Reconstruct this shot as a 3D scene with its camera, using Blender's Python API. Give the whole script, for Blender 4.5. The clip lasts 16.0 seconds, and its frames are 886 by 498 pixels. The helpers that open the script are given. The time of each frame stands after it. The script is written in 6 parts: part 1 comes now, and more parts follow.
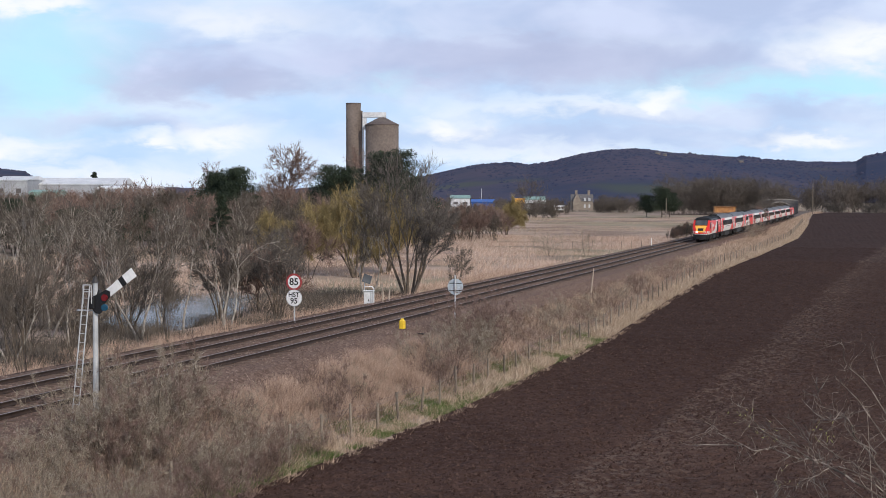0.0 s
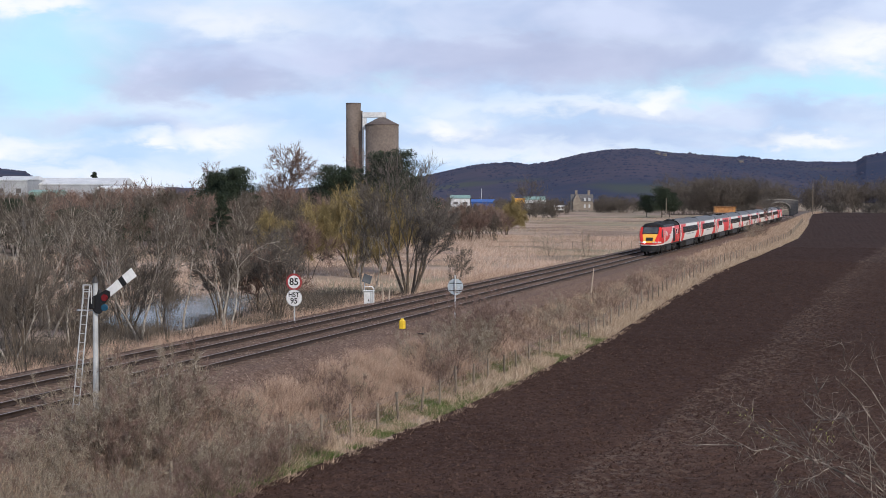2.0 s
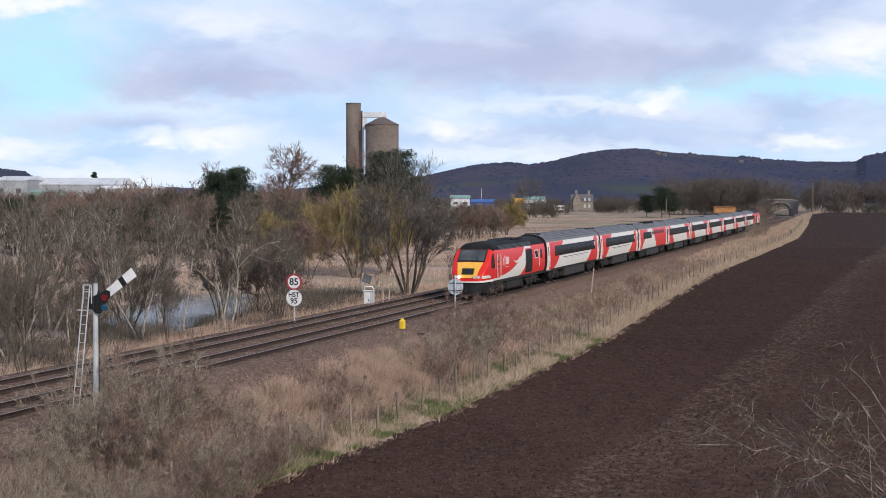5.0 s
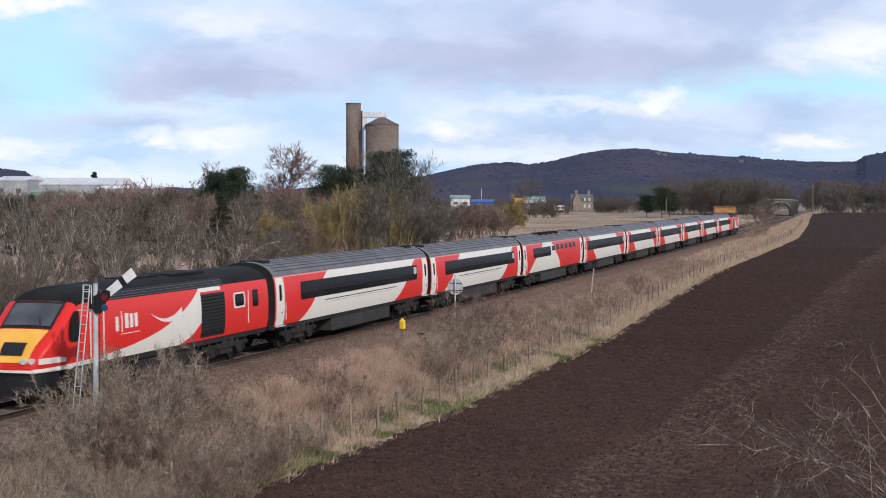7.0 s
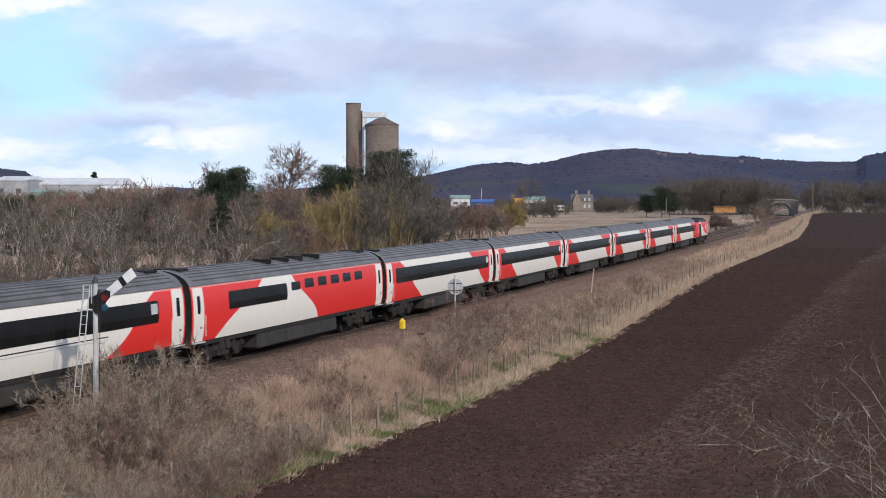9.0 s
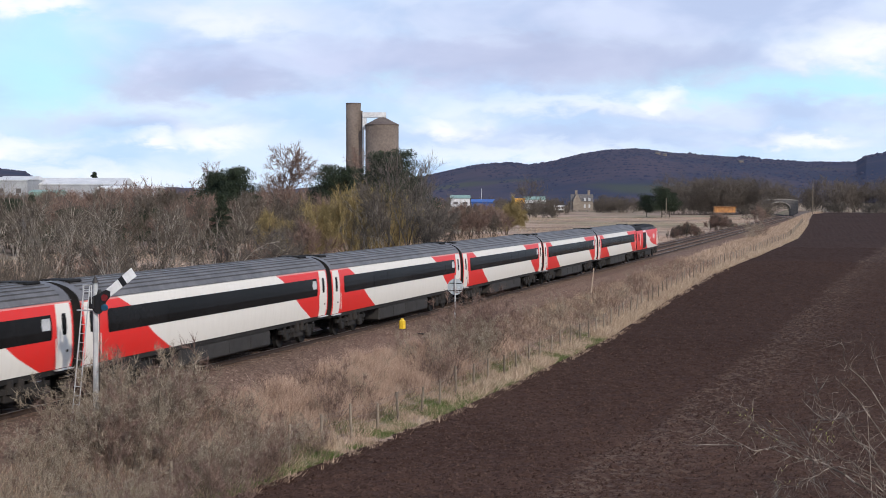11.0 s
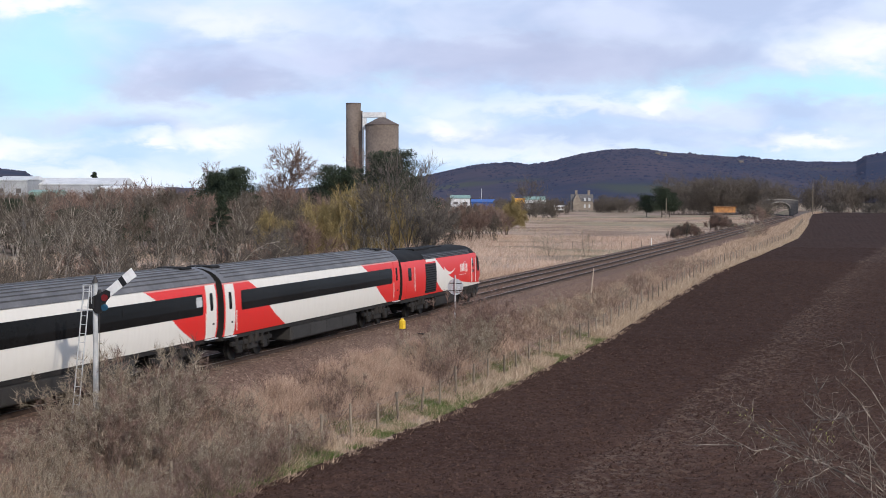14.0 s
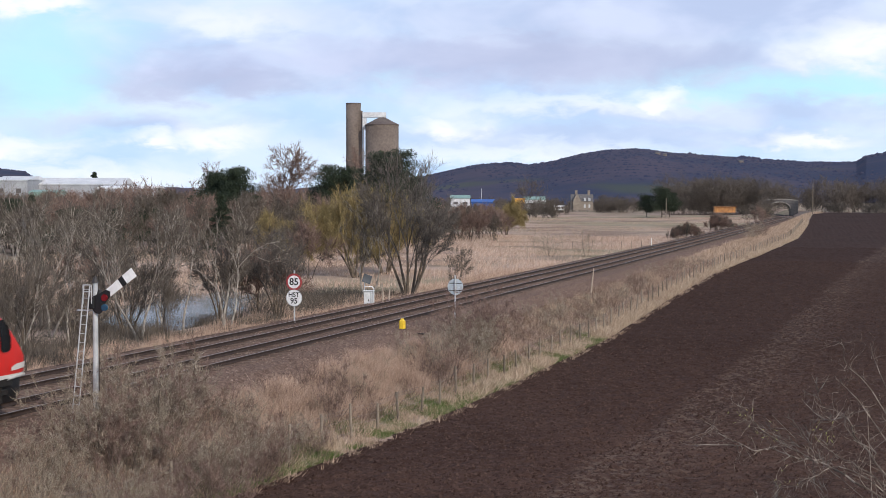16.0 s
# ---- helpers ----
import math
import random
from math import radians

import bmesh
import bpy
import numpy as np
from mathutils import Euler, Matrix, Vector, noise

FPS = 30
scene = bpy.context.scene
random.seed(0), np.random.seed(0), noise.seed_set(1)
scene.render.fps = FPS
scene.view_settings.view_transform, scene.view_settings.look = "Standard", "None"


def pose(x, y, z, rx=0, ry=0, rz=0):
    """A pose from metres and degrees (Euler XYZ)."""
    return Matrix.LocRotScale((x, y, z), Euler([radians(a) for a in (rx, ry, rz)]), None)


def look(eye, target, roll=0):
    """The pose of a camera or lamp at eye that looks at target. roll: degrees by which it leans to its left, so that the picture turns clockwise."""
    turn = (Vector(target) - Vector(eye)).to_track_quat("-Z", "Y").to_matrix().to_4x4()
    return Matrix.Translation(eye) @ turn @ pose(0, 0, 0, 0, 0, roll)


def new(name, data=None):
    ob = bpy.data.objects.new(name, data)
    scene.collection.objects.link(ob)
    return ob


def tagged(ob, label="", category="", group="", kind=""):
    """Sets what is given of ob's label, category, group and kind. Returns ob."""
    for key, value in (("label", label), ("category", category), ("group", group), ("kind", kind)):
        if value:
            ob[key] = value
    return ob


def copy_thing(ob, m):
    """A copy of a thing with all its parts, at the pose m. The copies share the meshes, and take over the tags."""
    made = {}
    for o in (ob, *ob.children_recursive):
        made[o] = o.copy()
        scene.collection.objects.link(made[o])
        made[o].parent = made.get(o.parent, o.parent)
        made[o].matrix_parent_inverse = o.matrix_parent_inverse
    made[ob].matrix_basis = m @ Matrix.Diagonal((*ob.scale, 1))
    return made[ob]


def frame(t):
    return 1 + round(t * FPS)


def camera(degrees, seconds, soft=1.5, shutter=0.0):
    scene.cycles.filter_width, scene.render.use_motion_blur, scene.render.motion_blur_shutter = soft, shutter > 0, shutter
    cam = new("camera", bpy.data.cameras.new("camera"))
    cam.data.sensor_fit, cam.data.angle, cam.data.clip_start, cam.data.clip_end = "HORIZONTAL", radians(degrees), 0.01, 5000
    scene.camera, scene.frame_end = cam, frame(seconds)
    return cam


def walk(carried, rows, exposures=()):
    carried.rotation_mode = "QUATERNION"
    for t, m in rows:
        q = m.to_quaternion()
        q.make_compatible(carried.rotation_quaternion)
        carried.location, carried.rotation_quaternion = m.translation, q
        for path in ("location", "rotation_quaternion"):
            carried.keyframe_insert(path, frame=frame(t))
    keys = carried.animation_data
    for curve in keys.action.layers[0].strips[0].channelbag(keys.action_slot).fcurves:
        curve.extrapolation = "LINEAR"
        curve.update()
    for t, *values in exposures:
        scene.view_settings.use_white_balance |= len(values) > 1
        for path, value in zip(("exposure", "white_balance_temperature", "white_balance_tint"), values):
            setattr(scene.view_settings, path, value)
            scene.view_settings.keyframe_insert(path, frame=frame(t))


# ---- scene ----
cam = camera(32.122, 16.0, soft=0.9, shutter=0.12)
CAM = Matrix.Translation((0, 0, 6.592)) @ pose(0, 0, 0, 87.983) @ pose(0, 0, 0, 0, 0, 0.092)
walk(cam, [(0.0, CAM), (16.0, CAM)], [(0.0, -0.05), (7.0, -0.03), (12.0, 0.03), (16.0, 0.04)])

# ---------------------------------------------------------------- light
SUN_DIR = Vector((0.48, -0.70, 0.53)).normalized()
sun_data = bpy.data.lights.new("sun", "SUN")
sun_data.energy, sun_data.angle, sun_data.color = 2.8, radians(1.5), (1.0, 0.91, 0.80)
sun = new("sun", sun_data)
sun.matrix_world = look(SUN_DIR * 100, (0, 0, 0))


class Net:
    """Short hand for building shader nodes."""

    def __init__(self, tree):
        self.t = tree

    def node(self, kind):
        return self.t.nodes.new(kind)

    def blend(self, mode):
        n = self.t.nodes.new("ShaderNodeMix")
        n.data_type, n.blend_type = "RGBA", mode
        return n

    def put(self, sock, v):
        if isinstance(v, bpy.types.NodeSocket):
            self.t.links.new(v, sock)
        elif v is not None:
            sock.default_value = v

    def m(self, op, a, b=None, c=None):
        n = self.node("ShaderNodeMath")
        n.operation = op
        for i, v in enumerate((a, b, c)):
            self.put(n.inputs[i], v)
        return n.outputs[0]

    def ramp(self, x, lo, hi, a=0.0, b=1.0, smooth=True):
        n = self.node("ShaderNodeMapRange")
        n.interpolation_type = "SMOOTHSTEP" if smooth else "LINEAR"
        for i, v in enumerate((x, lo, hi, a, b)):
            self.put(n.inputs[i], v)
        return n.outputs[0]

    def mix(self, f, a, b):
        n = self.blend("MIX")
        self.put(n.inputs[0], f)
        self.put(n.inputs[6], (*a, 1) if isinstance(a, tuple) and len(a) == 3 else a)
        self.put(n.inputs[7], (*b, 1) if isinstance(b, tuple) and len(b) == 3 else b)
        return n.outputs[2]

    def noise(self, vec, scale, detail=4.0, rough=0.55, dist=0.0):
        n = self.node("ShaderNodeTexNoise")
        self.put(n.inputs["Vector"], vec)
        self.put(n.inputs["Scale"], scale)
        self.put(n.inputs["Detail"], detail)
        self.put(n.inputs["Roughness"], rough)
        self.put(n.inputs["Distortion"], dist)
        return n.outputs[0]

    def xyz(self, v):
        n = self.node("ShaderNodeSeparateXYZ")
        self.put(n.inputs[0], v)
        return n.outputs

    def vec(self, x, y, z):
        n = self.node("ShaderNodeCombineXYZ")
        for i, v in enumerate((x, y, z)):
            self.put(n.inputs[i], v)
        return n.outputs[0]

    def stretch(self, v, sc):
        n = self.node("ShaderNodeMapping")
        self.put(n.inputs[0], v)
        n.inputs["Scale"].default_value = sc
        return n.outputs[0]


def build_world():
    world = bpy.data.worlds.new("sky")
    world.use_nodes = True
    scene.world = world
    t = world.node_tree
    t.nodes.clear()
    n = Net(t)
    sky = n.node("ShaderNodeTexSky")
    sky.sky_type, sky.sun_disc = "NISHITA", False
    sky.sun_elevation, sky.sun_rotation = radians(32), radians(145.5)
    sky.dust_density, sky.ozone_density = 1.2, 1.0
    clear = n.blend("MULTIPLY")
    clear.inputs[0].default_value = 1.0
    n.put(clear.inputs[6], sky.outputs[0])
    clear.inputs[7].default_value = (0.13, 0.13, 0.13, 1)
    d = n.node("ShaderNodeTexCoord").outputs["Generated"]
    x, y, z = n.xyz(d)
    az = n.m("ARCTAN2", x, y)
    el = n.m("ARCSINE", z)
    flat = n.vec(az, n.m("MULTIPLY", el, 2.2), 0.0)
    big = n.noise(flat, 5.0, 4.0, 0.5, 0.2)
    mid = n.noise(flat, 13.0, 4.0, 0.5, 0.3)
    fine = n.noise(flat, 42.0, 4.0, 0.55, 0.3)
    wob = n.m("MULTIPLY", n.m("SUBTRACT", mid, 0.5), 0.13)
    wob2 = n.m("MULTIPLY", n.m("SUBTRACT", fine, 0.5), 0.022)

    def blob(a, e, ra, re, soft=0.75):
        """An uneven patch round azimuth a and elevation e, 0 to 1."""
        u = n.m("DIVIDE", n.m("SUBTRACT", n.m("ADD", az, wob), a), ra)
        v = n.m("DIVIDE", n.m("SUBTRACT", n.m("ADD", n.m("ADD", el, n.m("MULTIPLY", wob, 0.22)), wob2), e), re)
        r = n.m("SQRT", n.m("ADD", n.m("MULTIPLY", u, u), n.m("MULTIPLY", v, v)))
        return n.ramp(r, 1.0 + soft, 1.0 - soft, 0.0, 1.0)

    def union(*bs):
        out = bs[0]
        for b in bs[1:]:
            out = n.m("MAXIMUM", out, b)
        return out

    # thin bright veil near the horizon, clear gaps, grey decks, white cumulus
    pale = n.mix(n.ramp(mid, 0.35, 0.65), (0.52, 0.71, 0.98), (0.70, 0.83, 1.0))
    veil = n.ramp(el, 0.34, 0.13, 0.22, 1.0)
    col = n.mix(veil, clear.outputs[2], pale)
    gaps = union(blob(-0.252, 0.080, 0.050, 0.030), blob(0.228, 0.071, 0.10, 0.009), n.m("MULTIPLY", blob(-0.032, 0.072, 0.022, 0.006), 0.7))
    col = n.mix(n.m("MULTIPLY", gaps, 0.9), col, (0.50, 0.86, 1.0))
    deck = union(blob(0.02, 0.088, 0.20, 0.020), n.m("MULTIPLY", blob(0.13, 0.115, 0.22, 0.020), 0.85), blob(-0.145, 0.080, 0.070, 0.016),
                 n.m("MULTIPLY", blob(-0.04, 0.112, 0.14, 0.014), 0.55), n.m("MULTIPLY", blob(0.18, 0.050, 0.13, 0.008), 0.6),
                 n.m("MULTIPLY", blob(-0.20, 0.046, 0.06, 0.007), 0.7), n.m("MULTIPLY", blob(0.11, 0.037, 0.15, 0.008), 0.6), n.m("MULTIPLY", n.ramp(big, 0.42, 0.6), n.ramp(el, 0.14, 0.24)))
    grey = n.mix(n.ramp(mid, 0.3, 0.7), (0.47, 0.53, 0.75), (0.62, 0.68, 0.92))
    col = n.mix(n.m("MULTIPLY", deck, 0.85), col, grey)
    core = union(blob(0.085, 0.088, 0.11, 0.016), blob(-0.145, 0.071, 0.06, 0.008))
    col = n.mix(n.m("MULTIPLY", core, 0.5), col, (0.45, 0.49, 0.68))
    white = union(blob(-0.190, 0.033, 0.026, 0.005), blob(-0.142, 0.037, 0.026, 0.008), blob(0.006, 0.043, 0.020, 0.007),
                  blob(0.2336, 0.034, 0.032, 0.005), blob(0.275, 0.096, 0.045, 0.012), blob(0.145, 0.061, 0.016, 0.006),
                  blob(-0.272, 0.119, 0.035, 0.007), n.m("MULTIPLY", blob(-0.14, 0.112, 0.05, 0.009), 0.6), n.m("MULTIPLY", blob(0.05, 0.026, 0.08, 0.006), 0.6),
                  n.m("MULTIPLY", blob(0.085, 0.056, 0.07, 0.006), 0.6), blob(-0.275, 0.028, 0.03, 0.006), n.m("MULTIPLY", blob(-0.22, 0.012, 0.08, 0.006), 0.7))
    col = n.mix(n.m("MULTIPLY", white, n.ramp(fine, 0.25, 0.6, 0.55, 0.95)), col, (0.95, 0.97, 1.0))
    bg = n.node("ShaderNodeBackground")
    n.put(bg.inputs[0], col)
    bg.inputs[1].default_value = 1.07
    out = n.node("ShaderNodeOutputWorld")
    t.links.new(bg.outputs[0], out.inputs[0])


build_world()

# ---------------------------------------------------------------- materials


def material(name, paint, rough=0.8, metal=0.0, bump=0.0, bump_scale=8.0, spec=0.4):
    """paint(net, position in object space, random per piece) gives the base colour."""
    mat = bpy.data.materials.new(name)
    mat.use_nodes = True
    t = mat.node_tree
    n = Net(t)
    bsdf = t.nodes["Principled BSDF"]
    p = n.node("ShaderNodeTexCoord").outputs["Object"]
    c = paint(n, p)
    n.put(bsdf.inputs["Base Color"], (*c, 1) if isinstance(c, tuple) else c)
    n.put(bsdf.inputs["Roughness"], rough)
    bsdf.inputs["Metallic"].default_value = metal
    bsdf.inputs["Specular IOR Level"].default_value = 0.08 if rough >= 0.9 else spec
    if bump:
        b = n.node("ShaderNodeBump")
        b.inputs["Strength"].default_value = bump
        b.inputs["Distance"].default_value = 0.05
        n.put(b.inputs["Height"], n.noise(p, bump_scale, 6.0, 0.65))
        t.links.new(b.outputs[0], bsdf.inputs["Normal"])
    return mat


def two_tone(a, b, scale, detail=5.0):
    def paint(n, p):
        f = n.ramp(n.noise(p, scale, detail, 0.6), 0.32, 0.68)
        g = n.ramp(n.noise(p, scale * 9, 4.0, 0.6), 0.3, 0.7, 0.88, 1.1)
        mul = n.blend("MULTIPLY")
        mul.inputs[0].default_value = 1.0
        n.put(mul.inputs[6], n.mix(f, a, b))
        n.put(mul.inputs[7], n.vec(g, g, g))
        return mul.outputs[2]
    return paint


def islands(a, b, c):
    """Three colours shared out piece by piece."""
    def paint(n, p):
        r = n.node("ShaderNodeNewGeometry").outputs["Random Per Island"]
        return n.mix(n.ramp(r, 0.5, 1.0, smooth=False), n.mix(n.ramp(r, 0.0, 0.5, smooth=False), a, b), c)
    return paint


def tone(a, b):
    """Two colours mixed by the object's own random number, with grain."""
    def paint(n, p):
        r = n.node("ShaderNodeObjectInfo").outputs["Random"]
        f = n.ramp(n.noise(p, 5.0, 5.0), 0.3, 0.7, -0.3, 0.3)
        return n.mix(n.m("ADD", r, f), a, b)
    return paint


def meadow_paint(n, p):
    """Straw, pinkish reed and some green, in broad drifts."""
    a = n.noise(n.stretch(p, (1, 1, 0.2)), 0.045, 7.0, 0.62)
    b = n.noise(p, 0.013, 4.0, 0.5)
    c = n.noise(p, 0.9, 6.0, 0.65)
    col = n.mix(n.ramp(a, 0.35, 0.62), (0.22, 0.155, 0.118), (0.42, 0.32, 0.255))
    col = n.mix(n.m("MULTIPLY", n.ramp(b, 0.47, 0.60), 0.55), col, (0.21, 0.205, 0.115))
    return n.mix(n.m("MULTIPLY", n.ramp(c, 0.45, 0.75), 0.4), col, (0.16, 0.115, 0.085))


def soil_paint(n, p):
    """Red brown earth with paler crumbs, broad drifts, and a darker far part."""
    x, y, z = n.xyz(p)
    a = n.noise(p, 0.10, 6.0, 0.6)
    c = n.noise(p, 3.2, 8.0, 0.75)
    d = n.noise(p, 8.0, 5.0, 0.7)
    across = n.m("ADD", n.m("MULTIPLY", n.m("ADD", x, 19.3), -0.961), n.m("MULTIPLY", n.m("SUBTRACT", y, 28.7), 0.276))
    across = n.m("ADD", across, n.m("MULTIPLY", n.m("SUBTRACT", y, 62.0), 0.054))
    across = n.m("ADD", across, n.m("MULTIPLY", n.m("SUBTRACT", n.noise(p, 0.14, 3.0), 0.5), 3.0))
    strip = n.m("MULTIPLY", n.ramp(across, -17.4, -18.3), n.ramp(across, -22.5, -18.6, 0.25, 1.0))
    strip2 = n.ramp(n.m("ABSOLUTE", n.m("ADD", across, 27.5)), 2.2, 0.6, 0.0, 0.6)
    stubble = n.m("MULTIPLY", n.m("MAXIMUM", strip, strip2), n.ramp(n.noise(p, 3.0, 7.0, 0.75), 0.46, 0.60))
    col = n.mix(n.ramp(a, 0.3, 0.7), (0.050, 0.0282, 0.0218), (0.080, 0.0465, 0.0358))
    col = n.mix(n.m("MULTIPLY", n.ramp(c, 0.48, 0.68), 0.75), col, (0.105, 0.064, 0.050))
    col = n.mix(n.m("MULTIPLY", n.ramp(d, 0.58, 0.72), 0.5), col, (0.118, 0.077, 0.062))
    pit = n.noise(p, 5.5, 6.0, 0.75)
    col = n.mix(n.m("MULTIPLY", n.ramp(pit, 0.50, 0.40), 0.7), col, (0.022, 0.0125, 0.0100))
    # darker from about y 48 to 100, the edge broken up by noise
    far_dark = n.ramp(n.m("ADD", y, n.m("MULTIPLY", n.m("SUBTRACT", n.noise(p, 0.05, 3.0), 0.5), 60.0)), 48.0, 100.0, 0.0, 0.68)
    col = n.mix(far_dark, col, (0.034, 0.0190, 0.0148))
    return n.mix(n.m("MULTIPLY", stubble, 0.70), col, (0.155, 0.112, 0.088))


def hazed_hill_paint(n, p):
    """Leafless purple brown woods, a few green clearings; blue distance haze is in the colours."""
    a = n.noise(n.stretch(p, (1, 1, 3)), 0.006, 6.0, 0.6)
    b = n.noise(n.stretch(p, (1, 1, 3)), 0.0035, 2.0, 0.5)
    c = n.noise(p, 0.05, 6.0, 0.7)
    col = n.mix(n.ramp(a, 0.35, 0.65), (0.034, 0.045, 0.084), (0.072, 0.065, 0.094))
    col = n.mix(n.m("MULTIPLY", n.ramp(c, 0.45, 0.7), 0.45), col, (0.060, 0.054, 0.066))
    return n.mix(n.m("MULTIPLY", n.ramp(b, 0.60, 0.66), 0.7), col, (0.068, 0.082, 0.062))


M = {}
M["ballast"] = material("ballast", islands((0.112, 0.070, 0.053), (0.21, 0.142, 0.113), (0.35, 0.26, 0.213)), 0.9)
M["ballast_bed"] = material("ballast_bed", two_tone((0.098, 0.062, 0.047), (0.225, 0.155, 0.122), 6.0), 0.95, bump=1.0, bump_scale=14)
M["sleeper"] = material("sleeper", tone((0.10, 0.068, 0.053), (0.15, 0.108, 0.088)), 0.9, bump=0.3)
M["rail_side"] = material("rail_side", two_tone((0.024, 0.014, 0.010), (0.046, 0.027, 0.019), 4.0), 0.8)
M["rail_top"] = material("rail_top", two_tone((0.26, 0.235, 0.22), (0.36, 0.33, 0.31), 3.0), 0.5, 0.6)
M["meadow"] = material("meadow", meadow_paint, 0.95, bump=0.7, bump_scale=1.5)
M["soil"] = material("soil", soil_paint, 0.95, bump=1.0, bump_scale=7.0)
M["clod"] = material("clod", islands((0.032, 0.018, 0.014), (0.064, 0.038, 0.029), (0.105, 0.066, 0.051)), 0.95)
M["dry_grass"] = material("dry_grass", islands((0.225, 0.160, 0.115), (0.415, 0.305, 0.225), (0.60, 0.465, 0.36)), 0.9)
M["pale_grass"] = material("pale_grass", islands((0.30, 0.215, 0.15), (0.49, 0.38, 0.28), (0.60, 0.485, 0.37)), 0.9)
M["reed"] = material("reed", islands((0.34, 0.235, 0.18), (0.52, 0.385, 0.305), (0.66, 0.52, 0.43)), 0.9)
M["red_grass"] = material("red_grass", islands((0.24, 0.155, 0.12), (0.46, 0.325, 0.25), (0.66, 0.51, 0.40)), 0.9)
M["green_grass"] = material("green_grass", islands((0.062, 0.094, 0.027), (0.125, 0.165, 0.058), (0.27, 0.26, 0.14)), 0.9)
M["twig_brown"] = material("twig_brown", islands((0.066, 0.054, 0.044), (0.124, 0.104, 0.086), (0.205, 0.175, 0.146)), 0.9)
M["twig_grey"] = material("twig_grey", islands((0.14, 0.112, 0.084), (0.285, 0.236, 0.182), (0.50, 0.43, 0.34)), 0.9)
M["twig_red"] = material("twig_red", islands((0.115, 0.074, 0.061), (0.205, 0.140, 0.117), (0.325, 0.238, 0.202)), 0.9)
M["twig_dark"] = material("twig_dark", islands((0.075, 0.064, 0.056), (0.135, 0.118, 0.104), (0.22, 0.195, 0.175)), 0.9)
M["twig_gold"] = material("twig_gold", islands((0.14, 0.105, 0.045), (0.245, 0.186, 0.08), (0.36, 0.28, 0.13)), 0.85)
M["bark"] = material("bark", two_tone((0.085, 0.067, 0.052), (0.18, 0.145, 0.113), 3.0), 0.95, bump=0.5)
M["birch_bark"] = material("birch_bark", two_tone((0.17, 0.145, 0.12), (0.46, 0.415, 0.36), 2.2), 0.85)
M["needles"] = material("needles", islands((0.012, 0.021, 0.012), (0.024, 0.037, 0.020), (0.045, 0.060, 0.032)), 0.85)
M["far_wood"] = material("far_wood", islands((0.070, 0.060, 0.053), (0.125, 0.105, 0.090), (0.19, 0.163, 0.14)), 0.95)
M["hill"] = material("hill", hazed_hill_paint, 0.95)
M["concrete"] = material("concrete", two_tone((0.135, 0.108, 0.093), (0.185, 0.152, 0.132), 0.12, 7.0), 0.9)
M["roof_felt"] = material("roof_felt", two_tone((0.11, 0.09, 0.085), (0.15, 0.125, 0.115), 0.4), 0.9)
M["pale_steel"] = material("pale_steel", two_tone((0.55, 0.56, 0.58), (0.68, 0.69, 0.70), 0.15), 0.6)
M["shed_wall"] = material("shed_wall", two_tone((0.30, 0.31, 0.33), (0.40, 0.41, 0.43), 0.15), 0.6)
M["green_steel"] = material("green_steel", two_tone((0.18, 0.30, 0.26), (0.26, 0.38, 0.33), 0.3), 0.6)
M["blue_paint"] = material("blue_paint", two_tone((0.02, 0.09, 0.33), (0.03, 0.13, 0.42), 0.5), 0.5)
M["orange_paint"] = material("orange_paint", two_tone((0.26, 0.12, 0.05), (0.50, 0.23, 0.07), 0.8), 0.6)
M["yellow_paint"] = material("yellow_paint", lambda n, p: n.mix(n.ramp(n.noise(p, 1.2, 5.0), 0.3, 0.7), (0.80, 0.40, 0.055), (0.88, 0.47, 0.075)), 0.5)
M["house_stone"] = material("house_stone", two_tone((0.19, 0.16, 0.135), (0.29, 0.25, 0.21), 1.5), 0.9)
M["pale_stone"] = material("pale_stone", two_tone((0.22, 0.20, 0.18), (0.31, 0.285, 0.255), 1.5), 0.9)
M["slate"] = material("slate", two_tone((0.09, 0.085, 0.085), (0.15, 0.14, 0.14), 1.0), 0.8)
M["white_paint"] = material("white_paint", two_tone((0.74, 0.74, 0.73), (0.80, 0.80, 0.80), 0.4), 0.5)
M["grey_paint"] = material("grey_paint", two_tone((0.40, 0.41, 0.42), (0.52, 0.53, 0.54), 3.0), 0.55)
M["dark_metal"] = material("dark_metal", two_tone((0.022, 0.020, 0.020), (0.045, 0.040, 0.038), 3.0), 0.6)
M["under"] = material("under", two_tone((0.009, 0.008, 0.0075), (0.024, 0.0205, 0.0185), 1.2), 0.85)
M["skirt"] = material("skirt", two_tone((0.022, 0.020, 0.019), (0.038, 0.035, 0.033), 0.8), 0.75)
M["red_sign"] = material("red_sign", two_tone((0.32, 0.045, 0.05), (0.38, 0.06, 0.06), 3.0), 0.5)
M["sign_grey"] = material("sign_grey", two_tone((0.50, 0.56, 0.60), (0.58, 0.64, 0.68), 2.0), 0.45, 0.2)
M["black"] = material("black", two_tone((0.008, 0.008, 0.009), (0.014, 0.014, 0.015), 3.0), 0.6)
M["fence_wood"] = material("fence_wood", tone((0.17, 0.138, 0.11), (0.32, 0.265, 0.21)), 0.95, bump=0.3)
M["roof_grey"] = material("roof_grey", two_tone((0.090, 0.088, 0.092), (0.150, 0.146, 0.150), 0.8), 0.45, spec=0.5)
M["roof_rib"] = material("roof_rib", two_tone((0.060, 0.058, 0.060), (0.100, 0.097, 0.100), 0.8), 0.5, spec=0.5)
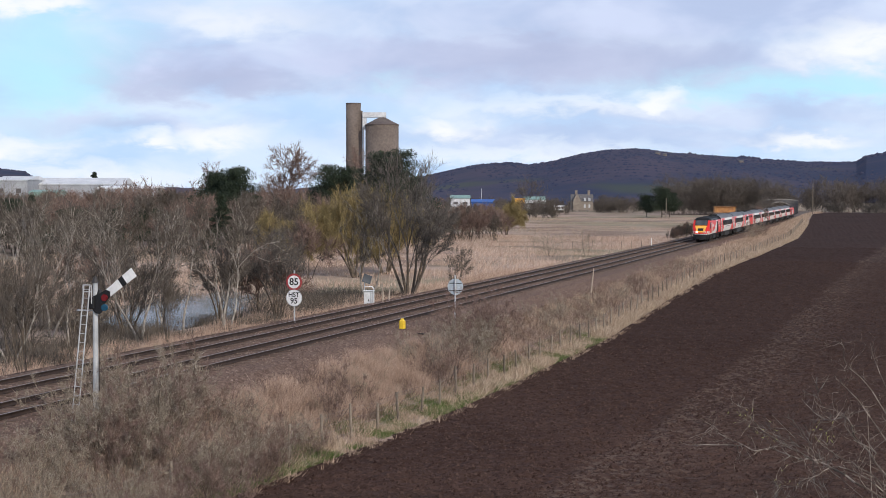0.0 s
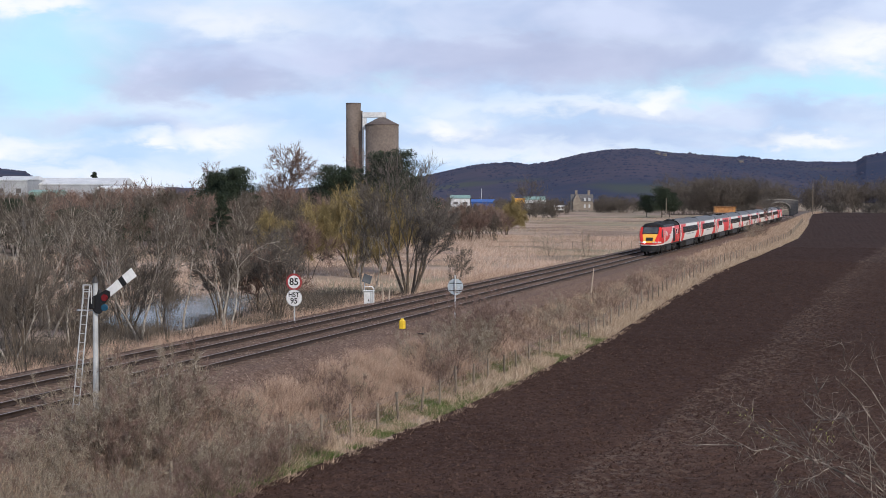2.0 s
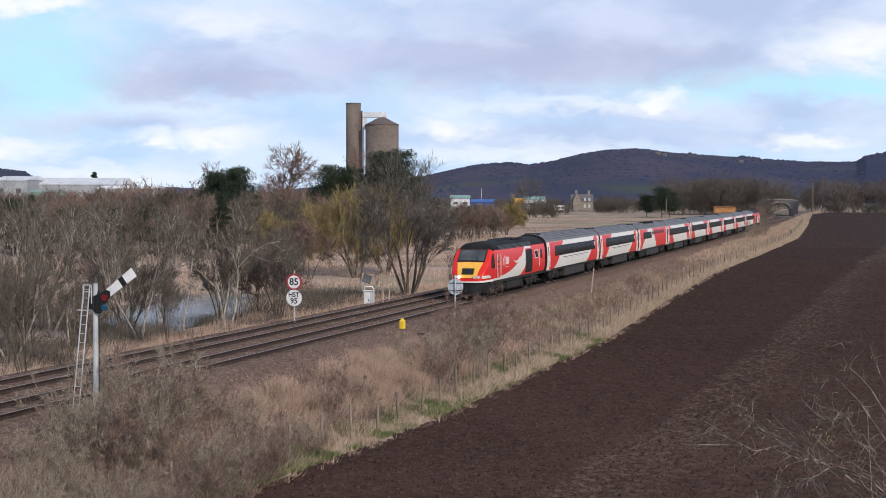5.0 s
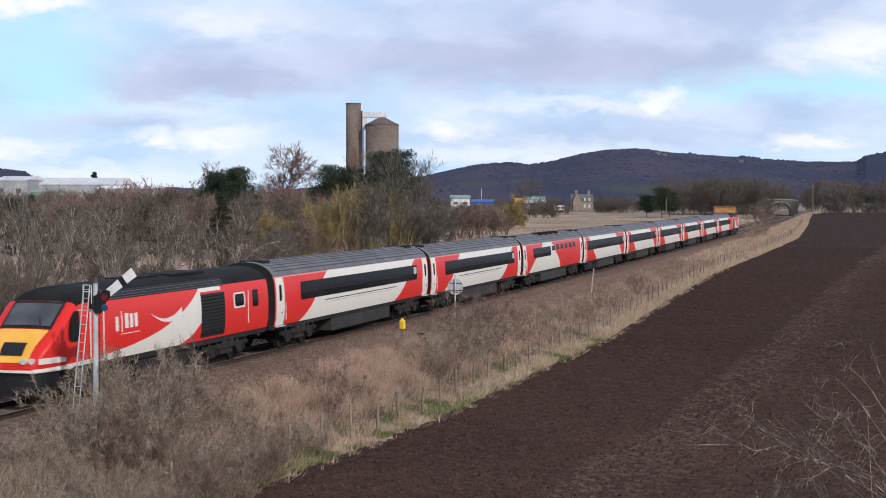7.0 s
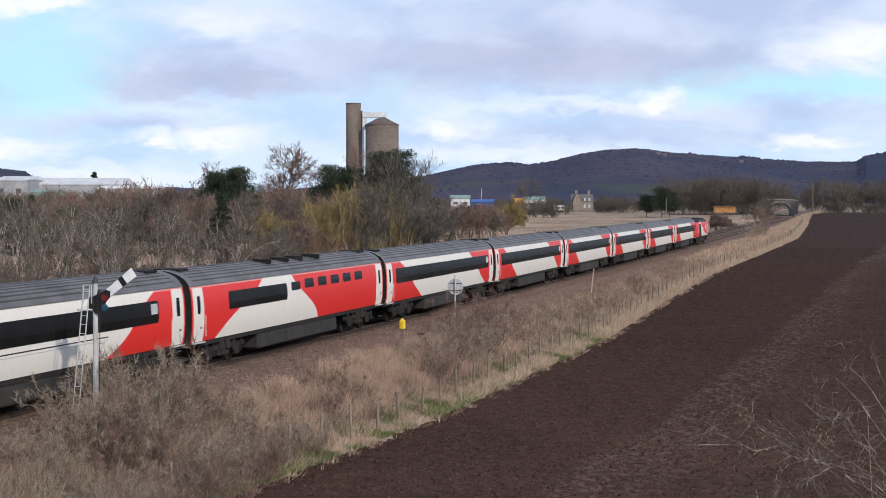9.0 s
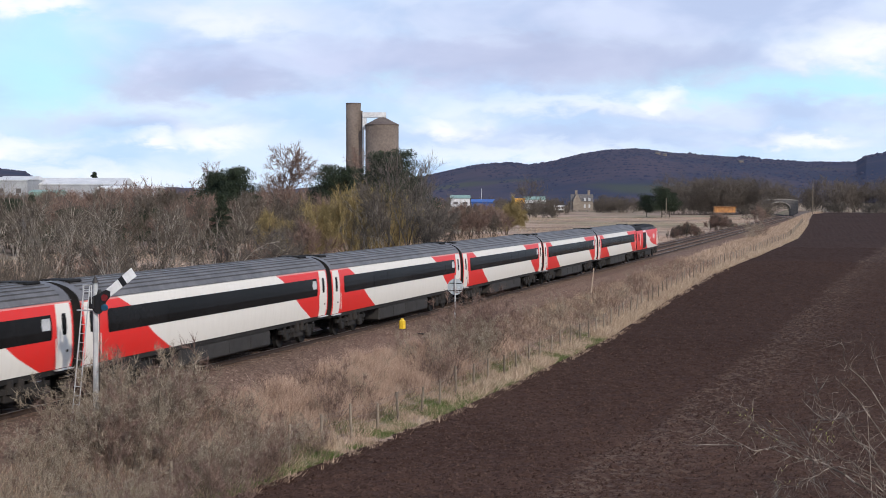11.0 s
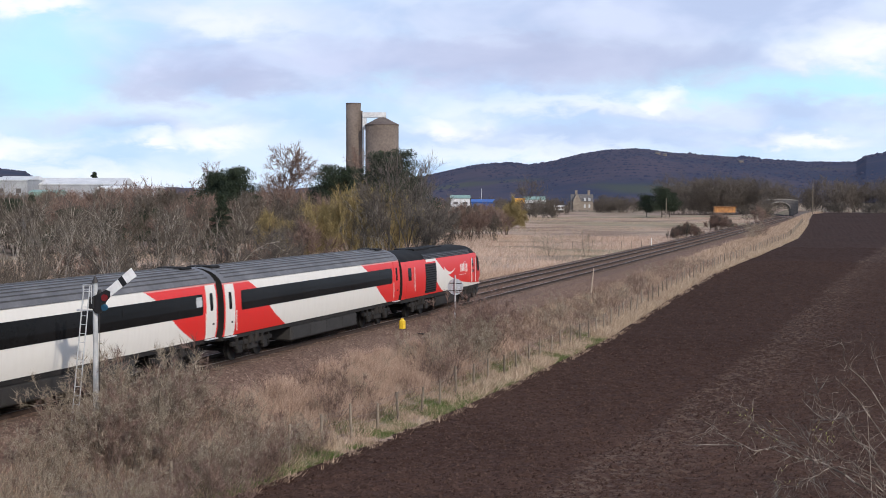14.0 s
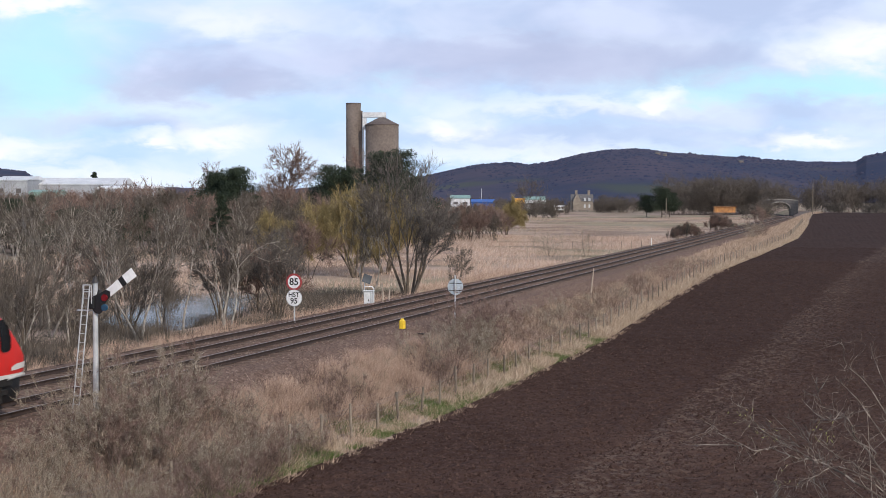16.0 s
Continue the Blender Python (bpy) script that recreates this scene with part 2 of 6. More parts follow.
M["roof_black"] = material("roof_black", two_tone((0.008, 0.008, 0.008), (0.020, 0.019, 0.019), 0.8), 0.75, spec=0.15)
M["glass"] = material("glass", two_tone((0.008, 0.0075, 0.007), (0.013, 0.012, 0.012), 0.3), 0.25, spec=0.08)
M["screen"] = material("screen", lambda n, p: n.mix(n.ramp(n.noise(p, 0.6, 2.0), 0.3, 0.7), (0.035, 0.038, 0.04), (0.085, 0.09, 0.095)), 0.08, spec=0.5)
M["lamp_glass"] = material("lamp_glass", two_tone((0.5, 0.5, 0.48), (0.62, 0.62, 0.6), 5.0), 0.15)
M["signal_red"] = material("signal_red", two_tone((0.12, 0.008, 0.012), (0.17, 0.012, 0.015), 5.0), 0.2)
M["signal_blue"] = material("signal_blue", two_tone((0.01, 0.06, 0.11), (0.02, 0.09, 0.15), 5.0), 0.2)
RED, CREAM = (0.68, 0.024, 0.020), (0.74, 0.71, 0.66)


def worn(n, p, col):
    """Road dirt over the livery: streaks and a browner foot."""
    streak = n.ramp(n.noise(n.stretch(p, (3.0, 3.0, 0.5)), 2.0, 6.0, 0.65), 0.35, 0.75)
    return n.mix(n.m("MULTIPLY", streak, 0.08), col, (0.22, 0.17, 0.14))


def coach_paint(flip, front, rear, k, doors=True, buffet=False):
    """Red ends with a slanted cream field between, in the coach's own length."""
    def paint(n, p):
        x, y, z = n.xyz(p)
        u = n.m("ADD", n.m("MULTIPLY", x, 1.0 if flip else -1.0), 11.5)
        h = n.m("SUBTRACT", z, 1.15)
        bow = n.m("MULTIPLY", n.m("SINE", n.m("MULTIPLY", h, 2.85)), 0.22)
        if buffet:
            lo = n.m("ADD", n.m("MULTIPLY", h, 2.25), n.m("SUBTRACT", 2.5, bow))
            hi = n.m("ADD", n.m("MULTIPLY", h, -1.50), n.m("ADD", 13.6, bow))
            hi = n.m("MINIMUM", hi, 99.0)
        else:
            lo = n.m("ADD", n.m("MULTIPLY", h, k), n.m("ADD", front, bow))
            hi = n.m("ADD", n.m("MULTIPLY", h, k), n.m("ADD", rear, bow))
        w = n.m("MULTIPLY", n.m("GREATER_THAN", u, lo), n.m("LESS_THAN", u, hi))
        col = n.mix(w, RED, CREAM)
        stripe = n.m("MULTIPLY", n.m("GREATER_THAN", z, 3.16), n.m("SUBTRACT", 1.0, w))
        col = n.mix(n.m("MULTIPLY", stripe, 0.35), col, CREAM)
        return worn(n, p, col)
    return paint


M["coach_a"] = material("coach_a", coach_paint(False, 3.3, 16.9, 1.77), 0.38, spec=0.25)
M["coach_b"] = material("coach_b", coach_paint(True, 2.3, 16.25, 1.95), 0.38, spec=0.25)
M["buffet"] = material("buffet", coach_paint(False, 0, 0, 0, buffet=True), 0.38, spec=0.25)
M["red_paint"] = material("red_paint", lambda n, p: worn(n, p, n.mix(0.0, RED, RED)), 0.38, spec=0.25)
M["cream_paint"] = material("cream_paint", lambda n, p: worn(n, p, n.mix(0.0, CREAM, CREAM)), 0.4)


def power_paint(n, p):
    """u runs back from the coupling end: -17.8 is the nose."""
    x, y, z = n.xyz(p)
    u = n.m("SUBTRACT", n.m("MULTIPLY", x, -1.0), 8.9)
    z = n.m("ADD", n.m("DIVIDE", n.m("SUBTRACT", z, 1.12), 0.94), 1.12)
    h = n.m("SUBTRACT", z, 1.15)
    h = n.m("MAXIMUM", h, 0.01)
    left = n.m("ADD", n.m("MULTIPLY", n.m("LOGARITHM", h, math.e), 3.1), -8.6)
    right = n.m("SUBTRACT", n.m("MULTIPLY", n.m("POWER", h, 0.55), 2.2), 8.1)
    w = n.m("MULTIPLY", n.m("GREATER_THAN", u, left), n.m("LESS_THAN", u, n.m("MINIMUM", right, -6.25)))
    over = n.m("MULTIPLY", n.m("GREATER_THAN", z, 3.07), n.m("MULTIPLY", n.m("GREATER_THAN", u, -6.4), n.m("LESS_THAN", u, -4.4)))
    w = n.m("MAXIMUM", w, over)
    # a thin curled tail ahead of the field
    q = n.m("DIVIDE", n.m("ADD", u, 10.4), 2.2)
    mid = n.m("ADD", n.m("MULTIPLY", n.m("MULTIPLY", n.m("SUBTRACT", q, 0.6), n.m("SUBTRACT", q, 0.6)), 1.0), 2.20)
    tail = n.m("MULTIPLY", n.m("LESS_THAN", n.m("ABSOLUTE", n.m("SUBTRACT", z, mid)), n.m("MULTIPLY", q, 0.13)),
               n.m("MULTIPLY", n.m("GREATER_THAN", u, -10.4), n.m("LESS_THAN", u, -7.9)))
    strip = n.m("MULTIPLY", n.m("LESS_THAN", z, 1.21), n.m("LESS_THAN", u, -9.0))
    w = n.m("MAXIMUM", n.m("MAXIMUM", w, tail), strip)
    return worn(n, p, n.mix(w, RED, CREAM))


M["power"] = material("power", power_paint, 0.38, spec=0.25)

# ---------------------------------------------------------------- mesh helpers


def mesh_of(name, verts, faces, mat, smooth=False):
    me = bpy.data.meshes.new(name)
    me.from_pydata([tuple(v) for v in verts], [], [tuple(f) for f in faces])
    for m_ in (mat if isinstance(mat, (list, tuple)) else [mat]):
        me.materials.append(m_)
    if smooth:
        me.polygons.foreach_set("use_smooth", [True] * len(me.polygons))
    me.update()
    return me


def fast_mesh(name, verts, quads, mat):
    """A mesh from arrays: verts n x 3, faces m x 3 or m x 4."""
    me = bpy.data.meshes.new(name)
    k = quads.shape[1]
    me.vertices.add(len(verts))
    me.vertices.foreach_set("co", np.asarray(verts, np.float32).ravel())
    me.loops.add(quads.size)
    me.loops.foreach_set("vertex_index", np.asarray(quads, np.int32).ravel())
    me.polygons.add(len(quads))
    me.polygons.foreach_set("loop_start", np.arange(0, quads.size, k, dtype=np.int32))
    me.polygons.foreach_set("loop_total", np.full(len(quads), k, np.int32))
    me.materials.append(mat)
    me.update(calc_edges=True)
    return me


def part(name, me, parent, label=""):
    ob = new(name, me)
    ob.parent = parent
    if label:
        tagged(ob, label)
    return ob


def bm_mesh(name, bm, mat, smooth=False):
    me = bpy.data.meshes.new(name)
    bmesh.ops.recalc_face_normals(bm, faces=bm.faces)
    bm.to_mesh(me)
    bm.free()
    me.materials.append(mat)
    if smooth:
        me.polygons.foreach_set("use_smooth", [True] * len(me.polygons))
    return me


def add_box(bm, x0, x1, y0, y1, z0, z1, bevel=0.0):
    b2 = bmesh.new()
    bmesh.ops.create_cube(b2, size=1)
    for v in b2.verts:
        v.co = Vector(((x0 + x1) / 2 + v.co.x * (x1 - x0), (y0 + y1) / 2 + v.co.y * (y1 - y0), (z0 + z1) / 2 + v.co.z * (z1 - z0)))
    if bevel:
        bmesh.ops.bevel(b2, geom=list(b2.edges), offset=bevel, segments=1, affect="EDGES", clamp_overlap=True)
    me = bpy.data.meshes.new("tmp")
    b2.to_mesh(me)
    b2.free()
    bm.from_mesh(me)
    bpy.data.meshes.remove(me)


def box(name, mat, *dims, bevel=0.0):
    bm = bmesh.new()
    add_box(bm, *dims, bevel=bevel)
    return bm_mesh(name, bm, mat)


def add_rod(bm, a, b, r, seg=8, r2=None):
    a, b = Vector(a), Vector(b)
    m = Matrix.Translation((a + b) / 2) @ (b - a).to_track_quat("Z", "Y").to_matrix().to_4x4()
    bmesh.ops.create_cone(bm, cap_ends=True, segments=seg, radius1=r, radius2=r if r2 is None else r2, depth=(b - a).length, matrix=m)


def rod(name, mat, a, b, r, seg=8, r2=None):
    bm = bmesh.new()
    add_rod(bm, a, b, r, seg, r2)
    return bm_mesh(name, bm, mat)


def empty(name, m, label, category, group="", kind=""):
    ob = new(name)
    ob.empty_display_size = 0.3
    ob.matrix_world = m
    return tagged(ob, label, category, group, kind)


# ---------------------------------------------------------------- the line of the railway
STEP = 0.5
TS = np.arange(-320.0, 1400.0, STEP)
_c = np.clip(TS, -40, 470)
TA = 1.2806 + 0.1608e-3 * _c - 0.0628e-5 * _c ** 2 + 0.016e-7 * _c ** 3 - 0.0021e-9 * _c ** 4
TA = TA + 0.00108 * np.clip(TS - 455, 0, 160)
TX, TY = np.cumsum(np.cos(TA)) * STEP, np.cumsum(np.sin(TA)) * STEP
_o = int(np.argmin(abs(TS)))
TX, TY = TX + (-19.30 - TX[_o]), TY + (28.713 - TY[_o])
TZ = -2.8412e-3 * np.clip(_c, 0, 470) + 0.573e-5 * np.clip(_c, 0, 470) ** 2
TZ = TZ - 0.008 * np.clip(TS - 455, 0, 160)


def line(s):
    """Place, heading and rail height of the near track s metres along the line (arrays)."""
    return np.interp(s, TS, TX), np.interp(s, TS, TY), np.interp(s, TS, TA), np.interp(s, TS, TZ)


def along(s, o, z=None):
    """World points from distance along the line and offset (positive beyond the far track)."""
    x, y, a, h = line(s)
    return x - np.sin(a) * o, y + np.cos(a) * o, h


def rough(x, y, scale, seed=0.0):
    """Cheap smooth unevenness, about -1 to 1 (arrays)."""
    x, y = np.asarray(x) / scale + seed * 3.7, np.asarray(y) / scale - seed * 2.3
    return (np.sin(x * 1.7 + 1.3 * np.sin(y * 1.1 + seed)) + np.sin(y * 1.9 + 1.7 * np.sin(x * 0.8)) + np.sin((x + y) * 2.7 + 2 * np.sin(x * 1.3 - y))) / 3


FIELD_S = [-320, 17, 41, 76, 103, 133, 172, 242, 300, 390, 440, 500, 2000]
FIELD_Z = [-2.1, -2.1, -2.5, -2.5, -1.8, -1.15, -0.9, -0.6, 0.2, 1.7, 1.4, 0.3, 0.3]
EDGE = -8.9


def edge(s):
    """Offset of the field's edge, which bows away from the line."""
    return np.interp(s, [12, 20, 30, 40, 70, 100, 130, 170, 240, 295, 385], [-7.6, -7.85, -8.2, -8.4, -8.75, -8.9, -9.4, -10.8, -12.3, -11.4, -9.2])


def norm_o(s, o):
    """Offset counted as if the field's edge ran straight at EDGE."""
    e = edge(s)
    return np.where(o > -4.2, o, np.where(o > e, -4.2 + (o + 4.2) * (EDGE + 4.2) / (e + 4.2), o - e + EDGE))


def true_o(s, o):
    e = edge(s)
    return np.where(o > -4.2, o, np.where(o > EDGE, -4.2 + (o + 4.2) * (e + 4.2) / (EDGE + 4.2), o - EDGE + e))



def ground_z(s, o):
    """Height of the ground sheet."""
    h = np.interp(s, TS, TZ)
    fz = np.interp(s, FIELD_S, FIELD_Z)
    near = np.interp(norm_o(s, o), [EDGE, -7.2, -4.2, -3.3], [0, 0.12, 0.72, 1.0])
    zn = fz + (h - 0.62 - fz) * near
    far = np.interp(o, [6.0, 7.2, 9.5, 60, 140, 500, 1500], [-0.62, -0.75, -1.35, -1.45, -1.4, -1.0, 3.0])
    z = np.where(o < 1.7, zn, h + far)
    x, y, _ = along(s, o)
    pond = 1 - np.clip(np.hypot((x + 18.8) / 6.0, (y - 112) / 24), 0, 1.3) ** 2
    z = z - 1.1 * np.clip(pond, 0, 1)
    z = z + np.where((o < -3.6) & (norm_o(s, o) > EDGE), 0.12, 0.0) * rough(x, y, 1.6, 1) + np.where(o > 9, 0.12, 0) * rough(x, y, 6.0, 2)
    hill = np.clip(1 - np.hypot(x - 4, y + 6) / 32, 0, 1)
    z = np.maximum(z, np.where(hill > 0, fz + hill * 8.6, -99))
    return z


def ground_at(x, y):
    """Height of the ground under a world point."""
    j = int(np.argmin((TX - x) ** 2 + (TY - y) ** 2))
    o = -(x - TX[j]) * math.sin(TA[j]) + (y - TY[j]) * math.cos(TA[j])
    return float(ground_z(np.array([TS[j]]), np.array([o]))[0])


def sheet(name, ss, os_, zf, mat, bowed=False):
    S, O = np.meshgrid(ss, os_, indexing="ij")
    X, Y, _ = along(S.ravel(), true_o(S.ravel(), O.ravel()) if bowed else O.ravel())
    Z = zf(S.ravel(), O.ravel())
    nr, nc = len(ss), len(os_)
    i = np.arange(nr * nc).reshape(nr, nc)
    q = np.stack([i[:-1, :-1], i[1:, :-1], i[1:, 1:], i[:-1, 1:]], -1).reshape(-1, 4)[:, ::-1]
    me = fast_mesh(name, np.c_[X, Y, Z], q, mat)
    me.polygons.foreach_set("use_smooth", [True] * len(me.polygons))
    return me


# ---------------------------------------------------------------- ground and field


def build_ground():
    ss = np.r_[np.arange(-320, -40, 20), np.arange(-40, 180, 1.5), np.arange(180, 500, 2.0), np.arange(500, 1380, 20)]
    os_ = np.r_[-2500, -1200, -600, -300, np.arange(-150, -20, 10), np.arange(-20, 40, 0.8), np.arange(40, 160, 2.0), np.arange(160, 600, 10), 700, 1000, 1500, 2500]

    def zf(s, o):
        z = ground_z(s, o)
        return np.where(norm_o(s, o) < EDGE - 0.6, z - 0.35, z)
    g = new("ground", sheet("ground", ss, os_, zf, M["meadow"]))
    tagged(g, "rough beige meadow and railway bank of dead winter grass", "ground", kind="structure")
    # plain ground out to the horizon
    bm = bmesh.new()
    bmesh.ops.create_circle(bm, cap_ends=True, segments=64, radius=4700, matrix=Matrix.Translation((0, 0, -4.5)))
    far = new("far_ground", bm_mesh("far_ground", bm, M["meadow"]))
    tagged(far, "flat farmland stretching to the horizon", "ground", kind="structure")


def field_z(s, o):
    d = EDGE - o
    z = np.interp(s, FIELD_S, FIELD_Z) + 0.02 + 0.35 * np.clip((d - 40) / 120, 0, 1)
    x, y, _ = along(s, true_o(s, o))
    hill = np.clip(1 - np.hypot(x - 4, y + 6) / 32, 0, 1)
    z = z + hill * 8.3
    lump = rough(x, y, 0.55, 3) * 0.06 + rough(x, y, 0.23, 5) * 0.06 + rough(x, y, 3.0, 7) * 0.05
    furrow = 0.03 * np.sin(o * 2 * math.pi / 1.9 + 2.5 * rough(x, y, 7, 2)) * (0.6 + 0.4 * rough(x, y, 11, 6))
    fade = np.clip(d / 0.8, 0, 1)
    return z + (lump + furrow) * fade - 0.05 * (1 - fade)


def build_field():
    ss = np.r_[np.arange(-40, 8, 2.0), np.arange(8, 75, 0.16), np.arange(75, 200, 0.42), np.arange(200, 560, 4)]
    os_ = np.r_[np.arange(-130, -34, 4.0), np.arange(-34, -29, 0.5), np.arange(-29, EDGE - 0.5, 0.14), EDGE - 0.45]
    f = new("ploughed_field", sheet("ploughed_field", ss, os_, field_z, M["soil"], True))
    tagged(f, "dark brown freshly tilled arable field with fine furrows", "field", kind="structure")
    rng = np.random.default_rng(5)
    n = 110000
    s = 8 + 150 * rng.random(n) ** 1.3
    o = EDGE - 0.6 - rng.random(n) * 19.5
    r = 0.025 + 0.065 * rng.random(n) ** 2
    x, y, _ = along(s, true_o(s, o))
    z = field_z(s, o)
    a = rng.uniform(0, 6.28, n)
    base = np.array([[1, 0, -.3], [-.5, .87, -.3], [-.5, -.87, -.3], [0.1, 0.1, .75]])
    V = np.empty((n, 4, 3))
    ca, sa = np.cos(a), np.sin(a)
    for k in range(4):
        b = base[k] * rng.uniform(0.6, 1.3, (n, 3))
        V[:, k, 0] = x + r * (b[:, 0] * ca - b[:, 1] * sa)
        V[:, k, 1] = y + r * (b[:, 0] * sa + b[:, 1] * ca)
        V[:, k, 2] = z + r * b[:, 2]
    q = (np.arange(n)[:, None, None] * 4 + np.array([[0, 1, 3], [1, 2, 3], [2, 0, 3]])).reshape(-1, 3)
    c = new("clods", fast_mesh("clods", V.reshape(-1, 3), q, M["clod"]))
    tagged(c, "crumbled brown soil clods and stubble on the tilled field", "soil", kind="stuff")


build_ground()
build_field()


def build_water():
    bm = bmesh.new()
    bmesh.ops.create_circle(bm, cap_ends=True, segments=48, radius=1, matrix=Matrix.Translation((-18.8, 112, -1.82)) @ Matrix.Diagonal((5.9, 23, 1, 1)))
    mat = material("pond_water", two_tone((0.02, 0.022, 0.02), (0.03, 0.032, 0.03), 0.5), 0.05, bump=0.30, bump_scale=3.5, spec=1.0)
    p = new("pond", bm_mesh("pond", bm, mat))
    tagged(p, "still grey pond water reflecting the sky among trees", "water", kind="structure")


build_water()

# ---------------------------------------------------------------- the permanent way


def build_bed():
    ss = np.arange(-120, 760, 2.0)
    prof = [(-3.9, -0.80), (-2.6, -0.24), (-0.9, -0.185), (0.9, -0.185), (1.7, -0.24), (2.5, -0.185), (4.3, -0.185), (6.0, -0.25), (7.3, -0.85)]
    os_ = np.array([p[0] for p in prof])
    zs = np.array([p[1] for p in prof])

    def zf(s, o):
        x, y, h = along(s, o)
        return h + np.interp(o, os_, zs) + 0.025 * rough(x, y, 0.9, 4)
    dense = np.sort(np.r_[os_, np.arange(-3.6, 7.2, 0.4)])
    b = new("ballast_bed", sheet("ballast_bed", ss, dense, zf, M["ballast_bed"]))
    tagged(b, "brown stone ballast bed under two railway tracks", "ballast", kind="structure")
    # loose stones, nearest stretch
    rng = np.random.default_rng(8)
    n = 42000
    s = rng.uniform(-6, 110, n)
    o = rng.uniform(-3.8, 7.0, n)
    x, y, h = along(s, o)
    z = zf(s, o)
    r = rng.uniform(0.025, 0.06, n)
    V = np.empty((n, 4, 3))
    base = np.array([[1, 0, -.4], [-.5, .87, -.4], [-.5, -.87, -.4], [0.1, 0.1, .8]])
    a = rng.uniform(0, 6.28, n)
    for k in range(4):
        b_ = base[k] * rng.uniform(0.6, 1.3, (n, 3))
        V[:, k, 0] = x + r * (b_[:, 0] * np.cos(a) - b_[:, 1] * np.sin(a))
        V[:, k, 1] = y + r * (b_[:, 0] * np.sin(a) + b_[:, 1] * np.cos(a))
        V[:, k, 2] = z + r * b_[:, 2]
    q = (np.arange(n)[:, None, None] * 4 + np.array([[0, 1, 3], [1, 2, 3], [2, 0, 3]])).reshape(-1, 3)
    st = new("ballast_stones", fast_mesh("ballast_stones", V.reshape(-1, 3), q, M["ballast"]))
    tagged(st, "loose brown and grey ballast stones along the rails", "ballast", kind="stuff")


def build_rails():
    ss = np.arange(-120, 760, 3.0)
    prof = [(-0.07, -0.16), (-0.07, -0.145), (-0.012, -0.12), (-0.012, -0.045), (-0.036, -0.035), (-0.036, 0.0), (0.036, 0.0), (0.036, -0.035), (0.012, -0.045), (0.012, -0.12), (0.07, -0.145), (0.07, -0.16)]
    for track, c in (("near_track", 0.0), ("far_track", 3.393)):
        thing = empty(track, Matrix.Identity(4), "steel rails on concrete sleepers, railhead worn bright" if c == 0 else "rust brown steel rails on concrete sleepers", "railway track", kind="structure")
        for side in (-0.7525, 0.7525):
            V, m = [], len(prof)
            for po, pz in prof:
                x, y, h = along(ss, np.full_like(ss, c + side + po))
                V.append(np.c_[x, y, h + pz])
            V = np.stack(V, 1).reshape(-1, 3)
            i = np.arange(len(ss) * m).reshape(-1, m)
            q = np.concatenate([np.stack([i[:-1, k], i[1:, k], i[1:, k + 1], i[:-1, k + 1]], -1) for k in range(m - 1)])
            me = fast_mesh("rail", V, q, M["rail_side"])
            me.materials.append(M["rail_top"])
            idx = np.zeros(len(q), np.int32)
            idx[5 * (len(ss) - 1):6 * (len(ss) - 1)] = 1
            me.polygons.foreach_set("material_index", idx)
            part("rail", me, thing)
        sl = box("sleeper", M["sleeper"], -0.13, 0.13, -1.25, 1.25, -0.34, -0.165, bevel=0.02)
        rest_v, rest_f = [], []
        for k, s in enumerate(np.arange(-40, 480, 0.65)):
            x, y, h = along(np.array([s]), np.array([c]))
            a = float(np.interp(s, TS, TA))
            if -12 < s < 180:
                ob = part("sleeper", sl, thing)
                ob.matrix_basis = Matrix.Translation((x[0], y[0], h[0])) @ Matrix.Rotation(a, 4, "Z")
            else:
                mm = Matrix.Translation((x[0], y[0], h[0])) @ Matrix.Rotation(a, 4, "Z")
                b0 = len(rest_v)
                for dx in (-.13, .13):
                    for dy in (-1.25, 1.25):
                        for dz in (-.34, -.165):
                            rest_v.append(mm @ Vector((dx, dy, dz)))
                rest_f += [[b0 + j for j in f] for f in ((0, 1, 3, 2), (4, 6, 7, 5), (0, 4, 5, 1), (2, 3, 7, 6), (1, 5, 7, 3))]
        tagged(part("sleepers", mesh_of("sleepers", rest_v, rest_f, M["sleeper"]), thing), kind="stuff")


build_bed()
build_rails()

# ---------------------------------------------------------------- vegetation


def sticks_mesh(name, segs, mat, sides=3):
    """Tapered three-sided sticks. segs: n x 8, both ends and both radii."""
    P0, P1, R0, R1 = segs[:, 0:3], segs[:, 3:6], segs[:, 6], segs[:, 7]
    D = P1 - P0
    D = D / np.maximum(np.linalg.norm(D, axis=1, keepdims=True), 1e-6)
    ref = np.where(abs(D[:, 2:3]) > 0.9, np.array([[1.0, 0, 0]]), np.array([[0, 0, 1.0]]))
    U = np.cross(D, ref)
    U /= np.linalg.norm(U, axis=1, keepdims=True)
    W = np.cross(D, U)
    n = len(segs)
    V = np.empty((n, sides * 2, 3))
    for k in range(sides):
        a = 2 * math.pi * k / sides
        off = U * math.cos(a) + W * math.sin(a)
        V[:, k] = P0 + off * R0[:, None]
        V[:, sides + k] = P1 + off * R1[:, None]
    f = np.array([[k, (k + 1) % sides, sides + (k + 1) % sides, sides + k] for k in range(sides)])
    q = (np.arange(n)[:, None, None] * sides * 2 + f).reshape(-1, 4)
    return fast_mesh(name, V.reshape(-1, 3), q, mat)


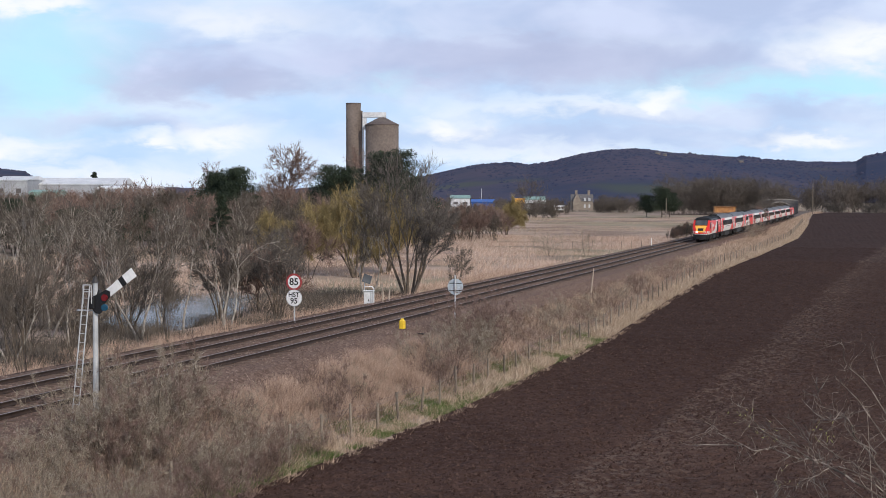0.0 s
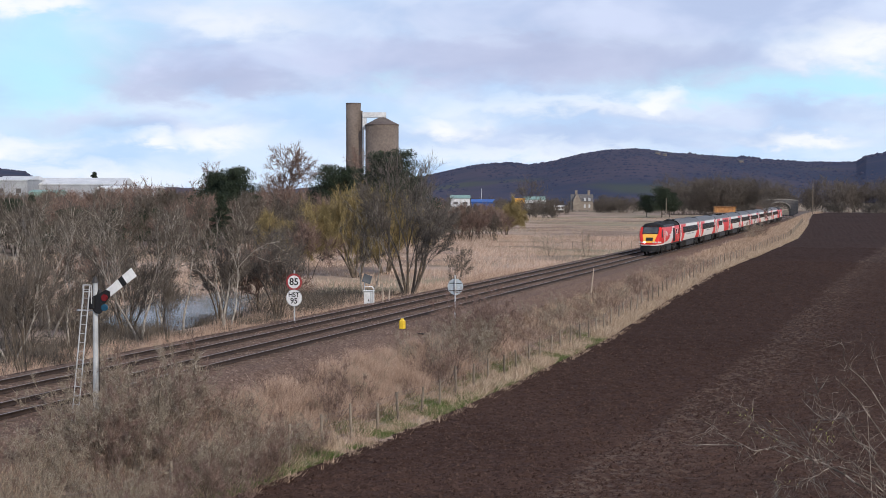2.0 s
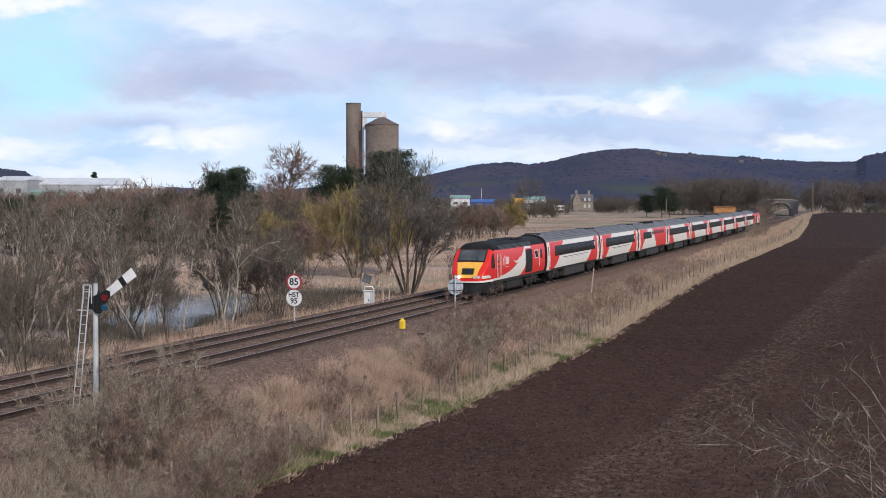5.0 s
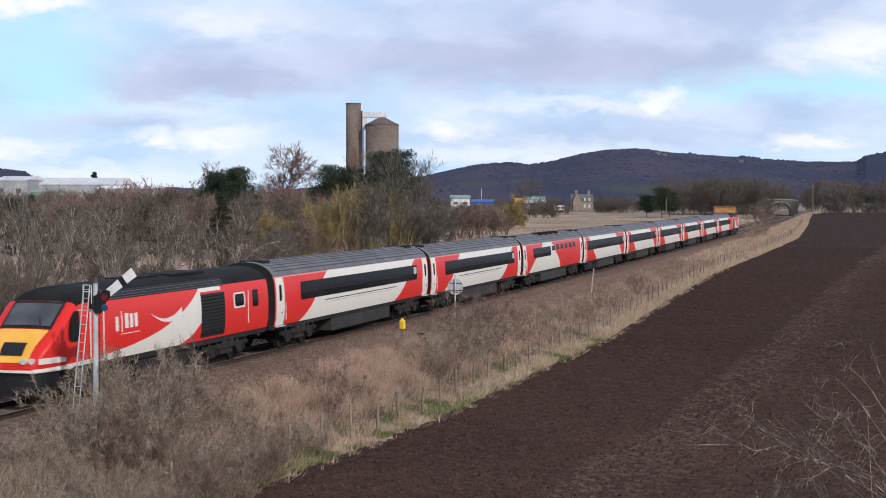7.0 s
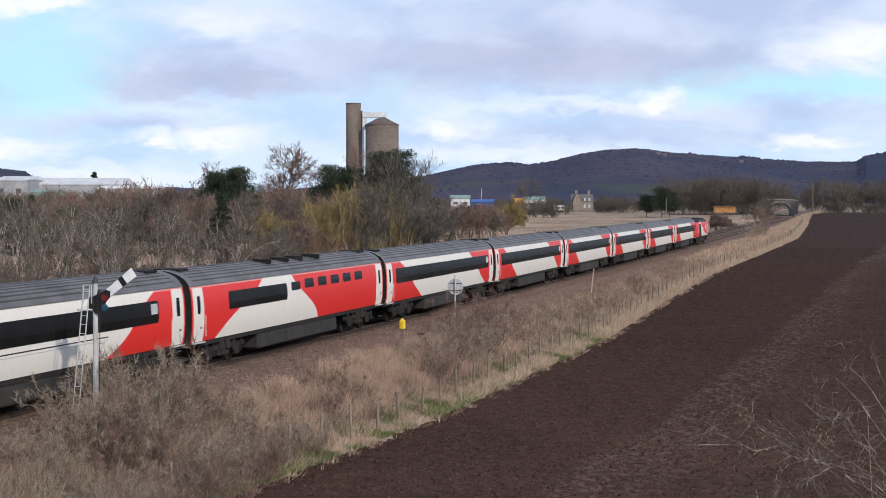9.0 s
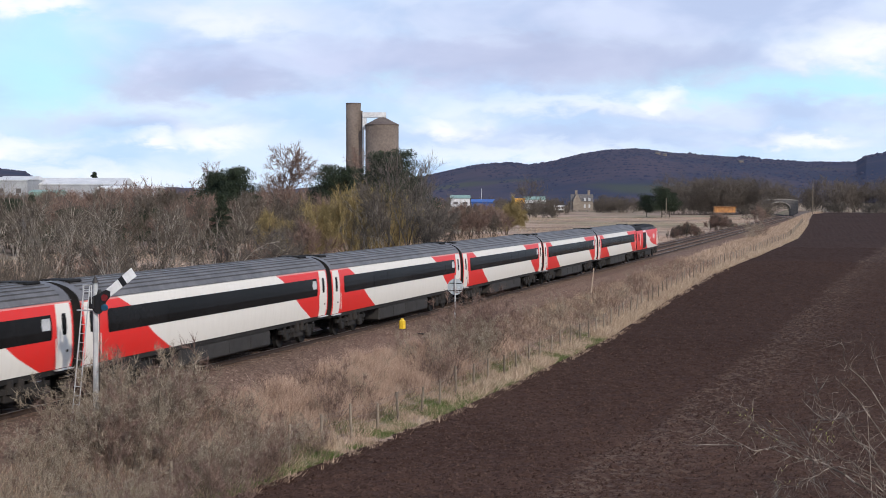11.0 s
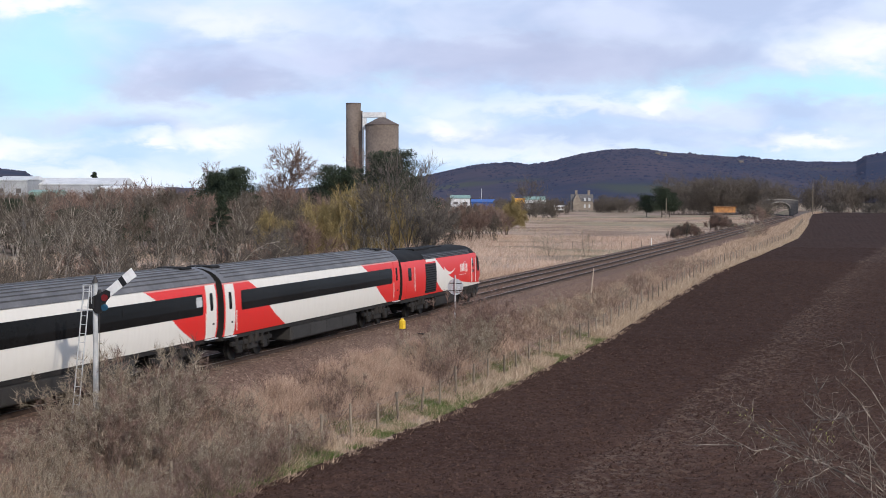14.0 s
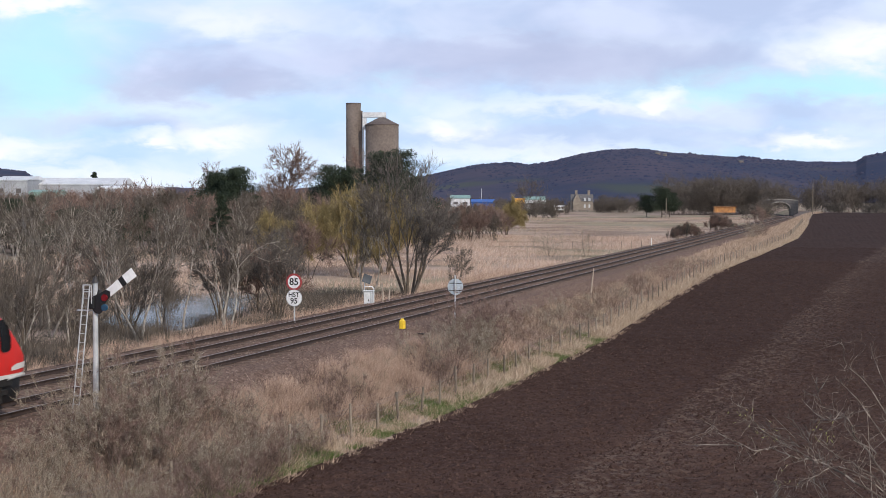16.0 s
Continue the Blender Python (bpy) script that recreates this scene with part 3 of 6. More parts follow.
def grow(rng, height, spread=0.5, stems=1, levels=3, kids=6, droop=0.0, lean=0.1, base_r=None, start=0.25, twig=0.012, ratio=0.5, curl=0.16, fine=8, fine_len=0.9, rise=0.12, dome=0.0):
    """Trunk, branches and fine twigs of a bare tree standing at the origin."""
    trunk, crown, twigs = [], [], []

    def shoot(p, d, length, r, level):
        steps = (5, 4, 3, 2, 2)[level]
        pts = [p.copy()]
        for i in range(steps):
            d = d + rng.normal(0, curl * (0.6 if level == 0 else 1.0), 3)
            d[2] += (rise if level else 0.12) - droop * (level >= 1) * (i + 0.5) * 0.4
            d = d / np.linalg.norm(d)
            q = pts[-1] + d * length / steps
            q[2] = max(q[2], 0.15)
            r0, r1 = r * (1 - 0.8 * i / steps), r * (1 - 0.8 * (i + 1) / steps)
            (trunk if level == 0 else crown).append([*pts[-1], *q, max(r0, twig * 0.8), max(r1, twig * 0.6)])
            pts.append(q)
        if level >= 1 or stems > 3:
            for k in range(fine if level >= levels - 1 else fine // 2):
                f = rng.uniform(0.25, 1.0) * steps
                i = min(int(f), steps - 1)
                o = pts[i] + (pts[i + 1] - pts[i]) * (f - i)
                ax = pts[i + 1] - pts[i]
                v = ax / max(np.linalg.norm(ax), 1e-6) * 0.8 + rng.normal(0, 0.45, 3)
                v[2] += rise * 2 - droop * 2.2
                v = v / np.linalg.norm(v) * fine_len * rng.uniform(0.4, 1.2)
                e = o + v
                e[2] = max(e[2], 0.05)
                twigs.append([*o, *e])
        if level + 1 >= levels:
            return
        count = kids if level == 0 else max(2, int(kids * (0.75 if level == 1 else 0.55)))
        for k in range(count):
            f = start + (1 - start) * (k + rng.random()) / count if level == 0 else 0.2 + 0.8 * (k + rng.random()) / count
            f = min(f, 0.98)
            i = min(int(f * steps), steps - 1)
            o = pts[i] + (pts[i + 1] - pts[i]) * (f * steps - i)
            ax = pts[i + 1] - pts[i]
            ax = ax / max(np.linalg.norm(ax), 1e-6)
            side = np.cross(ax, rng.normal(0, 1, 3))
            side /= max(np.linalg.norm(side), 1e-6)
            d2 = ax * (1 - spread) + side * spread * rng.uniform(0.7, 1.3)
            d2[2] += rise
            shape = 1.15 - 0.5 * f if not dome else (1.0 + dome * math.sin(math.pi * f) - 0.55 * f)
            shoot(o, d2 / np.linalg.norm(d2), length * ratio * rng.uniform(0.75, 1.15) * shape, max(r * (1 - 0.7 * f) * 0.55, twig), level + 1)

    for k in range(stems):
        a = k * 6.28 / stems + rng.uniform(-0.6, 0.6)
        tilt = lean if stems == 1 else lean + rng.uniform(0.05, 0.25)
        d = np.array([math.cos(a) * tilt, math.sin(a) * tilt, 1.0])
        h = height * (1 if k == 0 else rng.uniform(0.7, 0.98))
        r = (base_r or height * 0.016) * (1 if stems == 1 else 0.75)
        out = 0.12 if stems > 1 else 0.0
        shoot(np.array([math.cos(a) * out, math.sin(a) * out, -0.25]), d / np.linalg.norm(d), h * 0.9, r, 0)
    return np.array(trunk), np.array(crown), np.array(twigs)


def twig_mesh(name, segs, w, mat, rng):
    """Each fine twig is one slim tapering blade."""
    P, Q = segs[:, :3], segs[:, 3:6]
    D = Q - P
    side = np.cross(D, rng.normal(0, 1, P.shape))
    side /= np.maximum(np.linalg.norm(side, axis=1, keepdims=True), 1e-6)
    V = np.stack([P - side * w, P + side * w, Q], 1).reshape(-1, 3)
    return fast_mesh(name, V, np.arange(len(V)).reshape(-1, 3), mat)


def fork(rng, height, width, stems=1, levels=5, angle=0.5, keep=0.76, side=0.6, curl=0.10, up=0.06, droop=0.0, base_r=0.12, thin=0.008, bole=0.2, lean=0.12, tips=5, tip_len=0.7, strands=0):
    """A bare tree that forks again and again, fitted to its height and crown width."""
    trunks, crown, twigs = [[] for _ in range(stems)], [], []

    def unit(v):
        return v / max(np.linalg.norm(v), 1e-6)

    def aside(d, a):
        v = unit(np.cross(d, rng.normal(0, 1, 3)))
        return unit(d * math.cos(a) + v * math.sin(a))

    def shoot(p, d, length, r, level, stem):
        steps = 3 if level else 4
        for i in range(steps):
            d = d + rng.normal(0, curl, 3)
            d[2] += up - droop * level * 0.05
            d = unit(d)
            q = p + d * length / steps
            r1 = r * (0.90 if level else 0.86)
            (crown if level else trunks[stem]).append([*p, *q, max(r, thin), max(r1, thin * 0.8)])
            p, r = q, r1
            if level + 1 < levels and (i > 0 or level) and rng.random() < side:
                shoot(p, aside(d, angle * rng.uniform(0.9, 1.5)), length * keep * rng.uniform(0.65, 1.0), r * 0.55, level + 1, stem)
            if level >= 2:
                for k in range(tips if level == levels - 1 else tips // 3):
                    v = aside(d, rng.uniform(0.2, 0.9)) * tip_len * rng.uniform(0.4, 1.2)
                    e = p + v
                    twigs.append([*p, *e])
                    for j in range(strands):
                        fall = p + np.array([v[0] * 0.8, v[1] * 0.8, -tip_len * rng.uniform(0.3, 1.4)]) + rng.normal(0, 0.10, 3) * tip_len
                        twigs.append([*p, *fall])
        if level + 1 < levels:
            for k in range(2):
                shoot(p, aside(d, angle * rng.uniform(0.5, 1.1)), length * keep * rng.uniform(0.8, 1.1), r * 0.75, level + 1, stem)

    for k in range(stems):
        a = k * 6.28 / stems + rng.uniform(-0.7, 0.7)
        t = 0.04 if stems == 1 else lean * rng.uniform(0.5, 1.5)
        o = 0.0 if stems == 1 else 0.02 * height
        shoot(np.array([math.cos(a) * o, math.sin(a) * o, 0.0]), unit(np.array([math.cos(a) * t, math.sin(a) * t, 1.0])), bole * height * rng.uniform(0.9, 1.15), base_r, 0, k)
    every = np.concatenate([np.array(v)[:, 3:6] for v in (*trunks, crown)])
    fz = height / np.percentile(every[:, 2], 99.5)
    fx = max(width / 2 / np.percentile(np.hypot(every[:, 0], every[:, 1]), 97), fz / 1.3)

    def fit(v):
        v = np.array(v)
        v[:, 0:6] *= np.array([fx, fx, fz] * 2)
        v[:, 2] = np.where(v[:, 2] < 0.001, -0.25, v[:, 2])
        v[:, 5] = np.maximum(v[:, 5], 0.1)
        return v
    fine = np.array(twigs)
    run = fine[:, 3:6] - fine[:, 0:3]
    fine[:, 0:3] *= np.array([fx, fx, fz])
    fine[:, 3:6] = fine[:, 0:3] + run * 1.15
    return [fit(v) for v in trunks], fit(crown), fine


def make_fork(seed, bark, twig_mat, tw, limb="", **how):
    rng = np.random.default_rng(seed)
    trunks, crown, fine = fork(rng, **how)
    name = "stem" if len(trunks) > 1 else "trunk"
    boles = [sticks_mesh(name, v, M[bark], 5) for v in trunks]
    return *boles, sticks_mesh("crown", crown, M[limb or twig_mat], 3), twig_mesh("fine_growth", fine, tw, M[twig_mat], rng)


def make_bush(seed, bark, twig_mat, tw=0.007, **how):
    rng = np.random.default_rng(seed)
    trunk, crown, fine = grow(rng, **how)
    return sticks_mesh("stem_growth", trunk, M[bark], 4), sticks_mesh("crown", crown, M[twig_mat], 3), twig_mesh("fine_growth", fine, tw, M[twig_mat], rng)


def plant(name, meshes, x, y, z=None, turn=0.0, size=1.0, label="", category="tree", group=""):
    z = ground_at(x, y) if z is None else z
    t = new(name)
    t.matrix_world = Matrix.Translation((x, y, z)) @ Matrix.Rotation(turn, 4, "Z") @ Matrix.Diagonal((size, size, size, 1))
    tagged(t, label, category, group)
    for me in meshes:
        ob = part(me.name.split(".")[0], me, t)
        if ob.name.startswith(("stem_growth", "fine_growth")):
            tagged(ob, kind="stuff")
    return t


def needle_cloud(rng, clumps, count, size, mat):
    """Many small leaf blades in uneven clumps. clumps: centre and radii rows."""
    C = np.array(clumps)
    pick = rng.integers(0, len(C), count)
    v = rng.normal(0, 1, (count, 3))
    v /= np.linalg.norm(v, axis=1, keepdims=True)
    v *= rng.random((count, 1)) ** 0.45
    P = C[pick, :3] + v * C[pick, 3:6]
    d1, d2 = rng.normal(0, 1, (count, 3)), rng.normal(0, 1, (count, 3))
    d1 *= size / np.linalg.norm(d1, axis=1, keepdims=True)
    d2 *= size * 0.45 / np.linalg.norm(d2, axis=1, keepdims=True)
    V = np.stack([P - d1, P + d2, P + d1], 1).reshape(-1, 3)
    return fast_mesh("foliage", V, np.arange(count * 3).reshape(-1, 3), mat)


def make_conifer(seed, height, width, count=5000, base=0.15, size=0.22, point=False):
    rng = np.random.default_rng(seed)
    trunk = np.array([[0, 0, -0.2, 0, 0, height * 0.5, height * 0.022, height * 0.012], [0, 0, height * 0.5, 0, 0, height * 0.95, height * 0.012, 0.02]])
    limbs, clumps = [], []
    for k in range(26):
        f = base + (1 - base) * (k + 0.5) / 26
        w = width * (1 - f if point else (0.55 + 0.45 * math.sin(math.pi * min(1, f * 1.05)))) * rng.uniform(0.55, 1.1) * 0.5
        a = k * 2.4 + rng.uniform(-0.5, 0.5)
        tip = np.array([math.cos(a) * w, math.sin(a) * w, height * f + w * 0.15])
        limbs.append([0, 0, height * f * 0.95, *tip, height * 0.006, 0.015])
        r = width * (0.10 if point else 0.19) * rng.uniform(0.7, 1.3)
        clumps.append([*tip, r, r, r * 0.55])
        clumps.append([*(tip * [0.45, 0.45, 1]), r, r, r * 0.6])
    return (sticks_mesh("trunk", trunk, M["bark"], 6), sticks_mesh("crown", np.array(limbs), M["bark"], 3), needle_cloud(rng, clumps, count, size, M["needles"]))


TREES = {
    "birch": [make_fork((220, 217, 215, 221, 213)[k], "birch_bark", "twig_brown", 0.010, "birch_bark", height=8.0, width=4.0 + 0.6 * k, stems=1 + k % 3, levels=5, angle=0.46, keep=0.72, side=0.35, curl=0.20, up=0.06, base_r=0.085, thin=0.012, bole=0.36, lean=0.3, tips=4, tip_len=0.7) for k in range(5)],
    "stems": [make_fork(20 + k, "bark", "twig_brown", 0.009, height=6.0, width=4.6, stems=7, levels=4, angle=0.36, keep=0.66, side=0.4, curl=0.10, up=0.08, base_r=0.045, thin=0.009, bole=0.42, lean=0.32, tips=4, tip_len=0.55) for k in range(2)],
    "scrub": [make_fork((207, 223, 212, 220)[k], "bark", "twig_brown", 0.020, height=7.0, width=(5.2, 6.6, 4.6, 7.0)[k], stems=(2, 1, 3, 2)[k], levels=4 if k != 1 else 5, angle=0.46, keep=0.76, side=0.55, curl=0.14, up=0.05, base_r=0.09, thin=0.014, bole=(0.17, 0.2, 0.16, 0.15)[k], lean=0.34, tips=5, tip_len=0.9) for k in range(4)],
    "red_scrub": [make_fork((209, 219, 204)[k], "bark", "twig_red", 0.022, height=6.0, width=(6.6, 5.2, 7.4)[k], stems=3, levels=4, angle=0.50, keep=0.76, side=0.55, curl=0.14, up=0.03, base_r=0.06, thin=0.014, bole=0.13, lean=0.5, tips=5, tip_len=0.9) for k in range(3)],
    "alder": [make_fork(207 + k, "bark", "twig_dark", 0.011, height=10.0, width=7.6, stems=6, levels=5, angle=0.36, keep=0.74, side=0.62, curl=0.08, up=0.02, base_r=0.13, thin=0.010, bole=0.22, lean=0.46, tips=3, tip_len=0.55) for k in range(2)],
    "willow": [make_fork((206, 222)[k], "bark", "twig_gold", 0.015, height=7.0, width=7.6, stems=5, levels=4, angle=0.52, keep=0.74, side=0.75, curl=0.12, up=0.02, droop=0.25, base_r=0.12, thin=0.012, bole=0.20, lean=0.6, tips=9, tip_len=0.7, strands=1) for k in range(2)],
    "dome_willow": [make_fork(222, "bark", "twig_gold", 0.030, height=7.0, width=7.6, stems=3, levels=4, angle=0.7, keep=0.74, side=0.8, curl=0.12, up=0.0, droop=0.3, base_r=0.16, thin=0.02, bole=0.11, lean=0.5, tips=9, tip_len=0.9, strands=2)],
    "tall": [make_fork((202, 220)[k], "bark", "twig_red", 0.026, height=15.0, width=11.0, stems=1, levels=6, angle=0.60, keep=0.76, side=0.5, curl=0.14, up=0.03, base_r=0.36, thin=0.030, bole=0.34, tips=3, tip_len=0.8) for k in range(2)],
    "thorn": [make_bush(80 + k, "bark", "twig_grey", 0.0040, height=3.0, spread=0.62, stems=8, levels=4, kids=4, lean=0.5, base_r=0.018, start=0.08, ratio=0.42, twig=0.006, curl=0.26, fine=8, fine_len=0.28, rise=0.12) for k in range(3)],
    "thorn_red": [make_bush(90 + k, "bark", "twig_red", 0.0040, height=2.4, spread=0.62, stems=8, levels=4, kids=4, lean=0.5, base_r=0.015, start=0.06, ratio=0.42, twig=0.006, curl=0.26, fine=8, fine_len=0.26, rise=0.12) for k in range(2)],
    "pine": [make_conifer(100, 11, 8, 20000, 0.38, 0.21), make_conifer(101, 9, 8, 18000, 0.25, 0.21)],
    "spruce": [make_conifer(110, 6, 4.0, 10000, 0.03, 0.16, True)],
}
LABELS = {
    "birch": ("birch_tree", "slender bare birch with pale grey bark on the pond bank"),
    "stems": ("stem_clump", "clump of slim pale bare stems beside the track"),
    "scrub": ("bare_tree", "bare brown multi-stemmed tree in winter scrub"),
    "red_scrub": ("shrub", "bare reddish brown thicket shrub"),
    "alder": ("alder_tree", "bare dark alder with spreading fine branches by the track"),
    "dome_willow": ("willow_tree", "lone yellow domed willow on the far meadow"),
    "willow": ("willow_tree", "golden yellow weeping willow with drooping twigs"),
    "tall": ("tall_tree", "tall bare broadleaf tree with a rounded crown"),
    "thorn": ("thorn_bush", "bare grey brown thorn bush on the bank"),
    "thorn_red": ("bramble", "reddish brown dead bramble on the bank"),
    "pine": ("pine_tree", "dark green pine with dense clumped needles"),
    "spruce": ("spruce_tree", "dark green young conifer in the scrub"),
}


def put_tree(kind, x, y, height, k=0, z=None, label=None):
    base = {"birch": 8, "stems": 6, "scrub": 7, "red_scrub": 6, "alder": 10, "willow": 7, "dome_willow": 7, "tall": 15, "thorn": 2.2, "thorn_red": 1.65, "pine": 10, "spruce": 6}[kind]
    nm, lab = LABELS[kind]
    return plant(nm, TREES[kind][k % len(TREES[kind])], x, y, z, (x * 7.3 + y * 3.1) % 6.28, height / base, label or lab, "bush" if "thorn" in kind or kind == "red_scrub" else "tree")


def build_trees():
    rng = np.random.default_rng(21)
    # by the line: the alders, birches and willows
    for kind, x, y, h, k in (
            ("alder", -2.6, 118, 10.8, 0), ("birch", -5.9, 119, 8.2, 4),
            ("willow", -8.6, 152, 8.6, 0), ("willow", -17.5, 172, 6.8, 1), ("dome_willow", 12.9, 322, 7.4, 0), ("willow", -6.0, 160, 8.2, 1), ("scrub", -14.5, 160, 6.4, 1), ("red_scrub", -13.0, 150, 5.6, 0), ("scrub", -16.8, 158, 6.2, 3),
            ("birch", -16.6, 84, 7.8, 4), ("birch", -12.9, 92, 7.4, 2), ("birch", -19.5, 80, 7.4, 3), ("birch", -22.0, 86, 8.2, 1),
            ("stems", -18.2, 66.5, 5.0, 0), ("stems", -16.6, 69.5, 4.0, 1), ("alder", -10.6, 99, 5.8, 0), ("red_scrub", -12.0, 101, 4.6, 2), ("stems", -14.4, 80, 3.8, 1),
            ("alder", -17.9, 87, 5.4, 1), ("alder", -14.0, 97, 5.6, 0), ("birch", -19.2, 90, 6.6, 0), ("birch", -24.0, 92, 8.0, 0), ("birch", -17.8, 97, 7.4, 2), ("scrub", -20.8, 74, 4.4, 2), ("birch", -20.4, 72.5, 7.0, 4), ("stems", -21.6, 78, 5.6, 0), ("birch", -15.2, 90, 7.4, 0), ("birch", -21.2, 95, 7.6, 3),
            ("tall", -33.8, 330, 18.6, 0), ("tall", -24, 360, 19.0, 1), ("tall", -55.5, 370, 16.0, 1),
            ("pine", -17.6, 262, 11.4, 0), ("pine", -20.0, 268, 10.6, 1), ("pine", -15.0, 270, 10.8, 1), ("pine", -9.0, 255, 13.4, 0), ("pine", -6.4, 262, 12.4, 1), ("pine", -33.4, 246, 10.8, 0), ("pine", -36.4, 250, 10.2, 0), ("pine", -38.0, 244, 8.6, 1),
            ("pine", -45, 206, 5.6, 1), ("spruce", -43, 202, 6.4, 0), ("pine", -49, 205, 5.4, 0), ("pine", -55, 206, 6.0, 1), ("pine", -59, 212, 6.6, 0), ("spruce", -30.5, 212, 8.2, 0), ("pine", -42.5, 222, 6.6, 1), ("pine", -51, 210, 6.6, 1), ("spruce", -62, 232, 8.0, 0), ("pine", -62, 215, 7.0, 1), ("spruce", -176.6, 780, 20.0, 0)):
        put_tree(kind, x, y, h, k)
    # scattered trees on the meadow behind the pond
    for k in range(10):
        y = rng.uniform(165, 235)
        x = y * rng.uniform(-0.30, -0.10)
        put_tree(("scrub", "birch", "birch", "red_scrub")[k % 4], x, y, rng.uniform(4.0, 7.0), k)
    for k in range(8):
        y = rng.uniform(118, 150)
        x = y * rng.uniform(-0.28, -0.215)
        put_tree("birch", x, y, rng.uniform(6.0, 8.0), k)
    # the close brown wood beyond, uneven in height
    for k in range(120):
        y = rng.uniform(238, 330)
        q = rng.uniform(-0.31, -0.05)
        h = 7.4 + 1.3 * float(rough(q * 60, y / 30, 1.0, 4)) + rng.uniform(-1.4, 1.2)
        put_tree(("scrub", "red_scrub", "red_scrub", "scrub", "birch", "red_scrub", "scrub")[k % 7], y * q, y, h, k)
    for k in range(18):
        y = rng.uniform(205, 240)
        put_tree(("scrub", "red_scrub")[k % 2], y * rng.uniform(-0.31, -0.22), y, rng.uniform(3.6, 7.0), k)
    for k in range(12):
        y = rng.uniform(196, 240)
        put_tree(("scrub", "red_scrub")[k % 2], y * rng.uniform(-0.115, -0.055), y, rng.uniform(3.6, 6.6), k)
    for k in range(24):
        y = rng.uniform(270, 340)
        x = y * rng.uniform(-0.02, 0.035)
        put_tree(("scrub", "red_scrub")[k % 2], x, y, rng.uniform(4.2, 6.4), k)
    # banks of the pond
    for x, y, h, kind in ((-13.3, 100, 3.8, "scrub"), (-12.6, 106, 4.4, "red_scrub"), (-12.4, 112, 4.6, "scrub"), (-25.4, 98, 4.2, "scrub"), (-25, 108, 4.6, "red_scrub"), (-12.6, 120, 5.0, "scrub"), (-24.6, 118, 4.4, "scrub"), (-20, 86, 2.6, "thorn"), (-22, 92, 3.0, "thorn_red")):
        put_tree(kind, x, y, h, int(y))
    # the close brown wood beyond
    for k in range(150):
        y = rng.uniform(205, 320)
        x = y * rng.uniform(-0.31, -0.045)
        put_tree(("scrub", "red_scrub", "scrub", "red_scrub", "birch")[k % 5], x, y, rng.uniform(6.6, 8.2) + (y - 205) * 0.012 - (0.9 if x < -0.2 * y else 0), k)
    for k in range(22):
        y = rng.uniform(270, 340)
        x = y * rng.uniform(-0.02, 0.035)
        put_tree(("scrub", "red_scrub")[k % 2], x, y, rng.uniform(4.2, 6.4), k)
    # lone shrubs on the meadow and by the far rails
    for x, y, h, kind in ((19.0, 205, 3.4, "thorn"), (14.2, 205, 3.2, "thorn"), (0.9, 112, 3.5, "stems"), (104, 500, 4.6, "thorn"), (107, 505, 4.8, "thorn"), (101, 498, 3.8, "thorn"), (71, 345, 5.0, "red_scrub"), (73, 352, 5.4, "scrub"), (70.5, 358, 5.0, "scrub")):
        put_tree(kind, x, y, h)
    # close round bushes by the far rails
    for cx, cy, w, h, n in ((41.8, 266, 2.5, 2.9, 26), (57.8, 322, 2.4, 3.8, 24)):
        for k in range(n):
            u, v = rng.uniform(-1, 1), rng.uniform(-1, 1)
            put_tree(("scrub", "red_scrub")[k % 2], cx + u * w, cy + v * 2, h * (1 - 0.45 * u * u) * rng.uniform(0.8, 1.0), k)

    def bank(s, o, h, k):
        x, y, _ = along(np.array([float(s)]), np.array([float(o)]))
        put_tree("thorn_red" if k % 3 == 1 else "thorn", float(x[0]), float(y[0]), h, k)
    # bushes on the near bank
    for s, o, h, k in ((34, -5.0, 1.7, 1), (36, -6.0, 1.5, 0), (31.5, -6.4, 1.8, 1), (46, -5.6, 2.2, 0), (47.5, -6.4, 2.2, 1), (49, -5.4, 2.0, 2), (45, -6.6, 1.8, 1), (51, -6.2, 1.8, 0), (52.4, -5.9, 2.2, 2), (53.8, -6.2, 2.2, 0), (54.6, -5.6, 2.2, 2), (52.0, -6.6, 2.0, 3), (55.2, -5.0, 2.6, 1), (56.0, -5.6, 2.7, 4), (56.8, -5.1, 2.5, 1), (57.6, -5.8, 2.5, 4), (55.4, -6.2, 2.3, 1), (58.6, -5.4, 2.2, 4), (78, -5.4, 1.7, 0), (84, -6.4, 1.5, 1), (70, -6.6, 1.4, 2), (64, -6.0, 1.5, 1), (96, -6.5, 1.5, 0), (104, -6.4, 1.4, 1),
                       (245, -5.0, 2.8, 0), (250, -5.6, 2.6, 1), (252, -5.2, 2.6, 0), (254, -5.8, 2.4, 1), (248, -4.8, 2.6, 2)):
        bank(s, o, h, k)
    for k in range(44):
        bank(rng.uniform(28, 150), rng.uniform(-7.4, -4.2), rng.uniform(0.6, 1.15), k * 2 + 1)
    for s, o, h, k in ((17.3, -4.0, 1.9, 0), (16.7, -4.5, 2.2, 2), (18.0, -4.3, 2.2, 1), (17.6, -4.9, 2.3, 0), (18.8, -4.6, 2.5, 2), (19.4, -4.1, 2.7, 0), (20.2, -4.3, 2.9, 2), (21.0, -4.1, 2.7, 0), (21.8, -4.4, 2.7, 2), (22.6, -4.3, 2.2, 0), (20.6, -4.9, 2.8, 1)):
        bank(s, o, h, k)
    for k in range(26):
        bank(rng.uniform(8.5, 17), rng.uniform(-9.6, -4.6), rng.uniform(1.0, 1.6), k + 2)
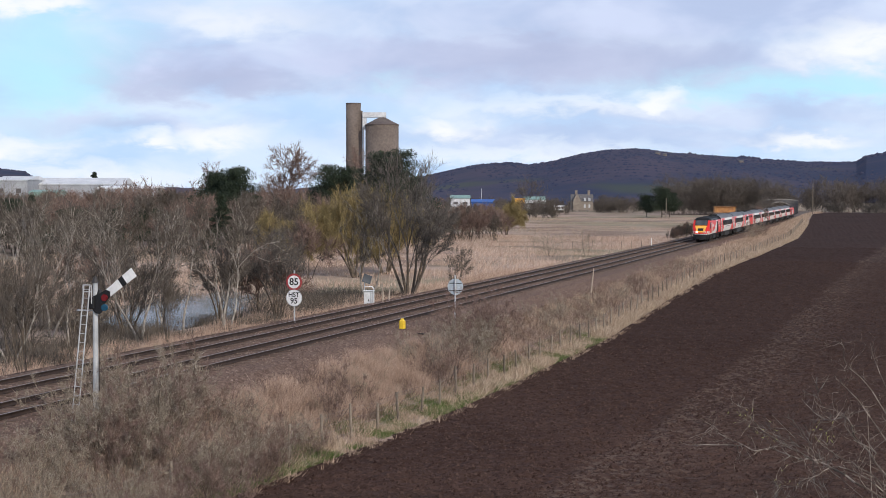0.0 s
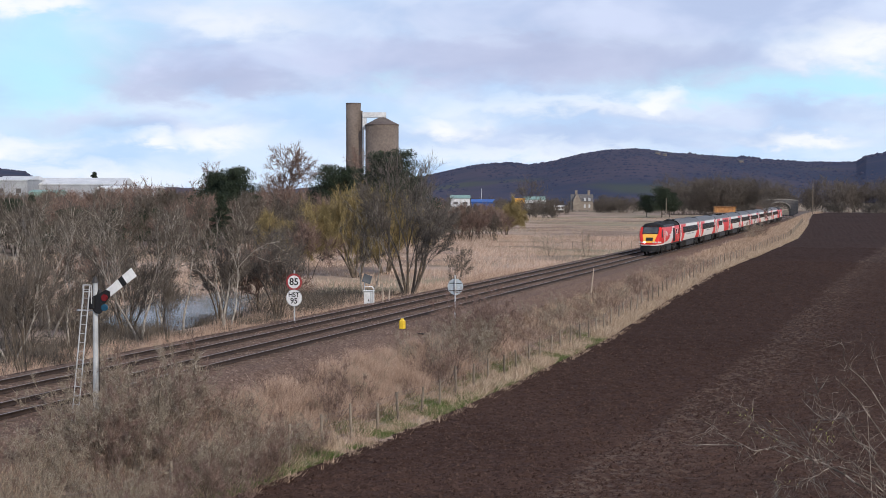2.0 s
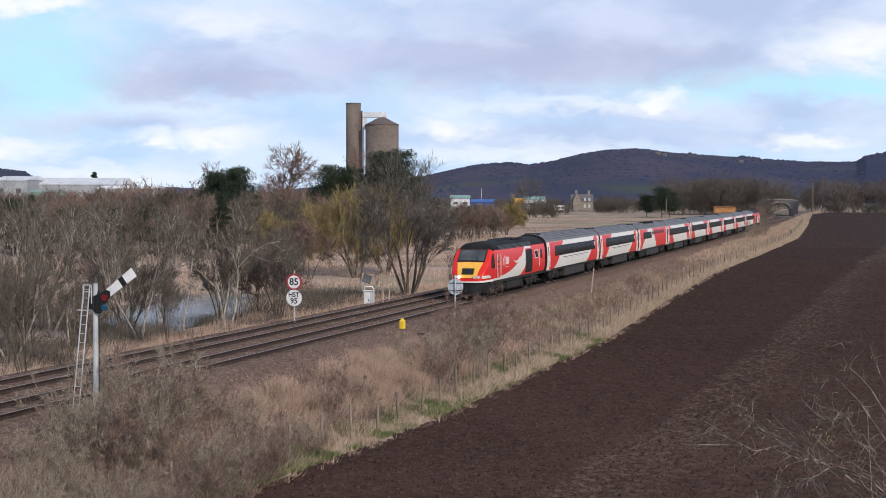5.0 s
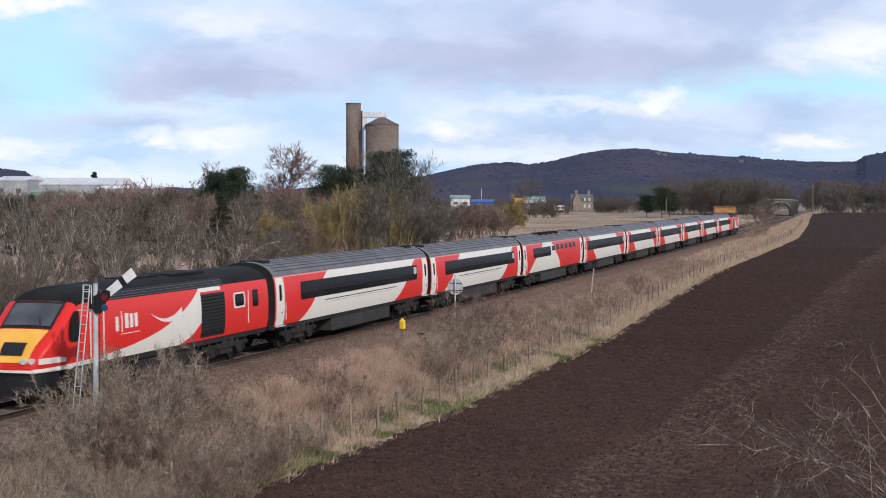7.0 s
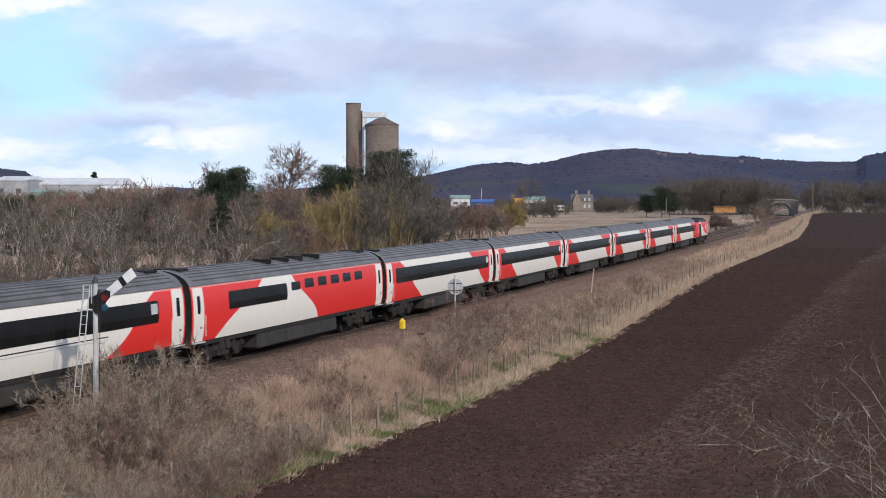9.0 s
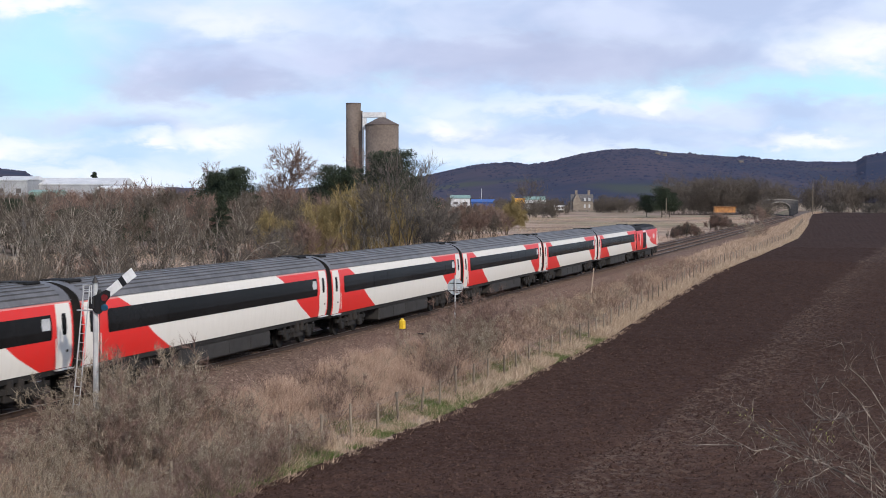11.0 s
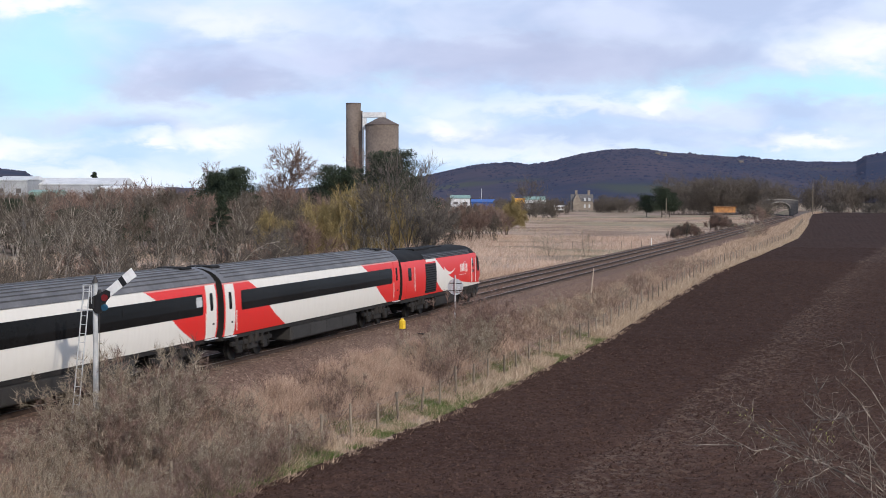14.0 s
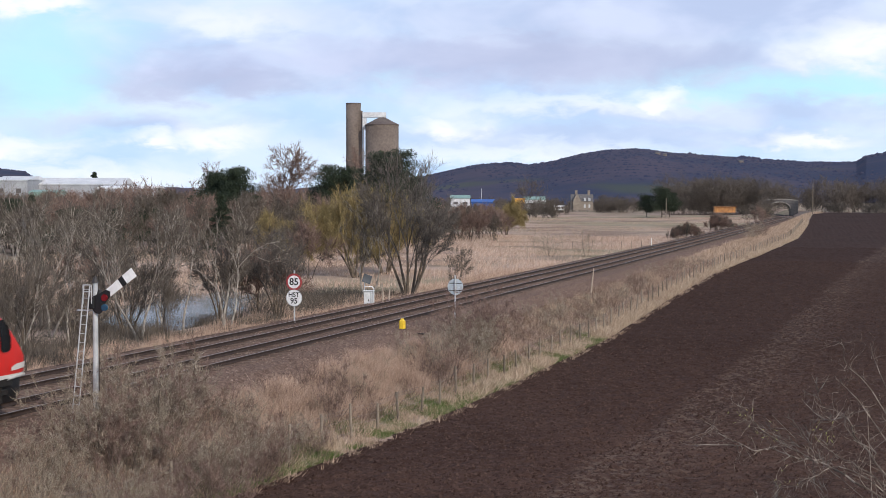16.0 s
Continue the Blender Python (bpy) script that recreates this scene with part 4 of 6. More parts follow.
    # the tangled thicket below the signal
    for k in range(50):
        s = rng.uniform(11.5, 28)
        o = rng.uniform(-8.4, -3.9)
        top = np.interp(s, [11, 15, 17.5, 21, 25, 28], [1.0, 1.5, 2.5, 2.4, 1.7, 1.2]) * np.interp(o, [-8.5, -5.5, -4], [0.75, 1.0, 0.95])
        bank(s, o, top * rng.uniform(0.75, 1.02), k)


build_trees()


def blades(name, mat, n, s_range, o_range, h_range, width, seed, label, clump=1.2, lean=0.35, keep=0.0, height=ground_z, o_bias=None):
    """A stand of single grass blades."""
    rng = np.random.default_rng(seed)
    s = rng.uniform(*s_range, n)
    o = rng.uniform(*o_range, n)
    o = true_o(s, o)
    x, y, _ = along(s, o)
    den = rough(x, y, clump, seed)
    ok = den + rng.normal(0, 0.25, n) > keep
    s, o, x, y, den = s[ok], o[ok], x[ok], y[ok], den[ok]
    n = len(s)
    z = height(s, o) - 0.03
    h = rng.uniform(*h_range, n) * (0.75 + 0.45 * den)
    a = rng.uniform(0, 6.28, n)
    wx, wy = np.cos(a) * width, np.sin(a) * width
    lx, ly = rng.normal(0.1, lean, n) * h, rng.normal(0, lean, n) * h
    V = np.stack([np.c_[x - wx, y - wy, z], np.c_[x + wx, y + wy, z], np.c_[x + lx, y + ly, z + h]], 1).reshape(-1, 3)
    g = new(name, fast_mesh(name, V, np.arange(n * 3).reshape(-1, 3), mat))
    return tagged(g, label, "grass", kind="stuff")


def build_grass():
    blades("dry_grass", M["dry_grass"], 100000, (8, 150), (-8.8, -3.8), (0.20, 0.60), 0.012, 1, "dry beige grass on the railway bank", 1.6, 0.55, keep=-0.35)
    blades("red_stalks", M["red_grass"], 150000, (22, 62), (-7.0, -3.9), (0.35, 0.95), 0.009, 2, "tall pinkish dead stalks on the railway bank", 1.5, 0.32, keep=-0.05)
    blades("pink_stalks", M["red_grass"], 70000, (26, 50), (-5.8, -3.9), (0.6, 1.15), 0.008, 22, "tall pale pinkish grass along the ballast edge", 1.3, 0.26, keep=0.0)
    blades("brown_stalks", M["twig_red"], 90000, (10, 150), (-7.5, -3.7), (0.25, 0.8), 0.008, 12, "brown dead weed stalks on the railway bank", 1.1, 0.35, keep=0.1)
    blades("green_grass", M["green_grass"], 150000, (10, 75), (-9.4, -6.6), (0.10, 0.30), 0.012, 3, "green grass growing along the fence foot", 1.9, 0.5, keep=-0.3)
    blades("field_edge_grass", M["pale_grass"], 110000, (44, 330), (-9.35, -8.1), (0.3, 0.62), 0.016, 4, "pale straw grass at the edge of the field", 2.5, 0.5, keep=-0.2)
    blades("edge_grass", M["pale_grass"], 9000, (10, 46), (-9.4, -8.0), (0.15, 0.42), 0.012, 44, "thin pale grass among green at the field edge", 1.2, 0.5, keep=0.0)
    blades("field_tufts", M["dry_grass"], 30000, (14, 140), (-9.9, -8.8), (0.12, 0.34), 0.013, 31, "ragged grass tufts creeping onto the tilled field", 0.9, 0.6, keep=0.35, height=field_z)
    blades("far_bank_grass", M["dry_grass"], 60000, (150, 460), (-9.0, -3.6), (0.3, 0.8), 0.03, 6, "dry beige grass on the distant railway bank", 3.0, keep=-0.5)
    blades("meadow_grass", M["reed"], 150000, (70, 280), (10, 80), (0.25, 0.85), 0.026, 7, "pale pinkish dead reed grass on the meadow", 7.0, 0.35, keep=-0.1)
    blades("far_meadow_grass", M["dry_grass"], 90000, (240, 640), (12, 230), (0.15, 0.5), 0.06, 17, "pale dead grass on the far meadow", 23.0, 0.6, keep=-0.1)
    blades("trackside_grass", M["red_grass"], 80000, (5, 140), (6.9, 13), (0.25, 0.75), 0.012, 8, "reddish dry grass beside the far track", 2.0, keep=-0.2)
    blades("thicket_floor", M["twig_brown"], 110000, (20, 96), (10, 34), (0.3, 1.1), 0.016, 9, "russet undergrowth under the bare trees", 3.0, keep=-0.1)


build_grass()

# ---------------------------------------------------------------- distance


# crown colours carry the blue haze of the distance, as the hill does
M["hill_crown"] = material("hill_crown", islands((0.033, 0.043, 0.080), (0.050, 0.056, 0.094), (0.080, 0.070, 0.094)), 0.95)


def build_hills():
    """Two wooded ridges behind the valley, as rolling sheets."""
    def ridge(name, dist, depth, az0, az1, profile, mat, label, bump):
        az = np.linspace(az0, az1, 900)
        rows = np.linspace(0, 1, 40)
        rng = np.random.default_rng(3)
        crest = np.interp(az, [p[0] for p in profile], [p[1] for p in profile]) * dist + 4.4
        V = []
        for r in rows:
            d = dist - depth * (1 - r)
            z = -6 + (crest + 6) * (math.sin(r * math.pi / 2) ** 0.9)
            z = z + bump * rng.uniform(0, 1, len(az)) * (0.12 + 0.88 * (r > 0.9)) + (crest + 6) * 0.10 * rough(az * 14, np.full_like(az, r * 2.2), 1.0, 2) * math.sin(r * math.pi)
            V.append(np.c_[np.sin(az) * d, np.cos(az) * d, z])
        V.append(np.c_[np.sin(az) * (dist + 60), np.cos(az) * (dist + 60), np.full_like(az, -8)])
        m = len(az)
        i = np.arange(len(V) * m).reshape(-1, m)
        q = np.stack([i[:-1, :-1], i[:-1, 1:], i[1:, 1:], i[1:, :-1]], -1).reshape(-1, 4)
        h = new(name, fast_mesh(name, np.concatenate(V), q, mat))
        h.data.polygons.foreach_set("use_smooth", [True] * len(h.data.polygons))
        tagged(h, label, "hill", kind="structure")
        G = np.stack(V[:-1])

        def on(a, r):
            i, j = int(round(r * (len(rows) - 1))), int(np.argmin(abs(az - a)))
            return G[i, j]
        return on
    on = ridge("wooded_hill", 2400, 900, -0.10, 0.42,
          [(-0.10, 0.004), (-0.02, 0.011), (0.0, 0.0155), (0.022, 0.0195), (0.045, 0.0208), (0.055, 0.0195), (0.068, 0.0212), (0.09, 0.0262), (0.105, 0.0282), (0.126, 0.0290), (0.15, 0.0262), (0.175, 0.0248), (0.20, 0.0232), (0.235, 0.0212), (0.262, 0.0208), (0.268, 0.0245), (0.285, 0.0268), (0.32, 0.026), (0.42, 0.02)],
          M["hill"], "long wooded hill, dark purple brown in winter, blue haze in its colour", 1.0)
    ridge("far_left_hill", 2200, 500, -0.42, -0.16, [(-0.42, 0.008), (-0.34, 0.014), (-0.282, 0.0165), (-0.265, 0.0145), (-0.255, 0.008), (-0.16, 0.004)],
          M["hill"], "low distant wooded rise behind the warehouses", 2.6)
    # crowns along the skyline and down the slope
    rng = np.random.default_rng(61)
    P, R = [], []
    for k in range(1100):
        a = rng.uniform(-0.02, 0.33)
        big = 1.0 + 1.6 * math.exp(-((a - 0.159) / 0.004) ** 2) + 2.0 * math.exp(-((a - 0.195) / 0.008) ** 2) + 1.2 * math.exp(-((a - 0.285) / 0.02) ** 2) + 1.0 * math.exp(-((a - 0.063) / 0.003) ** 2)
        P.append(on(a, rng.uniform(0.90, 1.0)) - np.array([0, 0, 2.0]))
        R.append(rng.uniform(1.6, 3.0) * big ** 0.7)
    for k in range(7500):
        a, r = rng.uniform(-0.02, 0.33), rng.uniform(0.2, 0.95)
        if rough(a * 30, r * 2.4, 1.0, 9) > 0.62:
            continue
        R.append(rng.uniform(3.0, 6.0))
        P.append(on(a, r) - np.array([0, 0, 0.84 * R[-1] + 2.5 * (r > 0.85)]))
    P, R = np.array(P), np.array(R)
    n, m = len(P), 6
    turn = rng.uniform(0, 6.28, (n, 1)) + np.arange(m) * 6.2832 / m
    low, mid = rng.uniform(0.9, 1.2, (n, m)), rng.uniform(0.6, 0.95, (n, m))
    V = np.zeros((n, 2 * m + 1, 3))
    V[:, :m] = P[:, None] + R[:, None, None] * np.stack([np.cos(turn) * low, np.sin(turn) * low, np.full((n, m), -0.7)], -1)
    V[:, m:2 * m] = P[:, None] + R[:, None, None] * np.stack([np.cos(turn) * mid, np.sin(turn) * mid, rng.uniform(0.35, 0.75, (n, m))], -1)
    V[:, 2 * m] = P + R[:, None] * np.c_[rng.normal(0, 0.15, (n, 2)), rng.uniform(0.85, 1.2, n)]
    F = []
    for k in range(m):
        j = (k + 1) % m
        F += [(k, j, m + j), (k, m + j, m + k), (m + k, m + j, 2 * m)]
    q = (np.arange(n)[:, None, None] * (2 * m + 1) + np.array(F)).reshape(-1, 3)
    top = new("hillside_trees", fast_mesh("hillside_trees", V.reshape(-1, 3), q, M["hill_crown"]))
    top.data.polygons.foreach_set("use_smooth", [True] * len(top.data.polygons))
    tagged(top, "dark bare tree crowns covering the long hill, tinted with blue haze", "woodland", kind="stuff")
    for a, r, w in ((0.1385, 0.62, 6), (0.143, 0.60, 4), (0.191, 0.58, 5)):
        p = on(a, r)
        t = empty("hill_house", Matrix.Translation(tuple(p)), "small white house high on the wooded hill", "house")
        part("wall", box("wall", M["house_stone"], -w / 2, w / 2, -4, 4, -3, 1.6), t)
        part("roof", mesh_of("roof", [(-w / 2 - .4, -4.4, 1.6), (w / 2 + .4, -4.4, 1.6), (w / 2 + .4, 0, 3.4), (-w / 2 - .4, 0, 3.4), (-w / 2 - .4, 4.4, 1.6), (w / 2 + .4, 4.4, 1.6)], [(0, 1, 2, 3), (3, 2, 5, 4), (0, 3, 4), (1, 5, 2)], M["slate"]), t)


FAR_TREE = [grow(np.random.default_rng(300 + k), height=9.0, spread=0.55, stems=3, levels=3, kids=6, lean=0.12, base_r=0.16, start=0.05, ratio=0.48, fine=11, fine_len=1.1, dome=0.8, curl=0.3) for k in range(3)]


def far_trees(name, label, seed, spots, mat, width):
    """Distant woods joined from whole small trees. spots: x, y, width, depth, height, count."""
    rng = np.random.default_rng(seed)
    out = []
    for x, y, w, d, h, n in spots:
        gz = ground_at(x, y)
        for k in range(n):
            tr, cr, fi = FAR_TREE[rng.integers(0, 3)]
            a, f = rng.uniform(0, 6.28), h * rng.uniform(0.55, 1.05) / 10
            R = np.array([[math.cos(a), -math.sin(a), 0], [math.sin(a), math.cos(a), 0], [0, 0, 1]]) * f
            o = np.array([x + rng.uniform(-w, w) / 2, y + rng.uniform(-d, d) / 2, gz])
            for segs, wd in ((tr, width * 1.6), (cr, width), (fi, width * 0.8)):
                P, Q = segs[:, :3] @ R.T + o, segs[:, 3:6] @ R.T + o
                sd = np.cross(Q - P, rng.normal(0, 1, P.shape))
                sd /= np.maximum(np.linalg.norm(sd, axis=1, keepdims=True), 1e-6)
                out.append(np.stack([P - sd * wd, P + sd * wd, Q], 1).reshape(-1, 3))
    V = np.concatenate(out)
    ob = new(name, fast_mesh(name, V, np.arange(len(V)).reshape(-1, 3), mat))
    return tagged(ob, label, "woodland", kind="stuff")


def build_far_woods():
    far_trees("valley_wood", "bare grey brown trees in a distant valley wood", 4,
              [(130, 745, 48, 40, 19.0, 110), (157, 720, 16, 40, 13, 24), (42, 740, 36, 30, 7.5, 34), (20, 620, 50, 20, 6.5, 36), (44, 760, 8, 10, 18, 3), (84, 800, 14, 10, 6, 10), (63, 800, 6, 10, 5, 5), (100, 800, 20, 20, 8, 14), (16, 860, 50, 20, 9, 40), (62, 860, 60, 20, 8.5, 46), (104, 840, 40, 20, 10, 32), (124, 598, 8, 10, 9, 9)], M["far_wood"], 0.055)
    far_trees("field_hedge", "bare trees behind the ploughed field", 6,
              [(163, 600, 40, 30, 13, 60), (205, 600, 60, 30, 14.5, 70), (148, 640, 12, 20, 9, 10)], M["far_wood"], 0.05)
    far_trees("low_hedge", "low dark hedge along the far edge of the field", 8, [(178, 540, 90, 6, 4.2, 60)], M["twig_dark"], 0.06)
    far_trees("left_wood", "reddish brown bare trees before the warehouses", 7,
              [(-72, 380, 22, 30, 12, 26), (-100, 370, 50, 40, 6.5, 40), (-52, 360, 60, 40, 8.5, 50), (-24, 340, 40, 40, 9, 40), (-90, 340, 60, 40, 6.5, 40)], M["twig_red"], 0.05)
    for x, y, h in ((91, 640, 13), (95, 645, 11), (86, 650, 10)):
        put_tree("pine", x, y, h, 1)


def build_silo():
    t = empty("grain_silo", Matrix.Translation((0, 600, 0)) @ Matrix.Identity(4), "tall brown concrete sugar silo with lift tower and bridge", "silo")
    def bear(px):
        return (px - 784) / 2723 * 600
    bm = bmesh.new()
    add_rod(bm, (bear(676), 0, -2), (bear(676), 0, 33.8), 6.45, 40)
    part("drum", bm_mesh("drum", bm, M["concrete"], True), t)
    part("drum_roof", rod("drum_roof", M["roof_felt"], (bear(676), 0, 33.82), (bear(676), 0, 36.6), 6.7, 40, 1.2), t)
    part("rim", rod("rim", M["roof_felt"], (bear(676), 0, 33.5), (bear(676), 0, 33.86), 6.62, 40), t)
    bm = bmesh.new()
    add_rod(bm, (bear(624.5), 4, -2), (bear(624.5), 4, 42.0), 2.9, 28)
    part("lift_tower", bm_mesh("lift_tower", bm, M["concrete"], True), t)
    part("stair_shaft", box("stair_shaft", M["concrete"], bear(631), bear(640.5), 2.0, 6.0, -2, 39.4, bevel=0.1), t)
    part("tower_cap", rod("tower_cap", M["roof_felt"], (bear(624.5), 4, 42.0), (bear(624.5), 4, 42.4), 3.0, 28), t)
    part("bridge", box("bridge", M["pale_steel"], bear(641), bear(683), 1.0, 3.6, 36.7, 38.7, bevel=0.08), t, "pale steel conveyor bridge")
    part("bridge_leg", box("bridge_leg", M["pale_steel"], bear(641), bear(648), 1.2, 3.4, 32.0, 36.7, bevel=0.08), t)
    part("chute", box("chute", M["white_paint"], bear(642), bear(644), 1.6, 3.2, 0, 32, bevel=0.05), t)


def shed(name, x0, x1, y, depth, z0, eave, ridge_, wall, roof, label, doors=0):
    t = empty(name, Matrix.Translation(((x0 + x1) / 2, y, z0)), label, "building")
    w = (x1 - x0) / 2
    part("wall", box("wall", M[wall], -w, w, 0, depth, 0, eave, bevel=0.05), t)
    v = [(-w - .3, -.4, eave + .01), (w + .3, -.4, eave + .01), (w + .3, depth / 2, ridge_), (-w - .3, depth / 2, ridge_), (-w - .3, depth + .4, eave + .01), (w + .3, depth + .4, eave + .01),
         (-w - .3, -.4, eave - .25), (w + .3, -.4, eave - .25)]
    part("roof", mesh_of("roof", v, [(0, 1, 2, 3), (3, 2, 5, 4), (6, 7, 1, 0), (0, 3, 4), (1, 5, 2)], M[roof]), t)
    for k in range(doors):
        cx = -w + (k + 0.5) * 2 * w / doors
        part("window", box("window", M["slate"], cx - 1.2, cx + 1.2, -0.06, 0.02, eave * 0.45, eave * 0.65), t)
    return t


def build_buildings():
    shed("warehouse", -205, -189, 700, 40, 2, 11.0, 13.0, "shed_wall", "pale_steel", "pale grey metal warehouse end wall", 2)
    shed("warehouse", -192, -150, 720, 30, 2, 9.3, 12.4, "shed_wall", "pale_steel", "long white metal warehouse behind scrub", 0)
    shed("warehouse", -155, -130, 690, 30, 2, 7.4, 8.6, "shed_wall", "white_paint", "low white flat-roofed warehouse", 0)
    shed("green_shed", -183, -170, 680, 16, 2, 5.5, 6.6, "green_steel", "green_steel", "low green metal shed", 0)
    shed("green_shed", 4, 14, 800, 20, -1, 6.0, 7.5, "pale_steel", "green_steel", "pale industrial shed with green roof", 2)
    shed("blue_shed", 14.5, 26, 780, 15, -1, 4.0, 5.4, "blue_paint", "blue_paint", "blue painted industrial shed", 0)
    shed("yellow_unit", 37, 42, 790, 6, -1, 5.8, 5.9, "yellow_paint", "yellow_paint", "small yellow industrial unit", 0)
    shed("green_shed", 43, 54, 810, 15, -1, 5.2, 6.8, "pale_steel", "green_steel", "pale shed with a green roof", 2)
    shed("caravan", 55, 62.5, 790, 3, -1.2, 2.2, 2.4, "white_paint", "white_paint", "long white static caravan", 4)
    shed("orange_container", 123.5, 133, 700, 3, -1.3, 2.7, 2.75, "orange_paint", "orange_paint", "rusty orange metal container beside the meadow", 0)
    # the farmhouse
    t = empty("farmhouse", Matrix.Translation((71.5, 790, -1.2)), "stone farmhouse with gables, dormers and chimneys", "house")
    part("wall", box("wall", M["house_stone"], -5.5, 5.5, 0, 8, 0, 4.6, bevel=0.05), t)
    v = [(-5.7, -.3, 4.6), (5.7, -.3, 4.6), (5.7, 4, 8.2), (-5.7, 4, 8.2), (-5.7, 8.3, 4.6), (5.7, 8.3, 4.6)]
    part("roof", mesh_of("roof", v, [(0, 1, 2, 3), (3, 2, 5, 4), (0, 3, 4), (1, 5, 2)], M["slate"]), t)
    v = [(-4.9, -1.6, 0), (-0.9, -1.6, 0), (-0.9, -1.6, 5), (-2.9, -1.6, 8.6), (-4.9, -1.6, 5), (-4.9, 3, 0), (-0.9, 3, 0), (-0.9, 3, 5), (-2.9, 3, 8.6), (-4.9, 3, 5)]
    part("gable_wing", mesh_of("gable_wing", v, [(0, 1, 2, 3, 4), (5, 9, 8, 7, 6), (1, 6, 7, 2), (0, 4, 9, 5), (2, 7, 8, 3), (3, 8, 9, 4)], M["house_stone"]), t)
    for x in (-2.9, 3.6):
        part("chimney", box("chimney", M["house_stone"], x - .6, x + .6, 3.4, 4.6, 7.0, 10.2, bevel=0.03), t)
    for x in (1.2, 3.6):
        part("window", box("window", M["grey_paint"], x - .45, x + .45, -0.08, 0.05, 1.2, 3.0), t)
        part("dormer", box("dormer", M["grey_paint"], x - .5, x + .5, -0.2, 2.5, 4.7, 6.3, bevel=0.03), t)
    # stone arch bridge where the line leaves the valley
    bx, by, ba, bz = (float(v) for v in line(612.0))
    t = empty("stone_bridge", Matrix.Translation((bx, by, bz)) @ Matrix.Rotation(ba - math.pi / 2, 4, "Z"), "old stone arch bridge over the railway", "bridge")
    c0, half, rise, crown_z, top_z = 1.7, 4.4, 2.6, 5.0, 5.8
    arc = [(c0 - half, -1.0)] + [(c0 - half * math.cos(k * math.pi / 14), crown_z - rise + rise * math.sin(k * math.pi / 14)) for k in range(15)] + [(c0 + half, -1.0)]
    ring = [(c0 - 7.5, -1.0)] + [(c0 - 7.5 + 15 * k / 14, top_z + 0.5 * math.sin(k * math.pi / 14)) for k in range(15)] + [(c0 + 7.5, -1.0)]
    m = len(arc)
    V = [(-x, y, z) for y in (0.0, 5.0) for row in (arc, ring) for x, z in row]
    F = []
    for k in range(m - 1):
        F += [(k, k + 1, m + k + 1, m + k), (2 * m + k, 3 * m + k, 3 * m + k + 1, 2 * m + k + 1), (k, 2 * m + k, 2 * m + k + 1, k + 1), (m + k, m + k + 1, 3 * m + k + 1, 3 * m + k)]
    part("wall", mesh_of("wall", V, F, M["slate"]), t)
    bm = bmesh.new()
    for a, b in zip(arc[1:-1], arc[2:-1]):
        add_rod(bm, (-a[0], -0.05, a[1] + 0.2), (-b[0], -0.05, b[1] + 0.2), 0.28, 6)
    part("arch_ring", bm_mesh("arch_ring", bm, M["pale_stone"]), t, "pale dressed stone arch ring")
    bm = bmesh.new()
    for a, b in zip(ring[1:-1], ring[2:-1]):
        add_rod(bm, (-a[0], 0.15, a[1]), (-b[0], 0.15, b[1]), 0.24, 6)
    part("coping", bm_mesh("coping", bm, M["pale_stone"]), t, "pale coping stones on the parapet")

    def pole(x, y, h, lab):
        p = empty("telegraph_pole", Matrix.Translation((x, y, ground_at(x, y))), lab, "pole")
        part("shaft", rod("shaft", M["fence_wood"] if h < 12 else M["white_paint"], (0, 0, -0.5), (0, 0, h), 0.14, 8, 0.10), p)
        part("cap", rod("cap", M["fence_wood"], (0, 0, h), (0, 0, h + 0.08), 0.12, 8, 0.05), p)
    pole(80, 552, 7.6, "grey wooden pole at the meadow edge")
    pole(96.3, 401, 7.8, "grey wooden pole on the bank beside the field")
    pole(20.8, 830, 13.0, "slim white mast among the sheds")


build_hills()
build_far_woods()
build_silo()
build_buildings()

# ---------------------------------------------------------------- lineside equipment


def facing(x, y, z, back=False):
    """A frame at a lineside spot: local x points away from the field across the line, y down the line."""
    j = int(np.argmin((TX - x) ** 2 + (TY - y) ** 2))
    return Matrix.Translation((x, y, z)) @ Matrix.Rotation(TA[j] - math.pi / 2, 4, "Z")


